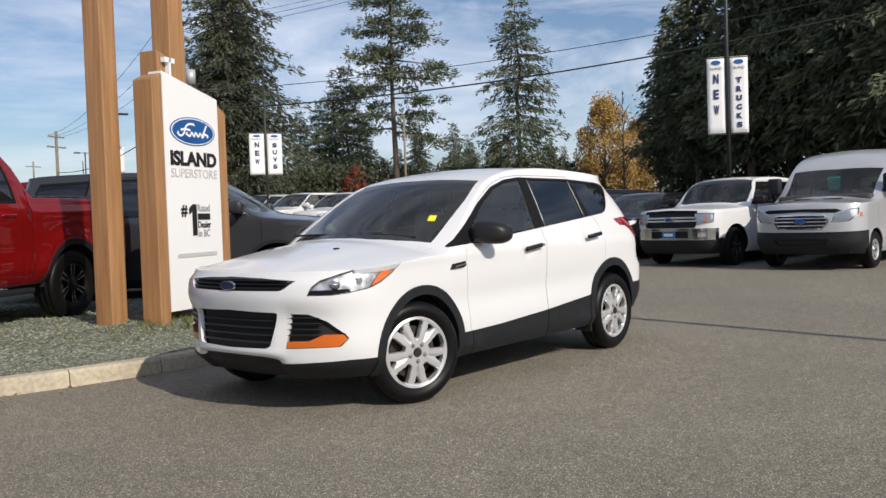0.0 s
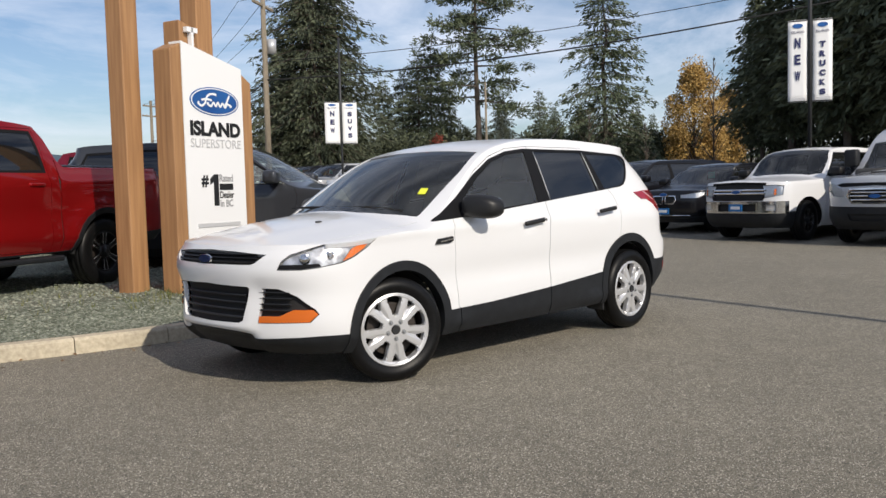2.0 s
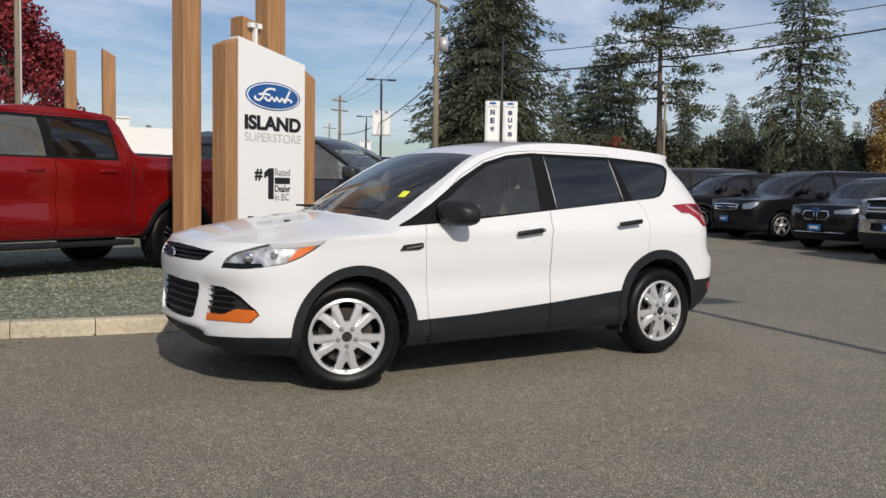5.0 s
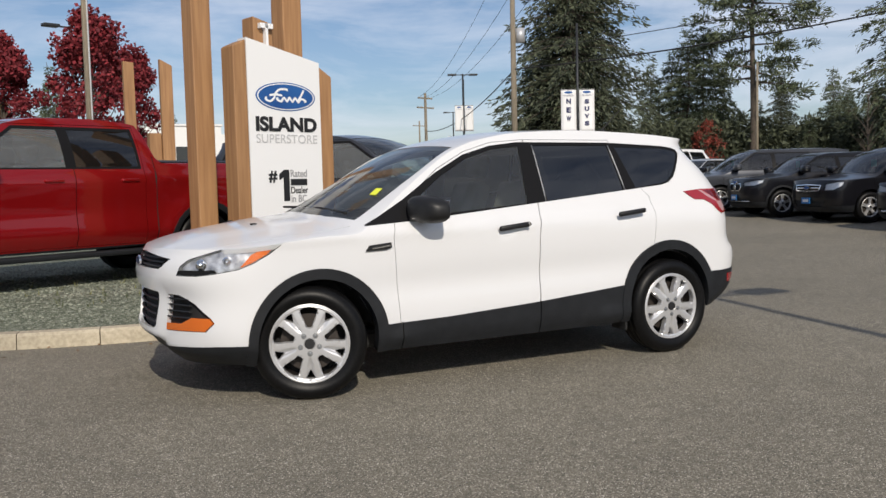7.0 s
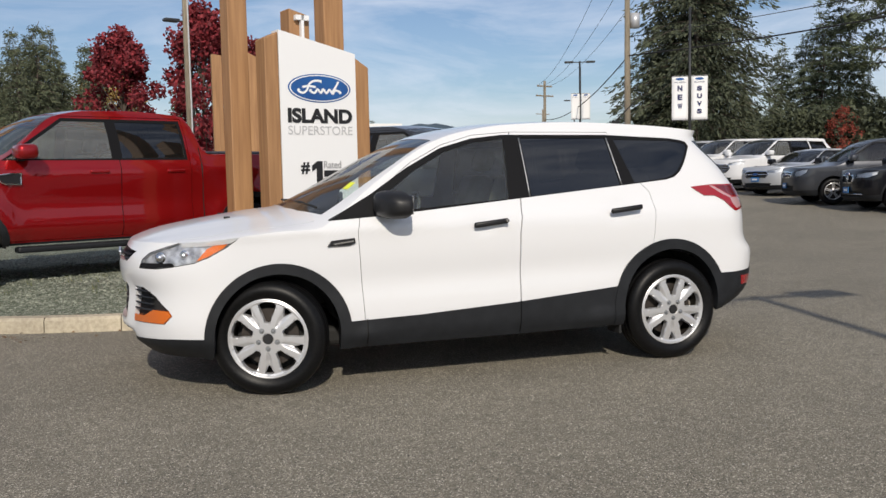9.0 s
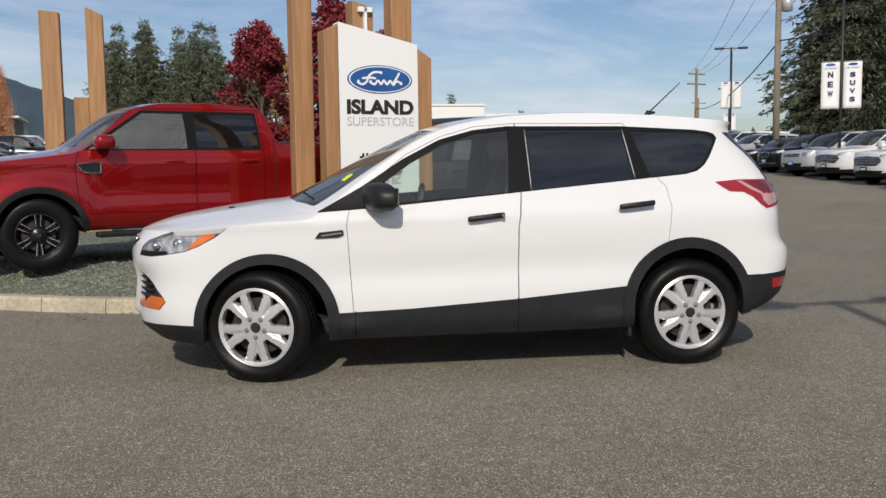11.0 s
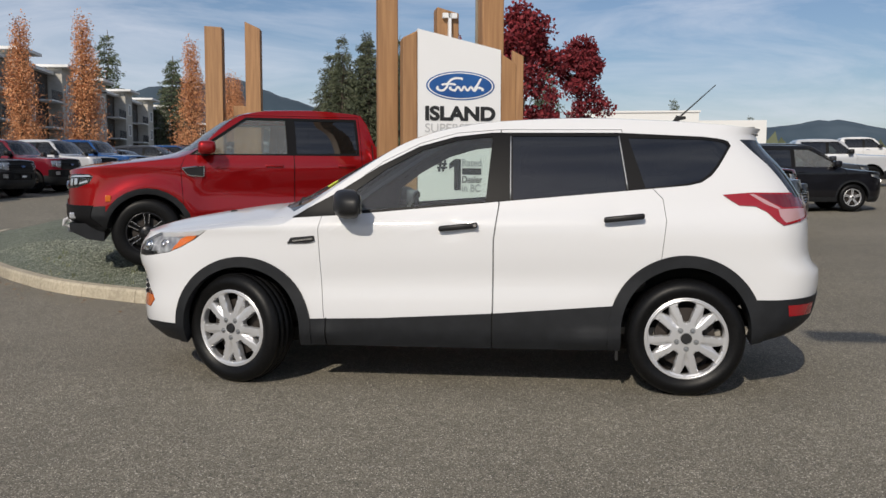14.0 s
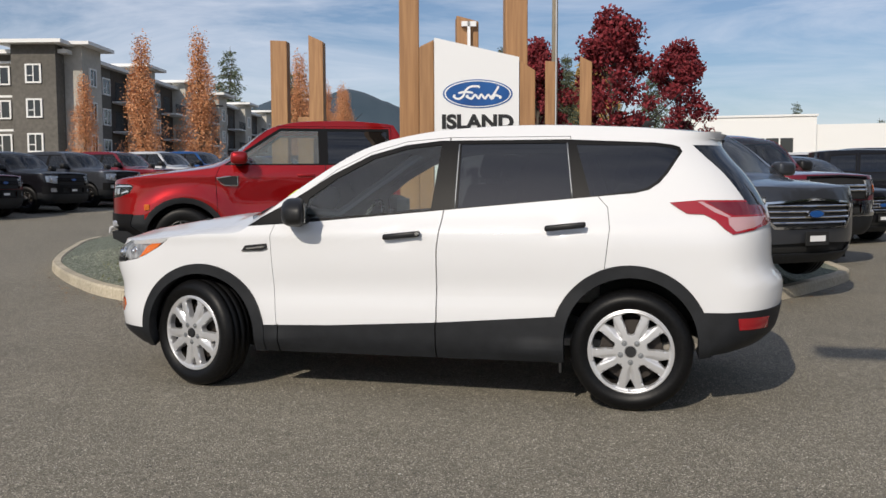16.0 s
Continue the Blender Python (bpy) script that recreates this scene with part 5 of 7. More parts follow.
def pickup_crease(x, z):
    """Swollen wheel arches, a shoulder line and the tuck above the sills."""
    k = 0.0
    for wx in (0.03, 3.14):
        d = math.hypot(x - wx, (z - 0.42) * 1.05)
        if z > 0.42:
            k += 0.040 * math.exp(-((d - 0.47) / 0.10) ** 2)
    k += 0.014 * math.exp(-((z - (1.09 + 0.015 * x)) / 0.035) ** 2)
    k -= 0.026 * math.exp(-((z - 0.80) / 0.14) ** 2) * max(0.0, 1 - abs((x - 1.55) / 1.1) ** 6)
    return k


PICKUP = dict(name="pickup_truck", drop=0.075, category="pickup truck", fo=0.86, wb=3.14, ro=1.15, hw=0.915, hz=1.185, bz=1.215, rz=1.785, cowl=0.33, roof0=1.06, roof1=2.44, pillars=(1.575, 2.385, None), tail="pickup", bed=1.34, tumble=0.73, head=0.155, crease=pickup_crease,
              wr=0.375, rim=0.222, lift=0.40, arch=0.050, flare=0.060, style="black", lipz=0.24, cladz=0.02, steer=-6, light_glass=True, bowl=M["dark"], bumper=M["black_gloss"], mirror=0.16, tw=0.255, handle=M["red_paint"],
              face=[("grille", (0, 1), [(0, 0.74), (0.56, 0.74), (0.62, 0.86), (0.58, 1.03), (0, 1.05)]), ("bumper", (0, 1), [(0, 0.45), (0.88, 0.45), (0.90, 0.675), (0.5, 0.685), (0, 0.70)]), ("lamp", (1, 1), [(-0.22, 0.855), (-0.20, 1.00), (0.02, 1.015), (0.30, 1.010), (0.36, 0.985), (0.30, 0.91), (0.10, 0.865)]),
                    ("lamp_unit", (1, 1), [(-0.15, 0.885), (-0.145, 0.962), (-0.05, 0.966), (-0.05, 0.890)]), ("lamp_unit", (1, 1), [(-0.01, 0.895), (-0.01, 0.964), (0.08, 0.966), (0.08, 0.900)]), ("lamp_unit", (1, 1), [(-0.185, 0.976), (-0.18, 0.988), (0.02, 1.002), (0.30, 0.998), (0.33, 0.984)]), ("lamp_unit", (1, 1), [(0.12, 0.900), (0.12, 0.918), (0.27, 0.945), (0.28, 0.925)])],
              tail_lamp=[(4.12, 0.86), (4.12, 1.26), (4.5, 1.26), (4.5, 0.86)], bars=((0.53, 0.58, 0.57), (0.80, 0.89, 0.98), 0.032, M["black_gloss"]), badge=0.89, mirror_mat=M["chrome_red"])
BIG_PICKUP = dict(PICKUP, drop=0.0, crease=None, head=0.17, tumble=0.72, arch=0.075, flare=0.045, bowl=M["reflector"], mirror=0.19, fo=0.94, wb=3.68, ro=1.25, hw=1.0, hz=1.23, bz=1.26, rz=1.90, cowl=0.50, roof0=1.15, roof1=2.75, pillars=(1.62, 2.62, None), bed=1.42, wr=0.40, rim=0.235, lift=0.27, lipz=0.30, style="black", bumper=M["chrome"], frame=M["black_gloss"], handle=M["chrome"], clad=False, light_glass=False, steer=8,
            face=[("frame", (0, 1), [(0, 0.81), (0.60, 0.81), (0.67, 0.96), (0.63, 1.16), (0, 1.18)]), ("grille", (0, 1), [(0, 0.83), (0.58, 0.83), (0.64, 0.96), (0.60, 1.14), (0, 1.16)]), ("bumper", (0, 1), [(0, 0.56), (0.99, 0.56), (1.0, 0.80), (0, 0.80)]), ("low_grille", (0, 1), [(0, 0.60), (0.45, 0.60), (0.45, 0.74), (0, 0.74)]), ("fog", (0, 1), [(0.66, 0.62), (0.84, 0.62), (0.84, 0.74), (0.66, 0.74)]),
                  ("lamp", (1, 1), [(-0.27, 0.86), (-0.30, 1.11), (0.0, 1.12), (0.24, 1.10), (0.20, 0.92)]), ("marker", (0, 1), [(0.80, 0.92), (0.80, 1.04), (0.835, 1.04), (0.835, 0.92)])],
            tail_lamp=[(4.7, 0.9), (4.7, 1.3), (5.2, 1.3), (5.2, 0.9)], bars=((0.64, 0.65), (0.955, 1.02), 0.036, M["chrome"]), badge=0.985, plate=(0.67, M["plate_blue"]), mirror_mat=M["mirror_black"])
GREY_SUV = dict(name="suv", fo=0.96, wb=2.85, ro=0.98, hw=0.955, hz=1.11, bz=1.15, rz=1.79, light_glass=True, drop=0.03, lf=0.62, nf=2.5, plate=(0.50, M["dark"]), cowl=0.16, roof0=1.12, roof1=3.35, pillars=(1.58, 2.42, 3.20), tail="suv", slope=0.45, wr=0.36, rim=0.235, lift=0.24, tumble=0.74, handle=M["grey_paint"], wslant=0.05,
                face=[("frame", (0, 1), [(0, 0.60), (0.52, 0.60), (0.66, 0.74), (0.62, 0.88), (0, 0.92)]), ("grille", (0, 1), [(0, 0.625), (0.50, 0.625), (0.625, 0.74), (0.59, 0.86), (0, 0.895)]), ("low_grille", (0, 1), [(0, 0.34), (0.6, 0.34), (0.7, 0.44), (0, 0.46)]), ("lamp", (1, 1), [(-0.26, 0.86), (-0.26, 0.93), (0.10, 0.97), (0.50, 0.99), (0.46, 0.92), (0.1, 0.86)])],
                tail_lamp=[(3.45, 0.98), (3.45, 1.10), (3.9, 1.10), (3.9, 0.98)], bars=((0.53, 0.60, 0.62, 0.60), (0.665, 0.72, 0.78, 0.84), 0.018, M["chrome"]), badge=0.755, mirror_mat=M["grey_paint"])
CARGO_VAN = dict(name="van", light_glass=True, category="van", fo=1.0, wb=3.3, ro=1.25, hw=1.02, hz=1.28, bz=1.42, rz=2.36, dome=[(0.95, 1.94), (1.05, 2.02), (1.25, 2.14), (1.55, 2.25), (2.0, 2.34), (2.6, 2.36), (4.0, 2.36)], cowl=0.10, roof0=0.95, roof1=4.0, pillars=(1.15, 2.1, None), tail="van", slope=0.12, four=False, glass_top=1.98, wr=0.35, rim=0.20, lift=0.30, tumble=0.88, head=0.50, round=0.06, mirror=0.36, mirror_mat=M["cladding"], handle=M["cladding"], lf=0.6, nf=2.6, clad=False, lipz=0.40,
               face=[("frame", (0, 1), [(0, 0.76), (0.42, 0.76), (0.52, 0.90), (0.46, 1.03), (0, 1.04)]), ("grille", (0, 1), [(0, 0.785), (0.40, 0.785), (0.485, 0.90), (0.435, 1.005), (0, 1.015)]), ("low_grille", (0, 1), [(0, 0.46), (0.45, 0.46), (0.5, 0.58), (0, 0.58)]), ("lamp", (1, 1), [(-0.40, 0.88), (-0.34, 1.02), (0.0, 1.12), (0.28, 1.14), (0.26, 1.02), (0.0, 0.90)]), ("marker", (0, 1), [(0.965, 0.98), (0.965, 1.06), (0.985, 1.06), (0.985, 0.98)]), ("band", (0, 1), [(0, 1.085), (0.62, 1.06), (0.72, 1.10), (0.6, 1.13), (0, 1.135)])],
               tail_lamp=[(4.4, 0.9), (4.4, 1.4), (4.7, 1.4), (4.7, 0.9)], bars=((0.44, 0.485, 0.465), (0.83, 0.90, 0.965), 0.022, M["chrome"]), badge=0.90)
SMALL_SUV = dict(GREY_SUV, light_glass=False, drop=0.0, lf=0.5, nf=3.0, fo=0.86, wb=2.67, ro=0.93, hw=0.91, hz=1.02, bz=1.08, rz=1.62, roof0=1.05, roof1=3.0, pillars=(1.5, 2.3, 3.0), wr=0.345, rim=0.225,
                 face=[("frame", (0, 1), [(0.03, 0.66), (0.26, 0.66), (0.34, 0.76), (0.30, 0.86), (0.03, 0.86)]), ("grille", (0, 1), [(0.05, 0.68), (0.245, 0.68), (0.315, 0.76), (0.28, 0.84), (0.05, 0.84)]), ("low_grille", (0, 1), [(0, 0.34), (0.6, 0.34), (0.7, 0.46), (0, 0.5)]), ("lamp", (1, 1), [(-0.40, 0.80), (-0.40, 0.88), (0.10, 0.93), (0.40, 0.94), (0.36, 0.87), (0.1, 0.80)])],
                 tail_lamp=[(3.25, 0.92), (3.25, 1.06), (3.7, 1.06), (3.7, 0.92)], bars=((0.70,), (0.40,), 0.02, M["chrome"]), badge=0.885, plate=(0.50, M["plate_blue"]), mirror_mat=M["black_paint"])
MINIVAN = dict(SMALL_SUV, name="minivan", category="minivan", fo=0.96, wb=3.08, ro=1.10, hw=0.98, hz=1.02, bz=1.10, rz=1.73, cowl=0.05, roof0=1.05, roof1=3.7, pillars=(1.55, 2.65, 3.75), clad=False, slope=0.3,
               face=[("frame", (0, 1), [(0, 0.70), (0.44, 0.72), (0.50, 0.86), (0, 0.88)]), ("grille", (0, 1), [(0, 0.725), (0.42, 0.745), (0.465, 0.845), (0, 0.855)]), ("low_grille", (0, 1), [(0, 0.36), (0.5, 0.36), (0.6, 0.5), (0, 0.5)]), ("lamp", (1, 1), [(-0.32, 0.74), (-0.30, 0.88), (0.10, 0.93), (0.30, 0.93), (0.24, 0.84), (0.0, 0.75)])],
               tail_lamp=[(3.85, 0.95), (3.85, 1.2), (4.3, 1.2), (4.3, 0.95)], bars=((0.45,), (0.79,), 0.03, M["chrome"]), badge=0.80)
SEDAN = dict(SMALL_SUV, name="sedan", fo=0.92, wb=2.78, ro=1.05, hw=0.90, hz=0.92, bz=0.95, rz=1.45, cowl=0.35, roof0=1.22, roof1=2.35, pillars=(1.6, 2.45, None), tail="sedan", wr=0.325, rim=0.22, lift=0.19, clad=False, head=0.11,
             face=[("frame", (0, 1), [(0, 0.54), (0.40, 0.54), (0.52, 0.66), (0.44, 0.76), (0, 0.77)]), ("grille", (0, 1), [(0, 0.56), (0.38, 0.56), (0.485, 0.66), (0.42, 0.74), (0, 0.745)]), ("low_grille", (0, 1), [(0, 0.28), (0.5, 0.28), (0.6, 0.38), (0, 0.40)]), ("lamp", (1, 1), [(-0.42, 0.70), (-0.42, 0.77), (0.10, 0.82), (0.36, 0.83), (0.30, 0.76), (0.0, 0.70)])],
             tail_lamp=[(3.5, 0.78), (3.5, 0.94), (3.9, 0.94), (3.9, 0.78)], bars=((0.46,), (0.65,), 0.02, M["chrome"]), badge=0.66)


def repaint(car, old, new_):
    for o in car.children_recursive:
        if o.type == "MESH" and o.material_slots and o.material_slots[0].material == old:
            o.material_slots[0].link = "OBJECT"
            o.material_slots[0].material = new_


pickup = vehicle(PICKUP, M["red_paint"], "metallic red crew cab pickup with black wheels on the gravel bed", True)
pickup.matrix_basis = pose(-2.82, 3.86, 0.28, 0, 0, 25)
VENT = [(0.37, 1.075), (0.42, 1.015), (0.46, 0.995), (0.60, 0.990), (0.605, 1.10), (0.52, 1.095)]
for s_ in (-1, 1):
    b = bmesh.new()
    prism(b, VENT, s_ * 0.915 - 0.02, s_ * 0.915 + 0.02)
    part("fender_vent", b, M["mirror_black"], pickup, "black fender vent")
    part("vent_frame", tube(bmesh.new(), [(p_[0], s_ * 0.936, p_[1]) for p_ in VENT + VENT[:1]], 0.009, 6, False), M["chrome"], pickup)
    part("running_board", boxed(0.55, 2.55, min(s_ * 0.76, s_ * 0.90), max(s_ * 0.76, s_ * 0.90), 0.32, 0.38, 0.02), M["cladding"], pickup)
    part("marker_lens", boxed(-0.425, -0.365, min(s_ * 0.90, s_ * 0.955), max(s_ * 0.90, s_ * 0.955), 0.715, 0.785, 0.010), M["amber"], pickup, "amber wheel arch marker")
    part("tow_hook", tube(bmesh.new(), [(-0.84, s_ * 0.42, 0.52), (-0.88, s_ * 0.42, 0.50), (-0.89, s_ * 0.42, 0.45), (-0.82, s_ * 0.42, 0.43)], 0.022, 8), M["pale_ink"], pickup)
    part("fog_lamp", boxed(-0.80, -0.70, min(s_ * 0.62, s_ * 0.76), max(s_ * 0.62, s_ * 0.76), 0.53, 0.60, 0.015), M["lens_pale"], pickup, "pale fog lamp in the bumper")
part("valance", prism(bmesh.new(), [(-0.80, 0.48), (-0.79, 0.40), (-0.62, 0.31), (-0.46, 0.28), (-0.43, 0.48)], -0.80, 0.80), M["cladding"], pickup, "black lower valance")
part("skid_plate", boxed(-0.86, -0.62, -0.36, 0.36, 0.36, 0.46, 0.03), M["steel"], pickup, "silver skid plate")
part("roof_aerial", tube(bmesh.new(), [(1.95, 0.35, 1.74), (2.15, 0.35, 1.93)], [0.007, 0.003], 6), M["dark"], pickup)
edge = vehicle(GREY_SUV, M["grey_paint"], "dark grey suv with a chrome framed grille", True)
edge.matrix_basis = pose(3.75, 4.72, 0.20, 0, 0, 130)
big_pickup = vehicle(BIG_PICKUP, M["white_paint"], "white full size pickup with a chrome bumper", True)
big_pickup.matrix_basis = pose(13.79, 3.03, lot(13.79, 3.03), 0, 0, -11.5)
red2 = copy_thing(big_pickup, pose(4.77, 9.0, 0.22, 0, 0, 130))
repaint(red2, M["white_paint"], M["maroon_paint"])
tagged(red2, "dark red crew cab pickup parked behind the sign")
cargo_van = vehicle(CARGO_VAN, M["silver_paint"], "silver high roof cargo van with a black hood guard", True)
cargo_van.matrix_basis = pose(13.40, 0.33, lot(13.40, 0.33), 0, 0, -5)
part("price_card", boxed(0.70, 0.71, -0.14, 0.10, 1.50, 1.76), M["teal"], cargo_van, "teal price card behind the windscreen")
for y_ in (-0.62, -0.2, 0.2, 0.62):
    part("roof_rib", tube(bmesh.new(), [(1.25, y_, 2.10 - 0.05 * abs(y_)), (1.55, y_, 2.22 - 0.05 * abs(y_)), (2.0, y_, 2.31 - 0.05 * abs(y_)), (4.2, y_, 2.33 - 0.05 * abs(y_))], 0.022, 6), M["silver_paint"], cargo_van, smooth=True)
for y_ in (-0.45, 0.12):
    part("hood_vent", boxed(-0.16, -0.06, y_, y_ + 0.33, 1.318, 1.335, 0.006), M["dark"], cargo_van)
small = vehicle(SMALL_SUV, M["black_paint"], "black small suv parked in the row")
small.matrix_basis = pose(15.1, 5.6, lot(15.1, 5.6), 0, 0, -6)
minivan = vehicle(MINIVAN, M["black_paint"], "black minivan parked in the row")
minivan.matrix_basis = pose(16.0, 8.5, lot(16.0, 8.5), 0, 0, -16)
for thing, x_, z_ in ((small, 0.74, 1.24), (minivan, 0.62, 1.26)):
    part("price_card", boxed(x_, x_ + 0.008, -0.30, -0.12, z_, z_ + 0.16), M["teal"], thing, "teal price card behind the windscreen")
sedan = vehicle(SEDAN, M["silver_paint"], "silver sedan parked in the row")
sedan.matrix_basis = pose(17.9, 17.0, lot(17.9, 17.0), 0, 0, 5)
PAINTS = [("black", "black_paint"), ("white", "white_paint"), ("dark grey", "grey_paint"), ("silver", "silver_paint"), ("blue", "blue_paint"), ("dark red", "maroon_paint")]


def park(src, old, word, kind, x, y, turn, color):
    c = copy_thing(src, pose(x, y, lot(x, y), 0, 0, turn))
    name, key = PAINTS[color]
    repaint(c, M[old], M[key])
    return tagged(c, "%s %s parked in a row on the asphalt" % (name, kind), group="parked cars in rows")


kinds = [(small, "black_paint", "suv", "small suv"), (minivan, "black_paint", "van", "minivan"), (sedan, "silver_paint", "sedan", "sedan"), (big_pickup, "white_paint", "pickup", "full size pickup"), (edge, "grey_paint", "suv", "suv")]
rnd = random.Random(4)
for i in range(2, 30):
    y = 5.6 + 2.85 * i
    if i == 4:
        continue
    x = 15.1 + (0.38 * (y - 5.6) if y < 12 else 2.43 + 0.12 * (y - 12) if y < 40 else 5.8 + 0.34 * (y - 40))
    k = kinds[{2: 0, 3: 1, 5: 4, 6: 4}.get(i, rnd.choice((0, 0, 1, 2, 2, 4)))]
    turn = 5 + rnd.uniform(-2, 2)
    if i < 4:
        x, y, turn = ((16.15, 11.0, -21), (16.6, 13.6, -24))[i - 2]
    park(k[0], k[1], k[2], k[3], x, y, turn, {2: 0, 3: 2, 5: 1, 6: 1}.get(i, (0, 0, 3, 1, 2, 2, 0, 3)[i % 8]))
for i in range(0, 15):
    k = kinds[3] if i < 6 else kinds[rnd.choice((0, 2, 4))]
    c = park(k[0], k[1], k[2], k[3], -15.7 - 0.05 * i, 14.4 + 2.95 * i, 180 + rnd.uniform(-2, 2), (5, 0, 2, 5, 3, 4, 0, 2, 4, 0, 2, 3, 0, 1, 2)[i % 15])
    repaint(c, M["chrome"], M["black_gloss"])
    repaint(c, M["amber"], M["lens_pale"])
    repaint(c, M["plate_blue"], M["dark"])
for x, y, turn, c, k in ((6.3, 13.5, 130, 0, 4), (9.9, 19.5, 185, 0, 4), (14.5, 31.0, 175, 3, 3), (11.5, 25.0, 183, 2, 4), (21.0, 46.0, 172, 1, 3), (10.0, 34.0, 176, 3, 0)):
    q = kinds[k]
    park(q[0], q[1], q[2], q[3], x, y, turn, c)


# ---- the timber sign ----
def beam(bm, x0, x1, y0, y1, z0, za, zb, bev=0.012):
    """A squared timber whose top slopes from za to zb along x."""
    vs = [bm.verts.new(p) for p in ((x0, y0, z0), (x1, y0, z0), (x1, y1, z0), (x0, y1, z0), (x0, y0, za), (x1, y0, zb), (x1, y1, zb), (x0, y1, za))]
    fs = [bm.faces.new([vs[i] for i in q]) for q in ((3, 2, 1, 0), (4, 5, 6, 7), (0, 1, 5, 4), (1, 2, 6, 5), (2, 3, 7, 6), (3, 0, 4, 7))]
    es = list({e for f in fs for e in f.edges})
    bmesh.ops.bevel(bm, geom=es, offset=bev, segments=2, profile=0.5, affect="EDGES")
    return bm


SIGN = pose(0.57, 2.81, 0, 0, 0, 17)
sign = tagged(empty("dealer_sign", SIGN), "white dealership sign panel between cedar timber posts on gravel", "sign")
part("timber_post", beam(bmesh.new(), -0.355, -0.145, 0.415, 0.625, 0.15, 4.6, 4.5), M["timber"], sign)
part("timber_post", beam(bmesh.new(), -0.15, -0.003, 0.0, 0.23, 0.15, 2.66, 2.73), M["timber"], sign)
part("timber_post", beam(bmesh.new(), 0.863, 1.03, 0.02, 0.24, 0.15, 2.53, 2.43), M["timber"], sign)
part("timber_post", beam(bmesh.new(), 0.78, 1.02, 0.52, 0.76, 0.15, 4.4, 4.25), M["timber"], sign)
part("timber_post", beam(bmesh.new(), 0.24, 0.47, 0.25, 0.47, 0.15, 3.02, 2.96), M["timber"], sign)
b = bmesh.new()
prism(b, [(0.0, 0.39), (0.86, 0.39), (0.86, 2.56), (0.0, 2.75)], 0.0, 0.16)
part("sign_panel", b, M["sign_white"], sign, "white aluminium sign panel")
b = boxed(0.35, 0.38, 0.19, 0.243, 2.55, 2.95)
box(b, 0.29, 0.44, 0.19, 0.243, 2.90, 2.95)
part("bracket", b, M["sign_white"], sign, "white steel bracket")


def words(text, size, x, z, width, material, parent, y=-0.004, bold=0.0, align="LEFT", name="lettering", m=None, spacing=1.0):
    """Flat lettering with a little depth, scaled to the width."""
    c = bpy.data.curves.new(name, "FONT")
    c.body, c.size, c.extrude, c.offset, c.align_x = text, size, 0.0015, bold, align
    c.space_character = spacing
    t = bpy.data.objects.new(name, c)
    scene.collection.objects.link(t)
    bpy.context.view_layer.update()
    me = bpy.data.meshes.new_from_object(t.evaluated_get(bpy.context.evaluated_depsgraph_get()))
    bpy.data.objects.remove(t)
    xs = [v.co.x for v in me.vertices]
    k = width / max(1e-6, max(xs) - min(xs))
    lo = min(xs)
    zs = [v.co.y for v in me.vertices]
    kz = size / max(1e-6, max(zs) - min(zs))
    bz_ = min(zs)
    for v in me.vertices:
        p = Vector((x + (v.co.x - lo) * k, y - v.co.z, z + (v.co.y - bz_) * kz))
        v.co = m @ p if m is not None else p
    me.materials.clear()
    me.materials.append(material)
    ob = new(name, me)
    ob.parent = parent
    return ob


def logo(parent, cx, cz, rx, rz, y, m=None):
    """Blue oval with a pale rim; the script inside is drawn as plain shapes."""
    for k, (s, mm, d) in enumerate(((1.0, "oval_blue", 0.0), (0.955, "sign_white", 0.002), (0.915, "oval_blue", 0.004))):
        b = oval(bmesh.new(), cx, cz, rx * s, rz * (s if k == 0 else s - 0.03 * k), y - 0.004 - d, y)
        if m is not None:
            b.transform(m)
        part("logo_oval", b, M[mm], parent)
    b = bmesh.new()
    run = [[(-0.66, -0.10), (-0.56, -0.36), (-0.42, -0.16), (-0.34, 0.26), (-0.18, 0.50), (0.02, 0.44)], [(-0.54, 0.04), (-0.34, 0.12), (-0.16, 0.06)],
           [(-0.28, -0.14), (-0.18, -0.34), (-0.08, -0.08), (0.02, -0.32), (0.10, -0.06), (0.20, -0.32), (0.30, -0.08), (0.40, -0.34), (0.50, -0.10), (0.62, -0.28)], [(0.40, -0.20), (0.50, 0.12), (0.58, 0.48)]]
    for i, line in enumerate(run):
        fine = closed_curve(line, 5)[:5 * (len(line) - 1) + 1]
        for k, (p, q) in enumerate(zip(fine, fine[1:])):
            d = Vector((rx * (q.x - p.x), rz * (q.y - p.y))).normalized()
            n_ = Vector((-d.y, d.x)) * rz * 0.075
            p0, p1 = Vector((cx + rx * p.x, cz + rz * p.y)) - d * rz * 0.03, Vector((cx + rx * q.x, cz + rz * q.y)) + d * rz * 0.03
            prism(b, [tuple(p0 - n_), tuple(p1 - n_), tuple(p1 + n_), tuple(p0 + n_)], y - 0.0086 - 0.0003 * (2 * i + k % 2), y)
    if m is not None:
        b.transform(m)
    part("logo_script", b, M["sign_white"], parent, "white script strokes")


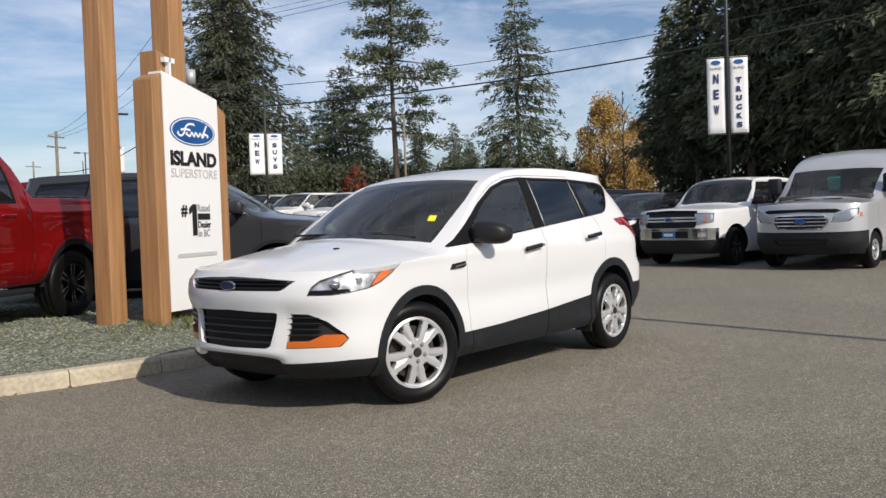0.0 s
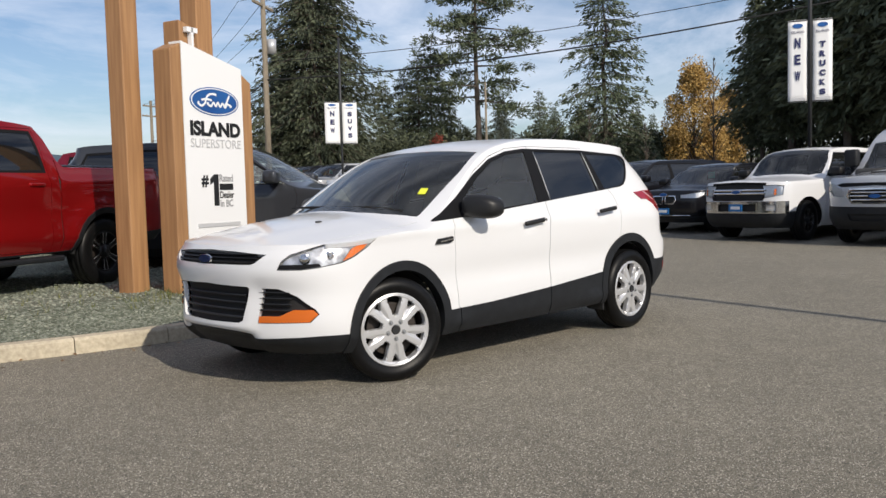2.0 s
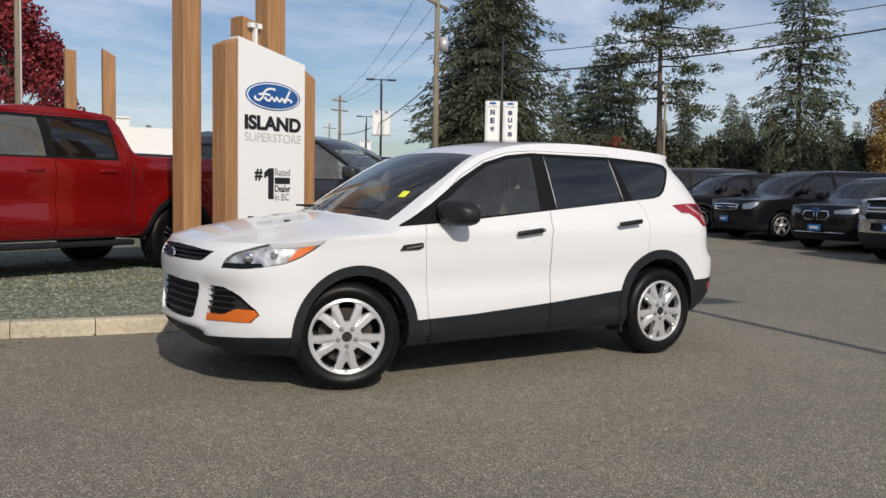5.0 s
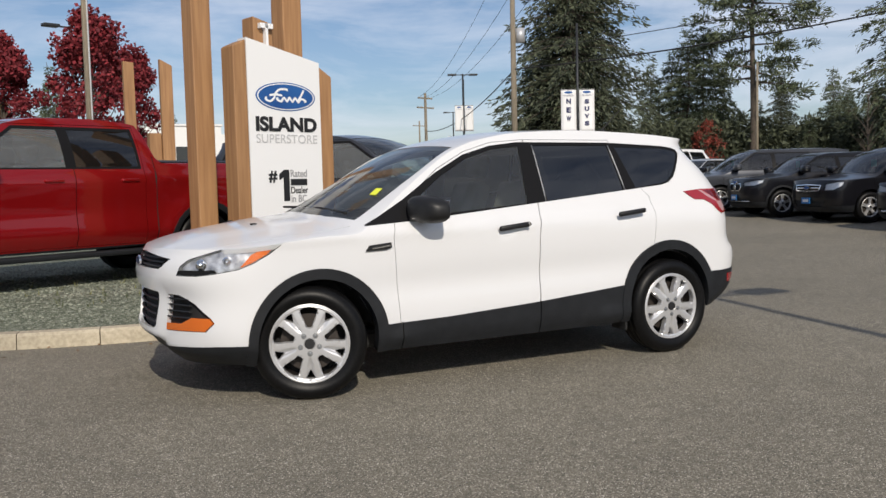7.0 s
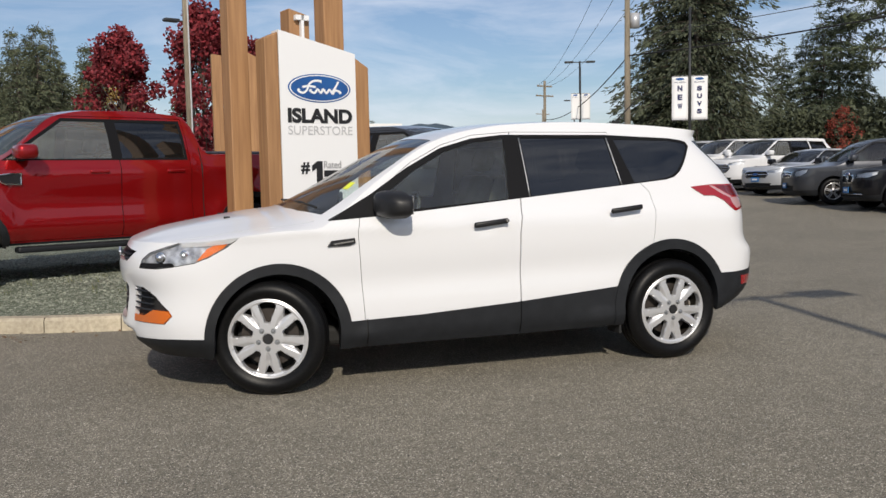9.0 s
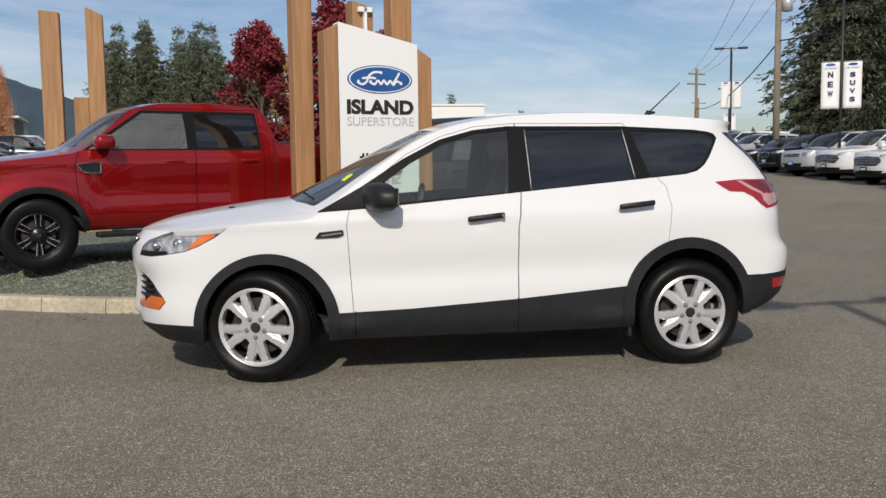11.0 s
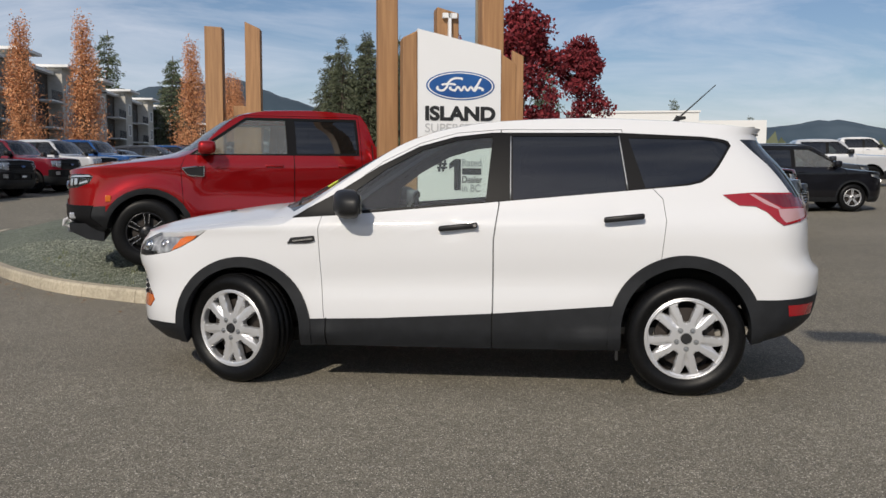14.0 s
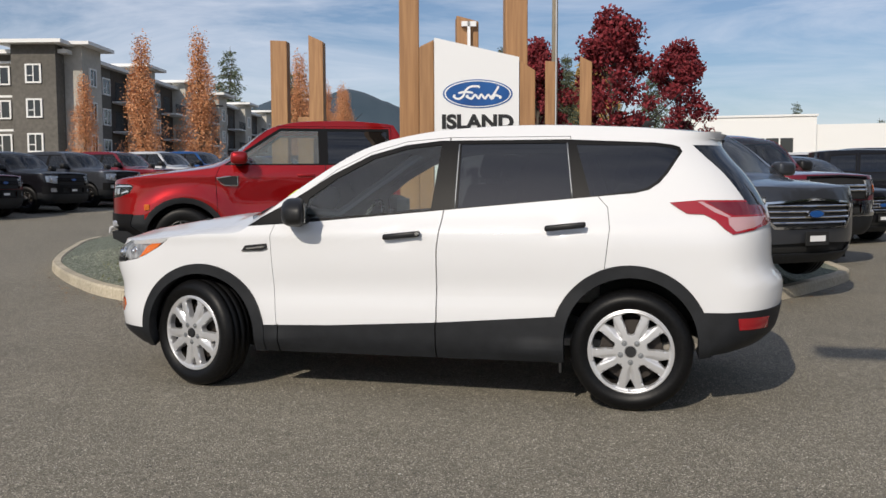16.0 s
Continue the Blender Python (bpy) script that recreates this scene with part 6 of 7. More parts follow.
logo(sign, 0.44, 2.19, 0.355, 0.145, 0.0)
words("ISLAND", 0.15, 0.075, 1.835, 0.73, M["ink"], sign, bold=0.007, name="sign_lettering")
words("SUPERSTORE", 0.088, 0.075, 1.72, 0.73, M["pale_ink"], sign, name="sign_lettering")
words("#", 0.12, 0.20, 1.32, 0.10, M["ink"], sign, bold=0.004, name="sign_lettering")
b = bmesh.new()
prism(b, [(0.375, 1.13), (0.445, 1.13), (0.445, 1.45), (0.385, 1.45), (0.325, 1.405), (0.325, 1.345), (0.375, 1.375)], -0.005, 0.0)
part("sign_lettering", b, M["ink"], sign)
words("Rated", 0.075, 0.46, 1.375, 0.20, M["mid_ink"], sign, bold=0.0008, name="sign_lettering")
part("brand_bar", boxed(0.46, 0.66, -0.006, 0.0, 1.29, 1.355), M["ink"], sign)
words("Dealer", 0.07, 0.46, 1.205, 0.21, M["ink"], sign, bold=0.0008, name="sign_lettering")
words("in BC", 0.075, 0.46, 1.115, 0.19, M["mid_ink"], sign, bold=0.0008, name="sign_lettering")
part("address_bar", boxed(0.13, 0.75, -0.006, 0.0, 0.915, 0.955), M["pale_ink"], sign)


def gate_posts(m, h, w1=0.30, w2=0.26, d=0.12):
    """The second pair of timbers with a short one between."""
    e = tagged(empty("timber_gate", m), "pair of tall cedar timber posts with a short one", "post", group="timber posts")
    part("timber_post", beam(bmesh.new(), -0.15, -0.15 + w1, -d, d, 0, h, h - 0.02), M["timber"], e)
    part("timber_post", beam(bmesh.new(), 0.54, 0.54 + w2, -d, d, 0, h + 0.08, h - 0.04), M["timber"], e)
    part("timber_post", beam(bmesh.new(), 0.30, 0.53, 0.0, 0.2, 0, h - 1.35, h - 1.35), M["timber"], e)
    return e


gate_posts(pose(-3.9, 8.8, 0, 0, 0, 10), 3.85)
gate_posts(pose(0.575, 11.96, 0, 0, 0, 8), 3.75, 0.20, 0.24, 0.055)


# ---- trees ----
def mesh_obj(name, verts, faces, material, parent=None):
    me = bpy.data.meshes.new(name)
    me.from_pydata([tuple(v) for v in verts], [], faces)
    me.materials.append(material)
    ob = new(name, me)
    ob.parent = parent
    return ob


def blades(rs, pts, dirs, size, droop, n):
    """n pointed blades at each point, spread about its direction."""
    V, F = [], []
    for p, d in zip(pts, dirs):
        for _ in range(n):
            a = d + rs.normal(0, 0.42, 3) + np.array([0, 0, -droop])
            a = a / (np.linalg.norm(a) + 1e-6)
            s = np.cross(a, rs.normal(0, 1, 3))
            s = s / (np.linalg.norm(s) + 1e-6)
            L = size * rs.uniform(0.6, 1.4)
            w = L * rs.uniform(0.09, 0.18)
            q = p + rs.normal(0, size * 0.35, 3)
            k = len(V)
            V += [q - s * w * 0.3, q + a * L * 0.5 - s * w, q + a * L, q + a * L * 0.45 + s * w]
            F.append((k, k + 1, k + 2, k + 3))
    return V, F


def conifer(seed, h, r, bare=0.12, thin=1.0, material="needles", tiers=34, lean=0.35, size=0.36):
    """A tapered trunk, tiers of drooping limbs, and fine needle sprays along them."""
    rs = np.random.RandomState(seed)
    e = empty("conifer_tree")
    bm = bmesh.new()
    tube(bm, [(rs.normal(0, 0.03) * i, rs.normal(0, 0.03) * i, h * i / 8) for i in range(9)], [max(0.02, h * 0.014 * (1 - i / 8.3)) for i in range(9)], 8)
    part("trunk", bm, M["bark"], e, smooth=True)
    P, D = [], []
    lim = bmesh.new()
    for i in range(tiers):
        t0 = bare + (1 - bare) * (i + rs.uniform(-0.2, 0.2)) / tiers
        tier = rs.uniform(0.72, 1.12)
        n = 7 if t0 < 0.85 else 5
        for q in range(n):
            t = min(0.99, max(bare, t0 + rs.normal(0, 0.006)))
            z = h * t
            ln = r * tier * min(1.0, 0.42 + 3.0 * (t - bare)) * (1 - t) ** 0.78 * rs.uniform(0.5, 1.2) + 0.12
            az = i * 2.399 + q * math.tau / n + rs.uniform(-0.45, 0.45)
            c, s = math.cos(az), math.sin(az)
            up = lean * (t - 0.40)
            tip = np.array([c * ln, s * ln, z + up * ln - 0.26 * ln])
            if ln > 0.7:
                tube(lim, [(0, 0, z), (c * ln * 0.5, s * ln * 0.5, z + up * ln * 0.5 - 0.07 * ln), tuple(tip)], [0.045, 0.025, 0.008], 3, False)
            k = max(3, int(ln * 5.2 * thin))
            for j in range(k):
                f = 0.12 + 0.88 * (j + rs.uniform(0, 1)) / k
                side = rs.normal(0, 0.16 * ln * (1.1 - f) + 0.07)
                P.append(np.array([c * ln * f - s * side, s * ln * f + c * side, z + up * ln * f - 0.26 * ln * f * f - abs(side) * 0.3 - rs.uniform(0, 0.12)]))
                D.append(np.array([c - s * side, s + c * side, up - 0.45]))
    V, F = blades(rs, P, D, size, 0.25, 6)
    part("branchwork", lim, M["bark"], e)["kind"] = "stuff"
    mesh_obj("crown", V, F, M[material], e)
    return e


def broadleaf(seed, h, rx, z0, material, leaves=5200, narrow=1.0, gaps=0.35, size=0.28):
    """Trunk, forked limbs, and a crown of many small leaves gathered in clumps with gaps."""
    rs = np.random.RandomState(seed)
    e = empty("broadleaf_tree")
    bm = bmesh.new()
    tube(bm, [(0, 0, 0), (0.05, 0.02, h * 0.3), (0.0, 0.08, h * 0.62), (0.04, 0.0, h * 0.92)], [h * k_ * (0.5 if leaves < 100 else 1.0) for k_ in (0.016, 0.012, 0.007, 0.002)], 8)
    part("trunk", bm, M["bark"], e, smooth=True)
    lim = bmesh.new()
    C = []
    slim = narrow > 1
    for i in range(120 if slim else 60 if leaves > 12000 else 34):
        t = rs.uniform(0, 1) ** (1.25 if slim else 1.0)
        z = z0 + (h - z0) * t
        if slim:
            rad = rx * min(1.0, 0.55 + 3 * t) * (1 - t) ** 0.9 * rs.uniform(0.1, 1.0)
        else:
            rad = rx * (math.sin(math.pi * min(1, 0.16 + 0.84 * t)) ** 0.7) * rs.uniform(0.35, 1.05)
        az = i * 2.399
        c = np.array([math.cos(az) * rad, math.sin(az) * rad, z])
        C.append((c, rs.uniform(0.5, 1.0) * rx * (0.46 if slim else 0.42)))
        zb_ = max(z0 * 0.6, z - rad * 1.1 - 0.4)
        tube(lim, [(0, 0, zb_), tuple((c + np.array([0, 0, zb_])) / 2 + np.array([0, 0, 0.1])), tuple(c)], [0.05, 0.03, 0.008], 4, False)
    part("branchwork", lim, M["bark"], e)["kind"] = "stuff"
    V, F = [], []
    for i in range(leaves):
        c, rr = C[rs.randint(len(C))]
        d = rs.normal(0, 1, 3)
        d /= np.linalg.norm(d)
        p = c + d * rr * rs.uniform(0.2, 1.0) ** 0.5 * np.array([1, 1, 0.9 if narrow == 1 else 1.8])
        a = rs.normal(0, 1, 3)
        a /= np.linalg.norm(a)
        b = np.cross(a, rs.normal(0, 1, 3))
        b /= np.linalg.norm(b) + 1e-6
        s = size * rs.uniform(0.5, 1.25)
        k = len(V)
        V += [p, p + a * s * 0.5 + b * s * 0.35, p + a * s, p + a * s * 0.5 - b * s * 0.35]
        F.append((k, k + 1, k + 2, k + 3))
    mesh_obj("crown", V, F, M[material], e)
    return e


def pine(seed, h, r):
    """A tall open pine: a bare trunk and uneven limbs that carry separate pads of needles."""
    rs = np.random.RandomState(seed)
    e = empty("conifer_tree")
    bm = bmesh.new()
    tube(bm, [(0.05 * math.sin(i), 0.05 * math.cos(2 * i), h * i / 10) for i in range(11)], [max(0.03, h * 0.0135 * (1 - i / 10.5)) for i in range(11)], 9)
    part("trunk", bm, M["bark"], e, smooth=True)
    lim = bmesh.new()
    P, D = [], []
    for i in range(54):
        t = 0.30 + 0.69 * (i + rs.uniform(-0.4, 0.4)) / 54
        if t < 0.46 and rs.uniform() < 0.55:
            continue
        z = h * t
        ln = r * (1.0 - 0.80 * max(0.0, (t - 0.45) / 0.55) ** 1.5) * rs.uniform(0.30, 1.15)
        az = i * 2.399 + rs.uniform(-0.5, 0.5)
        c, s = math.cos(az), math.sin(az)
        rise = rs.uniform(-0.30, 0.12) + 0.35 * (t - 0.5)
        tip = np.array([c * ln, s * ln, z + rise * ln])
        tube(lim, [(0, 0, z), (c * ln * 0.5, s * ln * 0.5, z + rise * ln * 0.3), tuple(tip)], [0.07, 0.045, 0.012], 4, False)
        for q in range(max(1, int(ln * 1.9))):
            f = 0.35 + 0.65 * rs.uniform()
            pad = np.array([c * ln * f, s * ln * f, z + rise * ln * f]) + rs.normal(0, 0.32, 3) * np.array([1, 1, 0.35])
            for _ in range(16):
                o = rs.normal(0, 0.31, 3) * np.array([1, 1, 0.36])
                P.append(pad + o)
                D.append(np.array([c, s, 0.1]) * 0.5 + o)
    V, F = blades(rs, P, D, 0.27, 0.05, 6)
    part("branchwork", lim, M["bark"], e)["kind"] = "stuff"
    mesh_obj("crown", V, F, M["needles"], e)
    return e


FIRS = [conifer(11, 15.5, 5.6, 0.03, 1.5, "needles_deep", 44, 0.35, 0.27), conifer(12, 11.0, 3.1, 0.04, 1.2, "needles", 26, 0.35, 0.28), conifer(13, 15.5, 5.4, 0.05, 1.35, "needles", 25, 0.5, 0.30),
        pine(14, 17.0, 3.5), conifer(15, 18.5, 5.2, 0.18, 1.0, "needles_dark", 34, 0.2, 0.5), conifer(16, 13.4, 3.8, 0.05, 1.1, "needles_dark", 30, 0.35, 0.30)]
FH = [15.5, 11.0, 15.5, 17.0, 18.5, 13.4]
FIR_LABEL = ["dense dark green fir on the lot's edge", "narrow green spire of a young fir", "tall green fir with drooping limbs", "tall thin pine with a bare lower trunk", "very dark tall forest cedar", "slim green fir in a far group"]
used = set()


def plant(src, label, x, y, s, turn, group, category="tree"):
    z = min(lot(x, y), 2.0) - 0.1
    m = pose(x, y, z, 0, 0, turn) @ Matrix.Diagonal((s, s, s, 1))
    if src not in used:
        used.add(src)
        src.matrix_basis = m
        return tagged(src, label, category, group)
    c = copy_thing(src, pose(x, y, z, 0, 0, turn))
    c.scale = (s, s, s)
    return tagged(c, label, category, group)


for k, x, y, h in ((1, 44, 53.5, 8.0), (1, 50.5, 44.5, 7.5), (2, 47.2, 50.5, 12.0), (1, 51.5, 40.5, 6.0), (1, 56.5, 38.5, 7.5), (1, 58, 34, 6.0), (1, 64, 46.5, 7.5), (1, 68, 52, 8.5), (1, 77, 50, 9.0), (1, 70, 36, 7.0), (5, -12.6, 70.5, 11.0), (5, -16.4, 72.5, 12.5), (5, -8.0, 71.0, 11.5),
                   (2, 47.0, 48.5, 13.5), (0, 53.0, 44.5, 9.5), (0, 58.0, 40.0, 8.5), (0, 62.5, 37.0, 8.0), (0, 33.2, 44.2, 22.0), (0, 35.0, 46.6, 19.5), (0, 31.6, 46.0, 12.5), (1, 46.2, 52.0, 11.2), (2, 49.4, 49.2, 15.0), (1, 52.6, 50.5, 10.5), (3, 48.5, 43.1, 23.5), (1, 71.4, 55.0, 12.1), (1, 66, 49, 9.5), (2, 54.3, 34.7, 19.6), (1, 60, 44, 8.5), (1, 62, 40, 7.0), (1, 73, 42, 8.5),
                   (4, 50.3, 20.1, 14.5), (4, 47.0, 16.8, 18), (4, 43.2, 12.2, 19), (4, 42.0, 8.8, 20), (4, 40.0, 5.4, 19), (4, 37.5, 2.0, 19), (4, 38.5, -2.5, 20), (4, 46.0, 11.0, 20), (4, 47.0, 5.0, 20), (4, 52.0, 15.0, 19), (4, 50.0, 8.0, 20), (4, 45, 0.0, 20), (2, 55.5, 21.5, 13.5), (4, 41, -8, 19), (4, 36, -9, 18),
                   (5, -15.6, 67.1, 13.4), (5, -13.4, 67.6, 13.2), (5, -11.8, 72.9, 14.1), (5, -9.4, 68.2, 13.8), (5, -6.8, 78.6, 13.8), (5, -9.1, 78.3, 12.6), (5, -14.4, 71, 13.6), (5, -17.2, 69, 12.2), (5, -10.6, 66, 11.6),
                    (1, -59.2, 130.9, 20.6), (1, -68.0, 126.6, 24.3), (1, -64.8, 144.6, 22.7), (1, 22.2, 142.6, 14.4), (5, -9.1, 73.3, 14.4), (0, -14.2, 70.6, 14.2), (0, -10.4, 71.4, 13.4), (0, -17.4, 73.0, 12.6), (5, -5.6, 68.3, 12.3), (1, 1.5, 69.2, 11.6), (1, 36, 150, 12)):
    plant(FIRS[k], FIR_LABEL[k], x, y, (h - min(lot(x, y), 2.0)) / FH[k], (x * 37 + y * 91) % 360, "conifers round the lot")

maple = broadleaf(21, 9.2, 1.95, 1.6, "red_leaves", 14000, 1.0, size=0.22)
for x, y, s in ((0.9, 25.1, 0.73), (-1.76, 25.6, 0.64), (3.3, 34.5, 0.72)):
    plant(maple, "dark red leaved maple behind the timber posts", x, y, s, x * 50 % 360, "red maples")
poplar = broadleaf(22, 11.4, 2.4, 1.0, "orange_leaves", 15000, 3.0, size=0.16)
for x, y, s in ((-30.1, 44.3, 0.74), (-28.1, 47.9, 0.79), (-31.8, 40.7, 0.52), (-22.5, 51.9, 0.70), (-36.7, 96.9, 0.95), (-24.6, 62.0, 0.62), (-22.6, 61.0, 0.58), (-35.0, 52.0, 0.5)):
    plant(poplar, "narrow columnar tree with thin pale orange leaves", x, y, s, x * 70 % 360, "orange columnar trees")
gold = broadleaf(23, 8.7, 2.9, 0.8, "yellow_leaves", 20000, 1.0, size=0.19)
plant(gold, "golden yellow autumn tree at the wood's edge", 61.6, 31.1, 1.0, 20, "golden trees")
plant(gold, "golden yellow autumn tree at the wood's edge", 65.5, 30.0, 0.8, 120, "golden trees")
plant(gold, "golden yellow autumn tree behind red maples", -4.5, 79.0, 1.25, 70, "golden trees")
shrub = broadleaf(24, 5.4, 1.9, 0.4, "scarlet_leaves", 2600, 1.0, size=0.24)
plant(shrub, "small red leaved bush under the firs", 46.1, 45.4, 0.66, 0, "red bushes")
bare = broadleaf(25, 11.9, 2.2, 2.0, "needles_dark", 60, 1.0)
plant(bare, "bare leafless tree with thin twigs", 55.4, 23.3, 1.0, 0, "bare trees")
plant(bare, "bare leafless tree with thin twigs", 58, 27.5, 0.8, 100, "bare trees")
plant(bare, "low bare brown bush behind the parked row", 33.1, 21.2, 0.38, 40, "bare trees")
plant(bare, "low bare brown bush behind the parked row", 35.8, 19.6, 0.32, 160, "bare trees")
plant(bare, "bare leafless tree with thin twigs", 34, 52.0, 0.55, 200, "bare trees")


def far_woods():
    """A low belt of woods all round, far off."""
    rs = np.random.RandomState(5)
    V, F = [], []
    for i in range(15000):
        a = rs.uniform(0, math.tau)
        R = rs.uniform(190, 270)
        top_ = 4.5 + 3.0 * noise.noise((math.cos(a) * 9, math.sin(a) * 9, 1.7)) + rs.uniform(-1, 2.2)
        z = rs.uniform(0, 1) ** 0.8 * max(2.0, top_)
        p = np.array([R * math.cos(a), R * math.sin(a), z])
        s = rs.uniform(1.0, 2.6)
        t = np.array([-math.sin(a), math.cos(a), 0])
        k = len(V)
        V += [p - t * s, p + t * s + rs.normal(0, 0.4, 3), p + np.array([0, 0, 1.6 * s]) + rs.normal(0, 0.6, 3)]
        F.append((k, k + 1, k + 2))
    return tagged(mesh_obj("far_woods", V, F, M["needles_dark"]), "dark belt of distant woods", "woods", kind="stuff")


far_woods()


def thicket(a, b, depth, height, seed, n, label):
    """Dark growth along the edge of a wood, from a to b."""
    rs = np.random.RandomState(seed)
    V, F = [], []
    a, b = Vector(a), Vector(b)
    d = Vector(((b - a).y, -(b - a).x)).normalized() * depth
    for i in range(n):
        u, v = rs.uniform(0, 1), rs.uniform(0, 1)
        q = a.lerp(b, u) + d * v
        h = height * (1.0 + 0.45 * noise.noise((u * 9, seed, 2.0)) + 0.25 * noise.noise((u * 31, seed, 5.0)))
        p = np.array([q.x, q.y, min(lot(q.x, q.y), 2.0) + rs.uniform(0, 1) ** 1.2 * h])
        k = len(V)
        e, f = rs.normal(0, 0.21, 3), rs.normal(0, 0.21, 3)
        V += [p, p + e, p + (e + f) * 0.6]
        F.append((k, k + 1, k + 2))
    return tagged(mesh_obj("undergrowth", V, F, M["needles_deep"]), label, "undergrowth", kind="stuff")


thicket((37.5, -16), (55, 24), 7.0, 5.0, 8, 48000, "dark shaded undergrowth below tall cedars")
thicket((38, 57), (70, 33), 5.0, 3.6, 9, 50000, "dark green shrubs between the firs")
# woods tinted blue grey: the distance haze is painted into the colour
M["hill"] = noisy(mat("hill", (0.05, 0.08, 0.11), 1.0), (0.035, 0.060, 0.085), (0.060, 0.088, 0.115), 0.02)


def hill(cx, cy, w, h, seed):
    bm = bmesh.new()
    d = Vector((cx, cy)).normalized()
    t = Vector((-d.y, d.x))
    n, m = 70, 10
    g = []
    for i in range(n + 1):
        u = i / n * 2 - 1
        ridge = h * max(0.0, 1 - u * u) ** 0.9 * (1 + 0.16 * noise.noise((u * 4 + seed, seed, 0)) + 0.03 * noise.noise((u * 30, seed, 3)))
        row = []
        for j in range(m + 1):
            s = j / m
            p = Vector((cx, cy)) + t * u * w + d * (s - 0.5) * w * 0.8
            row.append(bm.verts.new((p.x, p.y, ridge * math.sin(math.pi * min(1, s * 1.0)) - 2)))
        g.append(row)
    for i in range(n):
        for j in range(m):
            bm.faces.new((g[i][j], g[i + 1][j], g[i + 1][j + 1], g[i][j + 1]))
    bmesh.ops.recalc_face_normals(bm, faces=bm.faces[:])
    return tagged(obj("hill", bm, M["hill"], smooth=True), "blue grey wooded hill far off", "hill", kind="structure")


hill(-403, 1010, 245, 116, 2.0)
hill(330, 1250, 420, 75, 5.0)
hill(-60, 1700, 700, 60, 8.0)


# ---- poles, lamps, wires ----
def utility_pole(x, y, h, arms, trafo=None, lean=0.0, r=0.17):
    e = tagged(empty("utility_pole", pose(x, y, 0)), "weathered wooden utility pole with a crossarm", "utility pole")
    part("pole", tube(bmesh.new(), [(0, 0, 0), (lean, 0, h)], [r, r * 0.7], 12), M["pole_wood"], e, smooth=True)
    for z, w, a in arms:
        b = boxed(-w / 2, w / 2, -0.06, 0.06, z - 0.06, z + 0.06, m=Matrix.Rotation(radians(a), 4, "Z"))
        part("crossarm", b, M["pole_wood"], e)
        for u in (-0.45, -0.25, 0.25, 0.45):
            c = bmesh.new()
            tube(c, [(0, 0, 0.05), (0, 0, 0.16)], [0.035, 0.045], 8)
            c.transform(Matrix.Rotation(radians(a), 4, "Z") @ Matrix.Translation((u * w, 0, z)))
            part("insulator", c, M["pale_ink"], e)
    if trafo:
        c = bmesh.new()
        tube(c, [(0.36, -0.1, trafo - 0.35), (0.36, -0.1, trafo + 0.35)], [0.24, 0.24], 16)
        part("transformer", c, M["silver_paint"], e, "grey transformer can", True)
    return e


utility_pole(21.5, 32.7, 11.2, [(10.7, 2.6, 35)], 8.7)
utility_pole(34.0, 70.0, 10.0, [(9.5, 1.9, 20), (8.6, 2.2, 20)])
utility_pole(41.0, 35.4, 8.5, [], None, 0.0, 0.095)
utility_pole(36.5, 2.6, 11.0, [(10.3, 2.4, 110)], None)
utility_pole(60.0, 128.0, 12.0, [(11.2, 3.0, 20)])


def wire(a, b, sag, r, label="black sagging overhead power cable"):
    a, b = Vector(a), Vector(b)
    pts = [a.lerp(b, i / 24) - Vector((0, 0, sag * 4 * (i / 24) * (1 - i / 24))) for i in range(25)]
    return tagged(obj("overhead_wire", tube(bmesh.new(), pts, r, 5), M["dark"]), label, "cable", group="overhead wires")


wire((21.5, 32.6, 7.0), (36.4, 2.7, 9.6), 0.8, 0.035)
wire((21.5, 32.5, 7.9), (36.4, 2.7, 10.4), 0.7, 0.018, "thin dark overhead power wire")
for o in (-1.0, 0.0, 1.0):
    wire((21.5 + o, 32.7 - 0.7 * o, 10.9), (34.0 + 0.7 * o, 70.0, 9.6), 0.9, 0.012, "thin dark overhead power wire")
    wire((21.5 + o, 32.7 - 0.7 * o, 10.9), (36.5, 2.6 + o, 16.5), 0.6, 0.010, "thin dark overhead power wire")
wire((21.5, 32.6, 7.0), (34.0, 70.0, 6.4), 0.9, 0.03)
wire((36.4, 2.6, 9.8), (36.0, -1.0, 0.1), 0.0, 0.02, "slanting steel guy wire of a pole")


def street_lamp(x, y, h, heads=2, turn=0.0, label="dark steel lot lamp with two flat heads"):
    e = tagged(empty("street_lamp", pose(x, y, 0, 0, 0, turn)), label, "street lamp")
    part("pole", tube(bmesh.new(), [(0, 0, 0.6), (0, 0, h)], [0.075, 0.06] if heads else [0.05, 0.045], 12), M["dark_pole"], e, smooth=True)
    part("footing", tube(bmesh.new(), [(0, 0, -0.1), (0, 0, 0.65)], [0.28, 0.28], 16), M["concrete"], e, smooth=True)
    for s in (-1, 1)[:heads]:
        part("arm", boxed(min(0, s * 0.5), max(0, s * 0.5), -0.03, 0.03, h - 0.10, h - 0.04), M["dark_pole"], e)
        part("lamp_head", boxed(min(s * 0.45, s * 1.05), max(s * 0.45, s * 1.05), -0.18, 0.18, h - 0.12, h, 0.03), M["dark_pole"], e)
    return e


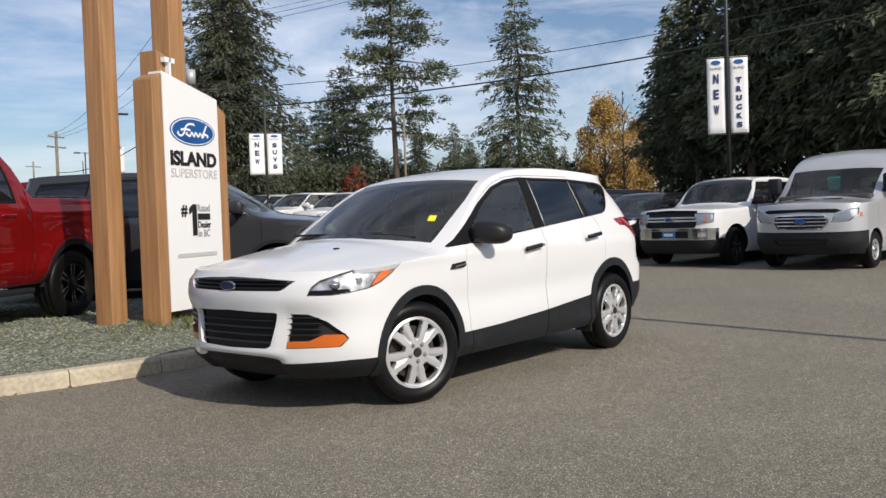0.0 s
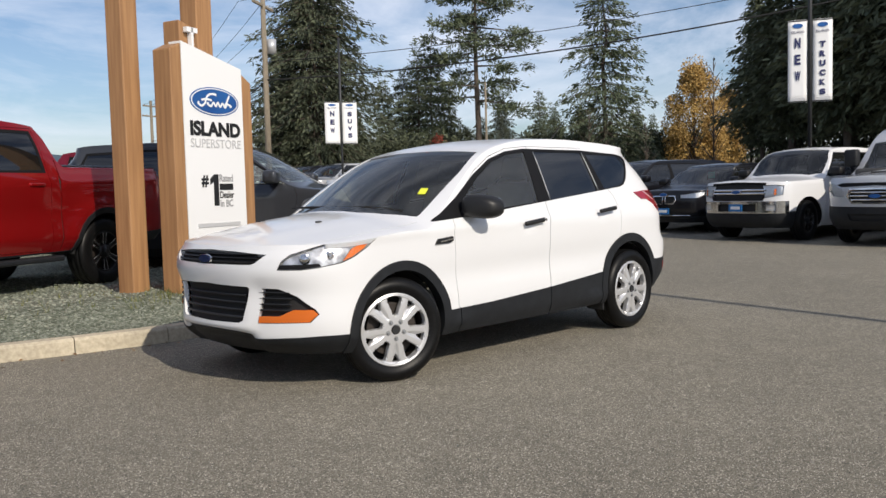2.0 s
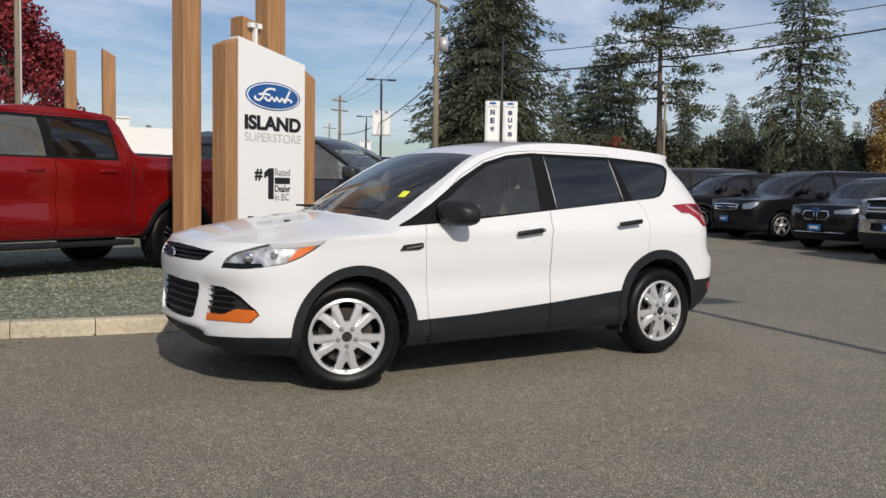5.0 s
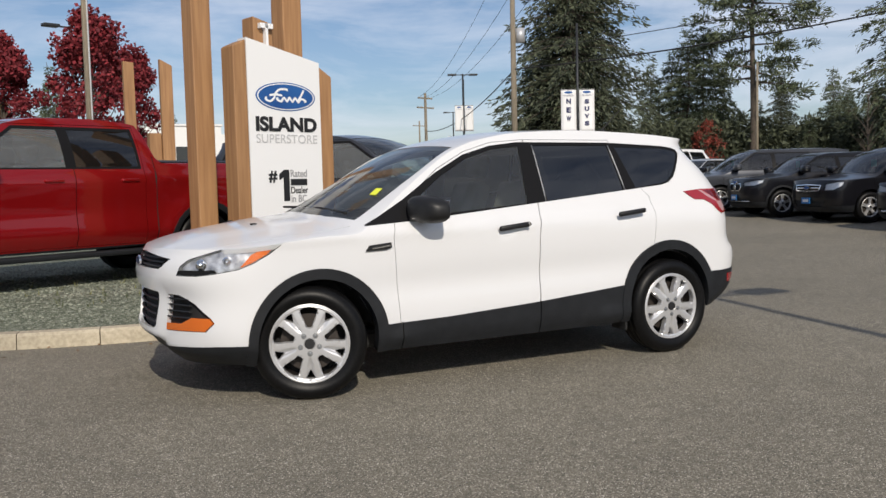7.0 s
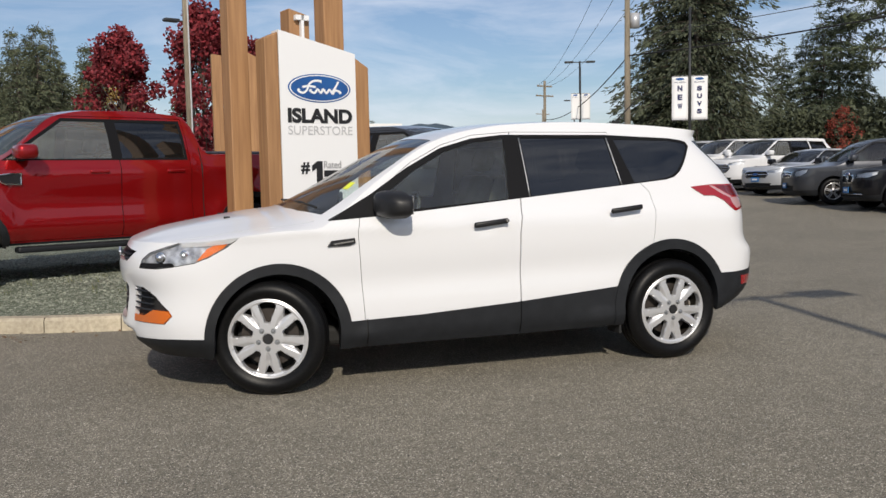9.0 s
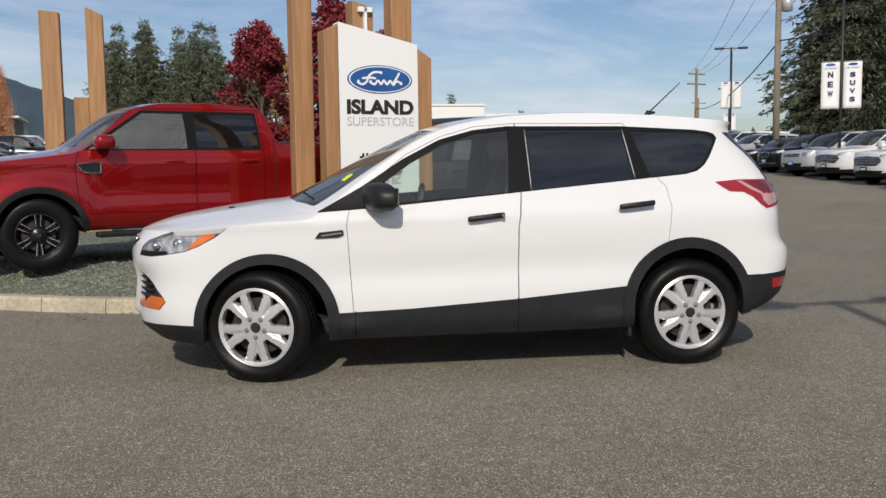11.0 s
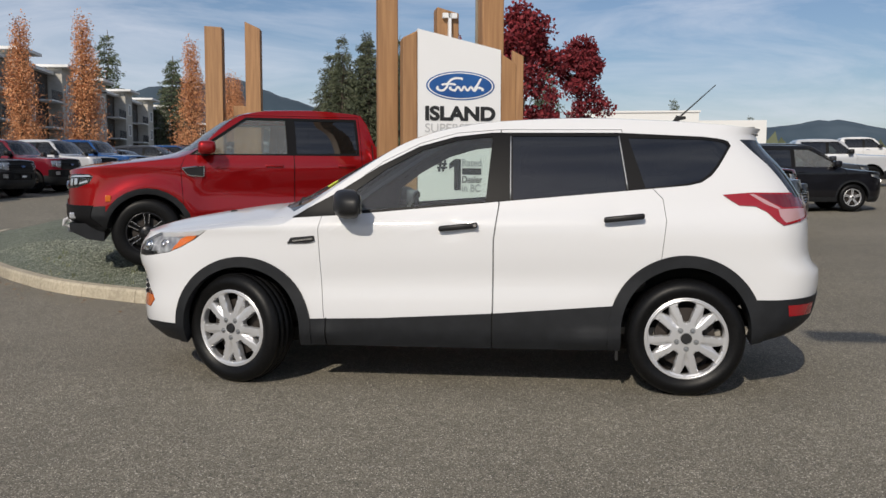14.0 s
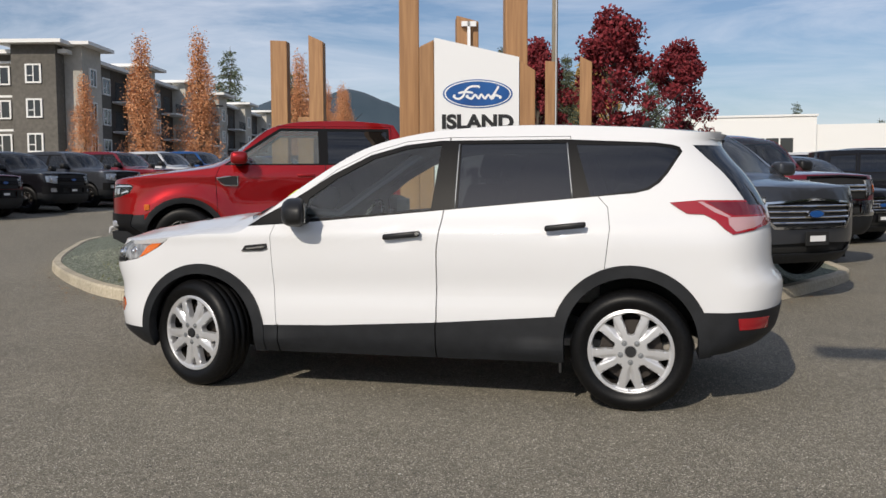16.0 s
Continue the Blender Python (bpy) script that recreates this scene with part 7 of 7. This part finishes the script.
def banner(parent, x0, x1, z0, z1, text, size, m, curl):
    """A vinyl banner hung between two rods, a little bowed."""
    b = bmesh.new()
    n, k = 10, 4
    rows = []
    for i in range(n + 1):
        z = z0 + (z1 - z0) * i / n
        rows.append([b.verts.new((x0 + (x1 - x0) * j / k, curl * math.sin(math.pi * i / n) + 0.003 * math.sin(i * 1.9 + j), z)) for j in range(k + 1)])
    for u, w in zip(rows, rows[1:]):
        for j in range(k):
            b.faces.new((u[j], u[j + 1], w[j + 1], w[j]))
    p = part("banner", b, M["sign_white"], parent, "white vinyl banner with dark lettering", True)
    s = p.modifiers.new("thickness", "SOLIDIFY")
    s.thickness = 0.006
    for z in (z0 + 0.02, z1 - 0.02):
        part("banner_rod", tube(bmesh.new(), [(x0, 0, z), (x1, 0, z)], 0.014, 6), M["dark_pole"], parent)
    cx, w = (x0 + x1) / 2, x1 - x0
    y = -0.014
    q = 0.16 * w / 0.6
    for i, ch in enumerate(text):
        zc = z0 + (z1 - z0) * (0.66 - i * size)
        words(ch, (z1 - z0) * size * 0.62, cx - w * 0.15, zc, w * 0.30, M["navy"], parent, y=y, bold=0.01, name="banner_lettering")
    b = oval(bmesh.new(), cx, z0 + (z1 - z0) * 0.93, w * 0.27, (z1 - z0) * 0.028, y, y + 0.012, 20)
    part("banner_logo", b, M["oval_blue"], parent)
    words("ISLAND", (z1 - z0) * 0.03, cx - w * 0.32, z0 + (z1 - z0) * 0.84, w * 0.64, M["navy"], parent, y=y, name="banner_lettering")
    b = bmesh.new()
    box(b, cx - w * 0.38, cx + w * 0.38, y, y + 0.01, z0 + (z1 - z0) * 0.02, z0 + (z1 - z0) * 0.055)
    part("banner_small_print", b, M["pale_ink"], parent)


M["navy"] = mat("navy", (0.02, 0.025, 0.10), 0.6)


def banner_lamp(x, y, h, z0, z1, w, a, t1, t2, s1, s2, turn, gap=0.06):
    e = street_lamp(x, y, h, 0, turn, "dark lot lamp pole carrying two white vertical banners")
    banner(e, -gap - w, -gap, z0, z1, t1, s1, None, 0.006)
    banner(e, gap, gap + w, z0, z1, t2, s2, None, 0.006)
    return e


banner_lamp(19.1, 23.7, 7.6, 3.25, 4.98, 0.62, 0, "NEW", "SUVS", 0.20, 0.17, -25)
banner_lamp(18.5, 4.05, 10.5, 3.2, 5.25, 0.46, 0, "NEW", "TRUCKS", 0.20, 0.115, -62)
banner_lamp(27.2, 49.1, 8.6, 5.0, 6.8, 0.60, 0, "", "", 0.10, 0.10, -20)
banner_lamp(44.0, 84.0, 8.6, 5.0, 6.8, 0.60, 0, "", "", 0.10, 0.10, -15)
for x, y, h, a in ((27.2, 49.2, 9.0, -20), (0.72, 31.0, 7.7, 20), (2.75, -9.2, 7.4, 0), (41.0, 78.0, 9.0, -20), (-24.0, 55.0, 8.0, 60), (-34.0, 60.0, 8.0, 60)):
    street_lamp(x, y, h, 2, a)
mast = tagged(empty("steel_pole", pose(0.1, 15.9, 0)), "tall slim weathered grey pole behind the island", "pole")
part("pole", tube(bmesh.new(), [(0, 0, 0), (0.02, 0, 9.6)], [0.085, 0.065], 12), M["pole_wood"], mast, smooth=True)
part("cable_duct", tube(bmesh.new(), [(0.05, -0.085, 0.3), (0.06, -0.07, 9.0)], 0.018, 6), M["pale_ink"], mast)


# ---- buildings ----
M["apt_grey"] = noisy(mat("apt_grey", (0.15, 0.14, 0.12), 0.85), (0.105, 0.097, 0.085), (0.145, 0.134, 0.118), 3.0)
M["apt_beige"] = noisy(mat("apt_beige", (0.45, 0.42, 0.36), 0.85), (0.42, 0.40, 0.355), (0.50, 0.475, 0.43), 3.0)
M["white_wall"] = mat("white_wall", (0.77, 0.77, 0.76), 0.7)
# dark brown that paints the shade behind the balconies; the wall there is flat
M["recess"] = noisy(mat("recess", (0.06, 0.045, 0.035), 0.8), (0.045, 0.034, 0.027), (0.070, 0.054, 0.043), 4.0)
M["window_dark"] = mat("window_dark", (0.03, 0.035, 0.04), 0.06)
win_mesh = {}


def window(parent, w, h, m):
    """A white framed window with two panes; alike windows share their meshes."""
    if (w, h) not in win_mesh:
        f = bmesh.new()
        t = 0.14
        box(f, -w / 2, w / 2, -0.08, 0.05, -h / 2, -h / 2 + t)
        box(f, -w / 2, w / 2, -0.08, 0.05, h / 2 - t, h / 2)
        box(f, -w / 2, -w / 2 + t, -0.08, 0.05, -h / 2 + t, h / 2 - t)
        box(f, w / 2 - t, w / 2, -0.08, 0.05, -h / 2 + t, h / 2 - t)
        box(f, -0.04, 0.04, -0.06, 0.05, -h / 2 + t, h / 2 - t)
        box(f, -w / 2 + t, -0.04, -0.055, 0.05, -h * 0.12, -h * 0.12 + 0.07)
        a = obj("window_frame", f, M["white_wall"])
        g = obj("pane", boxed(-w / 2 + t, w / 2 - t, -0.03, 0.0, -h / 2 + t, h / 2 - t), M["window_dark"])
        win_mesh[w, h] = (a.data, g.data)
        bpy.data.objects.remove(a)
        bpy.data.objects.remove(g)
    a = new("window", win_mesh[w, h][0])
    a.parent, a.matrix_basis = parent, m
    g = new("pane", win_mesh[w, h][1])
    g.parent = a


def apartments():
    L = 104.0
    e = tagged(empty("apartment_building", pose(-44.9, 55.8, 0.6, 0, 0, 102.9) @ Matrix.Diagonal((1, 1, 0.90, 1))), "four storey grey and beige apartment block with white flat eaves", "building")
    # local x runs along the front, -y looks at the lot
    part("wall", boxed(0, L, 0, 34, 0, 12.6), M["apt_grey"], e)
    part("roof", boxed(-0.9, L + 0.5, -0.7, 34.5, 12.6, 12.95), M["white_wall"], e, "white flat roof edge")
    # the end wall: beige bays between dark siding
    for y0, y1, d_ in ((0.0, 3.6, 1.3), (9.2, 12.6, 1.0), (18.5, 22.0, 1.0), (27.0, 30.0, 1.0)):
        part("bay", boxed(-d_, -0.004, y0, y1, 0, 13.3), M["apt_grey"] if y0 < 9 else M["apt_beige"], e, "projecting bay clad in siding")
        part("bay_roof", boxed(-d_ - 1.0, 2.4, y0 - 0.9, y1 + 0.9, 13.3, 13.62), M["white_wall"], e, "white overhanging bay roof")
        for k in range(4):
            window(e, 1.3, 1.7, pose(-d_ - 0.04, (y0 + y1) / 2, 1.6 + k * 3.05, 0, 0, -90))
    for y0 in (5.2, 7.6, 14.4, 16.8, 24.0):
        for k in range(4):
            window(e, 1.7, 1.7, pose(-0.05, y0, 1.6 + k * 3.05, 0, 0, -90))
    for k in range(1, 5):
        part("storey_band", boxed(-0.03, -0.002, 0, 34, k * 3.05 - 0.35, k * 3.05 - 0.15), M["white_wall"], e, "white trim band between storeys")
    # the far wing stands forward of the front
    part("wing", boxed(L - 0.5, L + 18, -14, 20, 0, 11.8), M["apt_grey"], e)
    part("wing_roof", boxed(L - 1.4, L + 18.8, -15, 20.8, 11.8, 12.15), M["white_wall"], e, "white flat roof edge")
    part("bay", boxed(L - 1.9, L - 0.504, -9.4, -5.8, 0, 12.6), M["apt_beige"], e, "beige projecting bay")
    for k in range(4):
        window(e, 1.3, 1.7, pose(L - 1.94, -7.6, 1.6 + k * 2.95, 0, 0, -90))
        for y0 in (-12.4, -3.6):
            window(e, 1.7, 1.7, pose(L - 0.55, y0, 1.6 + k * 2.95, 0, 0, -90))
    n = 8
    for i in range(n):
        x = 0.2 + i * 13.0
        part("bay", boxed(x, x + 3.6, -1.5, -0.004, 0, 13.4), M["apt_beige"], e, "beige projecting bay")
        part("bay_roof", boxed(x - 0.8, x + 4.4, -2.4, 3.0, 13.4, 13.7), M["white_wall"], e, "white overhanging bay roof")
        for s in range(4):
            z = 1.6 + s * 3.05
            window(e, 1.3, 1.7, pose(x + 1.8, -1.54, z))
            window(e, 1.7, 1.7, pose(x + 5.6, -0.05, z))
            window(e, 1.7, 1.7, pose(x + 8.0, -0.05, z))
            if s:
                part("balcony", boxed(x + 9.4, x + 12.8, -1.6, -0.004, z - 1.5, z - 1.32), M["white_wall"], e, "white balcony slab")
                b = bmesh.new()
                for k in range(18):
                    u = x + 9.45 + k * 0.195
                    box(b, u, u + 0.03, -1.58, -1.55, z - 1.32, z - 0.3)
                box(b, x + 9.4, x + 12.8, -1.59, -1.54, z - 0.3, z - 0.24)
                part("balcony_rail", b, M["dark_pole"], e)["kind"] = "stuff"
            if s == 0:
                # a flat panel just proud of the wall, its dark colour standing for shade
                part("balcony_shade_panel", boxed(x + 9.25, x + 12.95, -0.02, -0.004, 0, 12.6), M["recess"], e, "dark brown wall behind the balconies")
            part("balcony_door", boxed(x + 10.2, x + 12.0, -0.04, 0.04, z - 1.3, z + 0.75), M["window_dark"], e)
    return e


apartments()


def low_building():
    e = tagged(empty("low_building", pose(3.4, 64.2, 0)), "long low white flat roofed commercial building", "building")
    part("wall", boxed(0, 10.0, 0, 10, 0, 6.3), M["white_wall"], e)
    part("wing", boxed(10.0, 15.2, 0.5, 10, 0, 5.7), M["white_wall"], e)
    part("roof_edge", boxed(-0.1, 10.1, -0.1, 10.1, 6.3, 6.45), M["white_wall"], e)
    for k in range(5):
        part("window", boxed(3.4 + k * 1.02, 4.3 + k * 1.02, -0.05, 0.05, 3.6, 4.7), M["window_dark"], e)
    return e


low_building()


# ---- loose stones, leaves and specks ----
def scatter(name, n, spot, size, material, label, category, seed, flat=0.6, leaf=False):
    rs = np.random.RandomState(seed)
    V, F = [], []
    while n:
        p = spot(rs)
        if p is None:
            continue
        n -= 1
        s = size * rs.uniform(0.5, 1.3)
        a = rs.uniform(0, math.tau)
        k = len(V)
        if leaf:
            t = np.array([math.cos(a), math.sin(a), rs.uniform(-0.2, 0.3)]) * s
            u = np.array([-math.sin(a), math.cos(a), rs.uniform(-0.3, 0.3)]) * s * 0.4
            c = np.array(p) + np.array([0, 0, 0.008])
            V += [c - t, c + u + np.array([0, 0, 0.006]), c + t, c - u]
            F += [(k, k + 3, k + 1), (k + 1, k + 3, k + 2)]
        else:
            ring = [np.array([math.cos(a + q * math.tau / 5) * s * rs.uniform(0.7, 1.2), math.sin(a + q * math.tau / 5) * s * rs.uniform(0.7, 1.2), 0.0]) for q in range(5)]
            c = np.array(p)
            V += [c + q for q in ring] + [c + q * 0.55 + np.array([0, 0, s * flat * rs.uniform(0.6, 1.2)]) for q in ring]
            F += [(k + q, k + (q + 1) % 5, k + 5 + (q + 1) % 5, k + 5 + q) for q in range(5)] + [tuple(k + 5 + q for q in range(5))]
    return tagged(mesh_obj(name, V, F, material), label, category, kind="stuff")


PLAN = [(p.x, p.y) for p in EDGE]


def on_bed(rs):
    x, y = rs.uniform(-6.5, 4.5), rs.uniform(1.9, 6.5)
    return (x, y, mound(x, y) - 0.002) if inside((x, y), PLAN) and edge_dist(x, y) > 0.17 else None


def by_kerb(rs):
    i = rs.randint(len(EDGE))
    p = EDGE[i]
    if p.y > 8:
        return None
    d = abs(rs.normal(0, 0.22)) + 0.01
    q = shifted([EDGE[i - 1], p, EDGE[(i + 1) % len(EDGE)]], -INW * d)[1]
    return (q.x + rs.uniform(-0.2, 0.2), q.y, 0.0) if not inside((q.x, q.y), PLAN) else None


def on_lot(rs):
    x, y = rs.uniform(-7, 9), rs.uniform(-5.5, 1.6)
    return (x, y, 0.0)


M["stone"] = leafy("stone", (0.08, 0.09, 0.065), (0.29, 0.305, 0.24))
M["dry_leaf"] = leafy("dry_leaf", (0.10, 0.045, 0.015), (0.30, 0.16, 0.06))
M["speck"] = leafy("speck", (0.03, 0.028, 0.025), (0.42, 0.40, 0.36))
M["grass"] = leafy("grass", (0.05, 0.08, 0.02), (0.20, 0.19, 0.06))
scatter("loose_gravel", 15000, on_bed, 0.016, M["stone"], "loose crushed stone on the island bed", "gravel", 3)
scatter("leaf_litter", 260, by_kerb, 0.022, M["dry_leaf"], "dry brown leaves along the kerb", "leaves", 4, leaf=True)
scatter("asphalt_grit", 4200, on_lot, 0.005, M["speck"], "loose grit and specks on the asphalt", "grit", 6)


def tufts():
    rs = np.random.RandomState(9)
    V, F = [], []
    for i in range(420):
        if i % 3:
            x, y = 0.9 + rs.normal(0, 0.5), 2.75 + rs.normal(0, 0.16)
        else:
            x, y = rs.uniform(-5.5, 0.5), rs.uniform(2.6, 5.0)
        if not inside((x, y), PLAN) or edge_dist(x, y) < 0.2:
            continue
        for _ in range(5):
            a, l = rs.uniform(0, math.tau), rs.uniform(0.03, 0.08)
            d = np.array([math.cos(a) * l * 0.6, math.sin(a) * l * 0.6, l])
            p = np.array([x + rs.normal(0, 0.02), y + rs.normal(0, 0.02), mound(x, y) - 0.004])
            s = np.array([-math.sin(a), math.cos(a), 0]) * 0.004
            k = len(V)
            V += [p - s, p + s, p + d]
            F.append((k, k + 1, k + 2))
    return tagged(mesh_obj("grass_tufts", V, F, M["grass"]), "thin yellow green grass tufts in gravel", "grass", kind="stuff")


tufts()
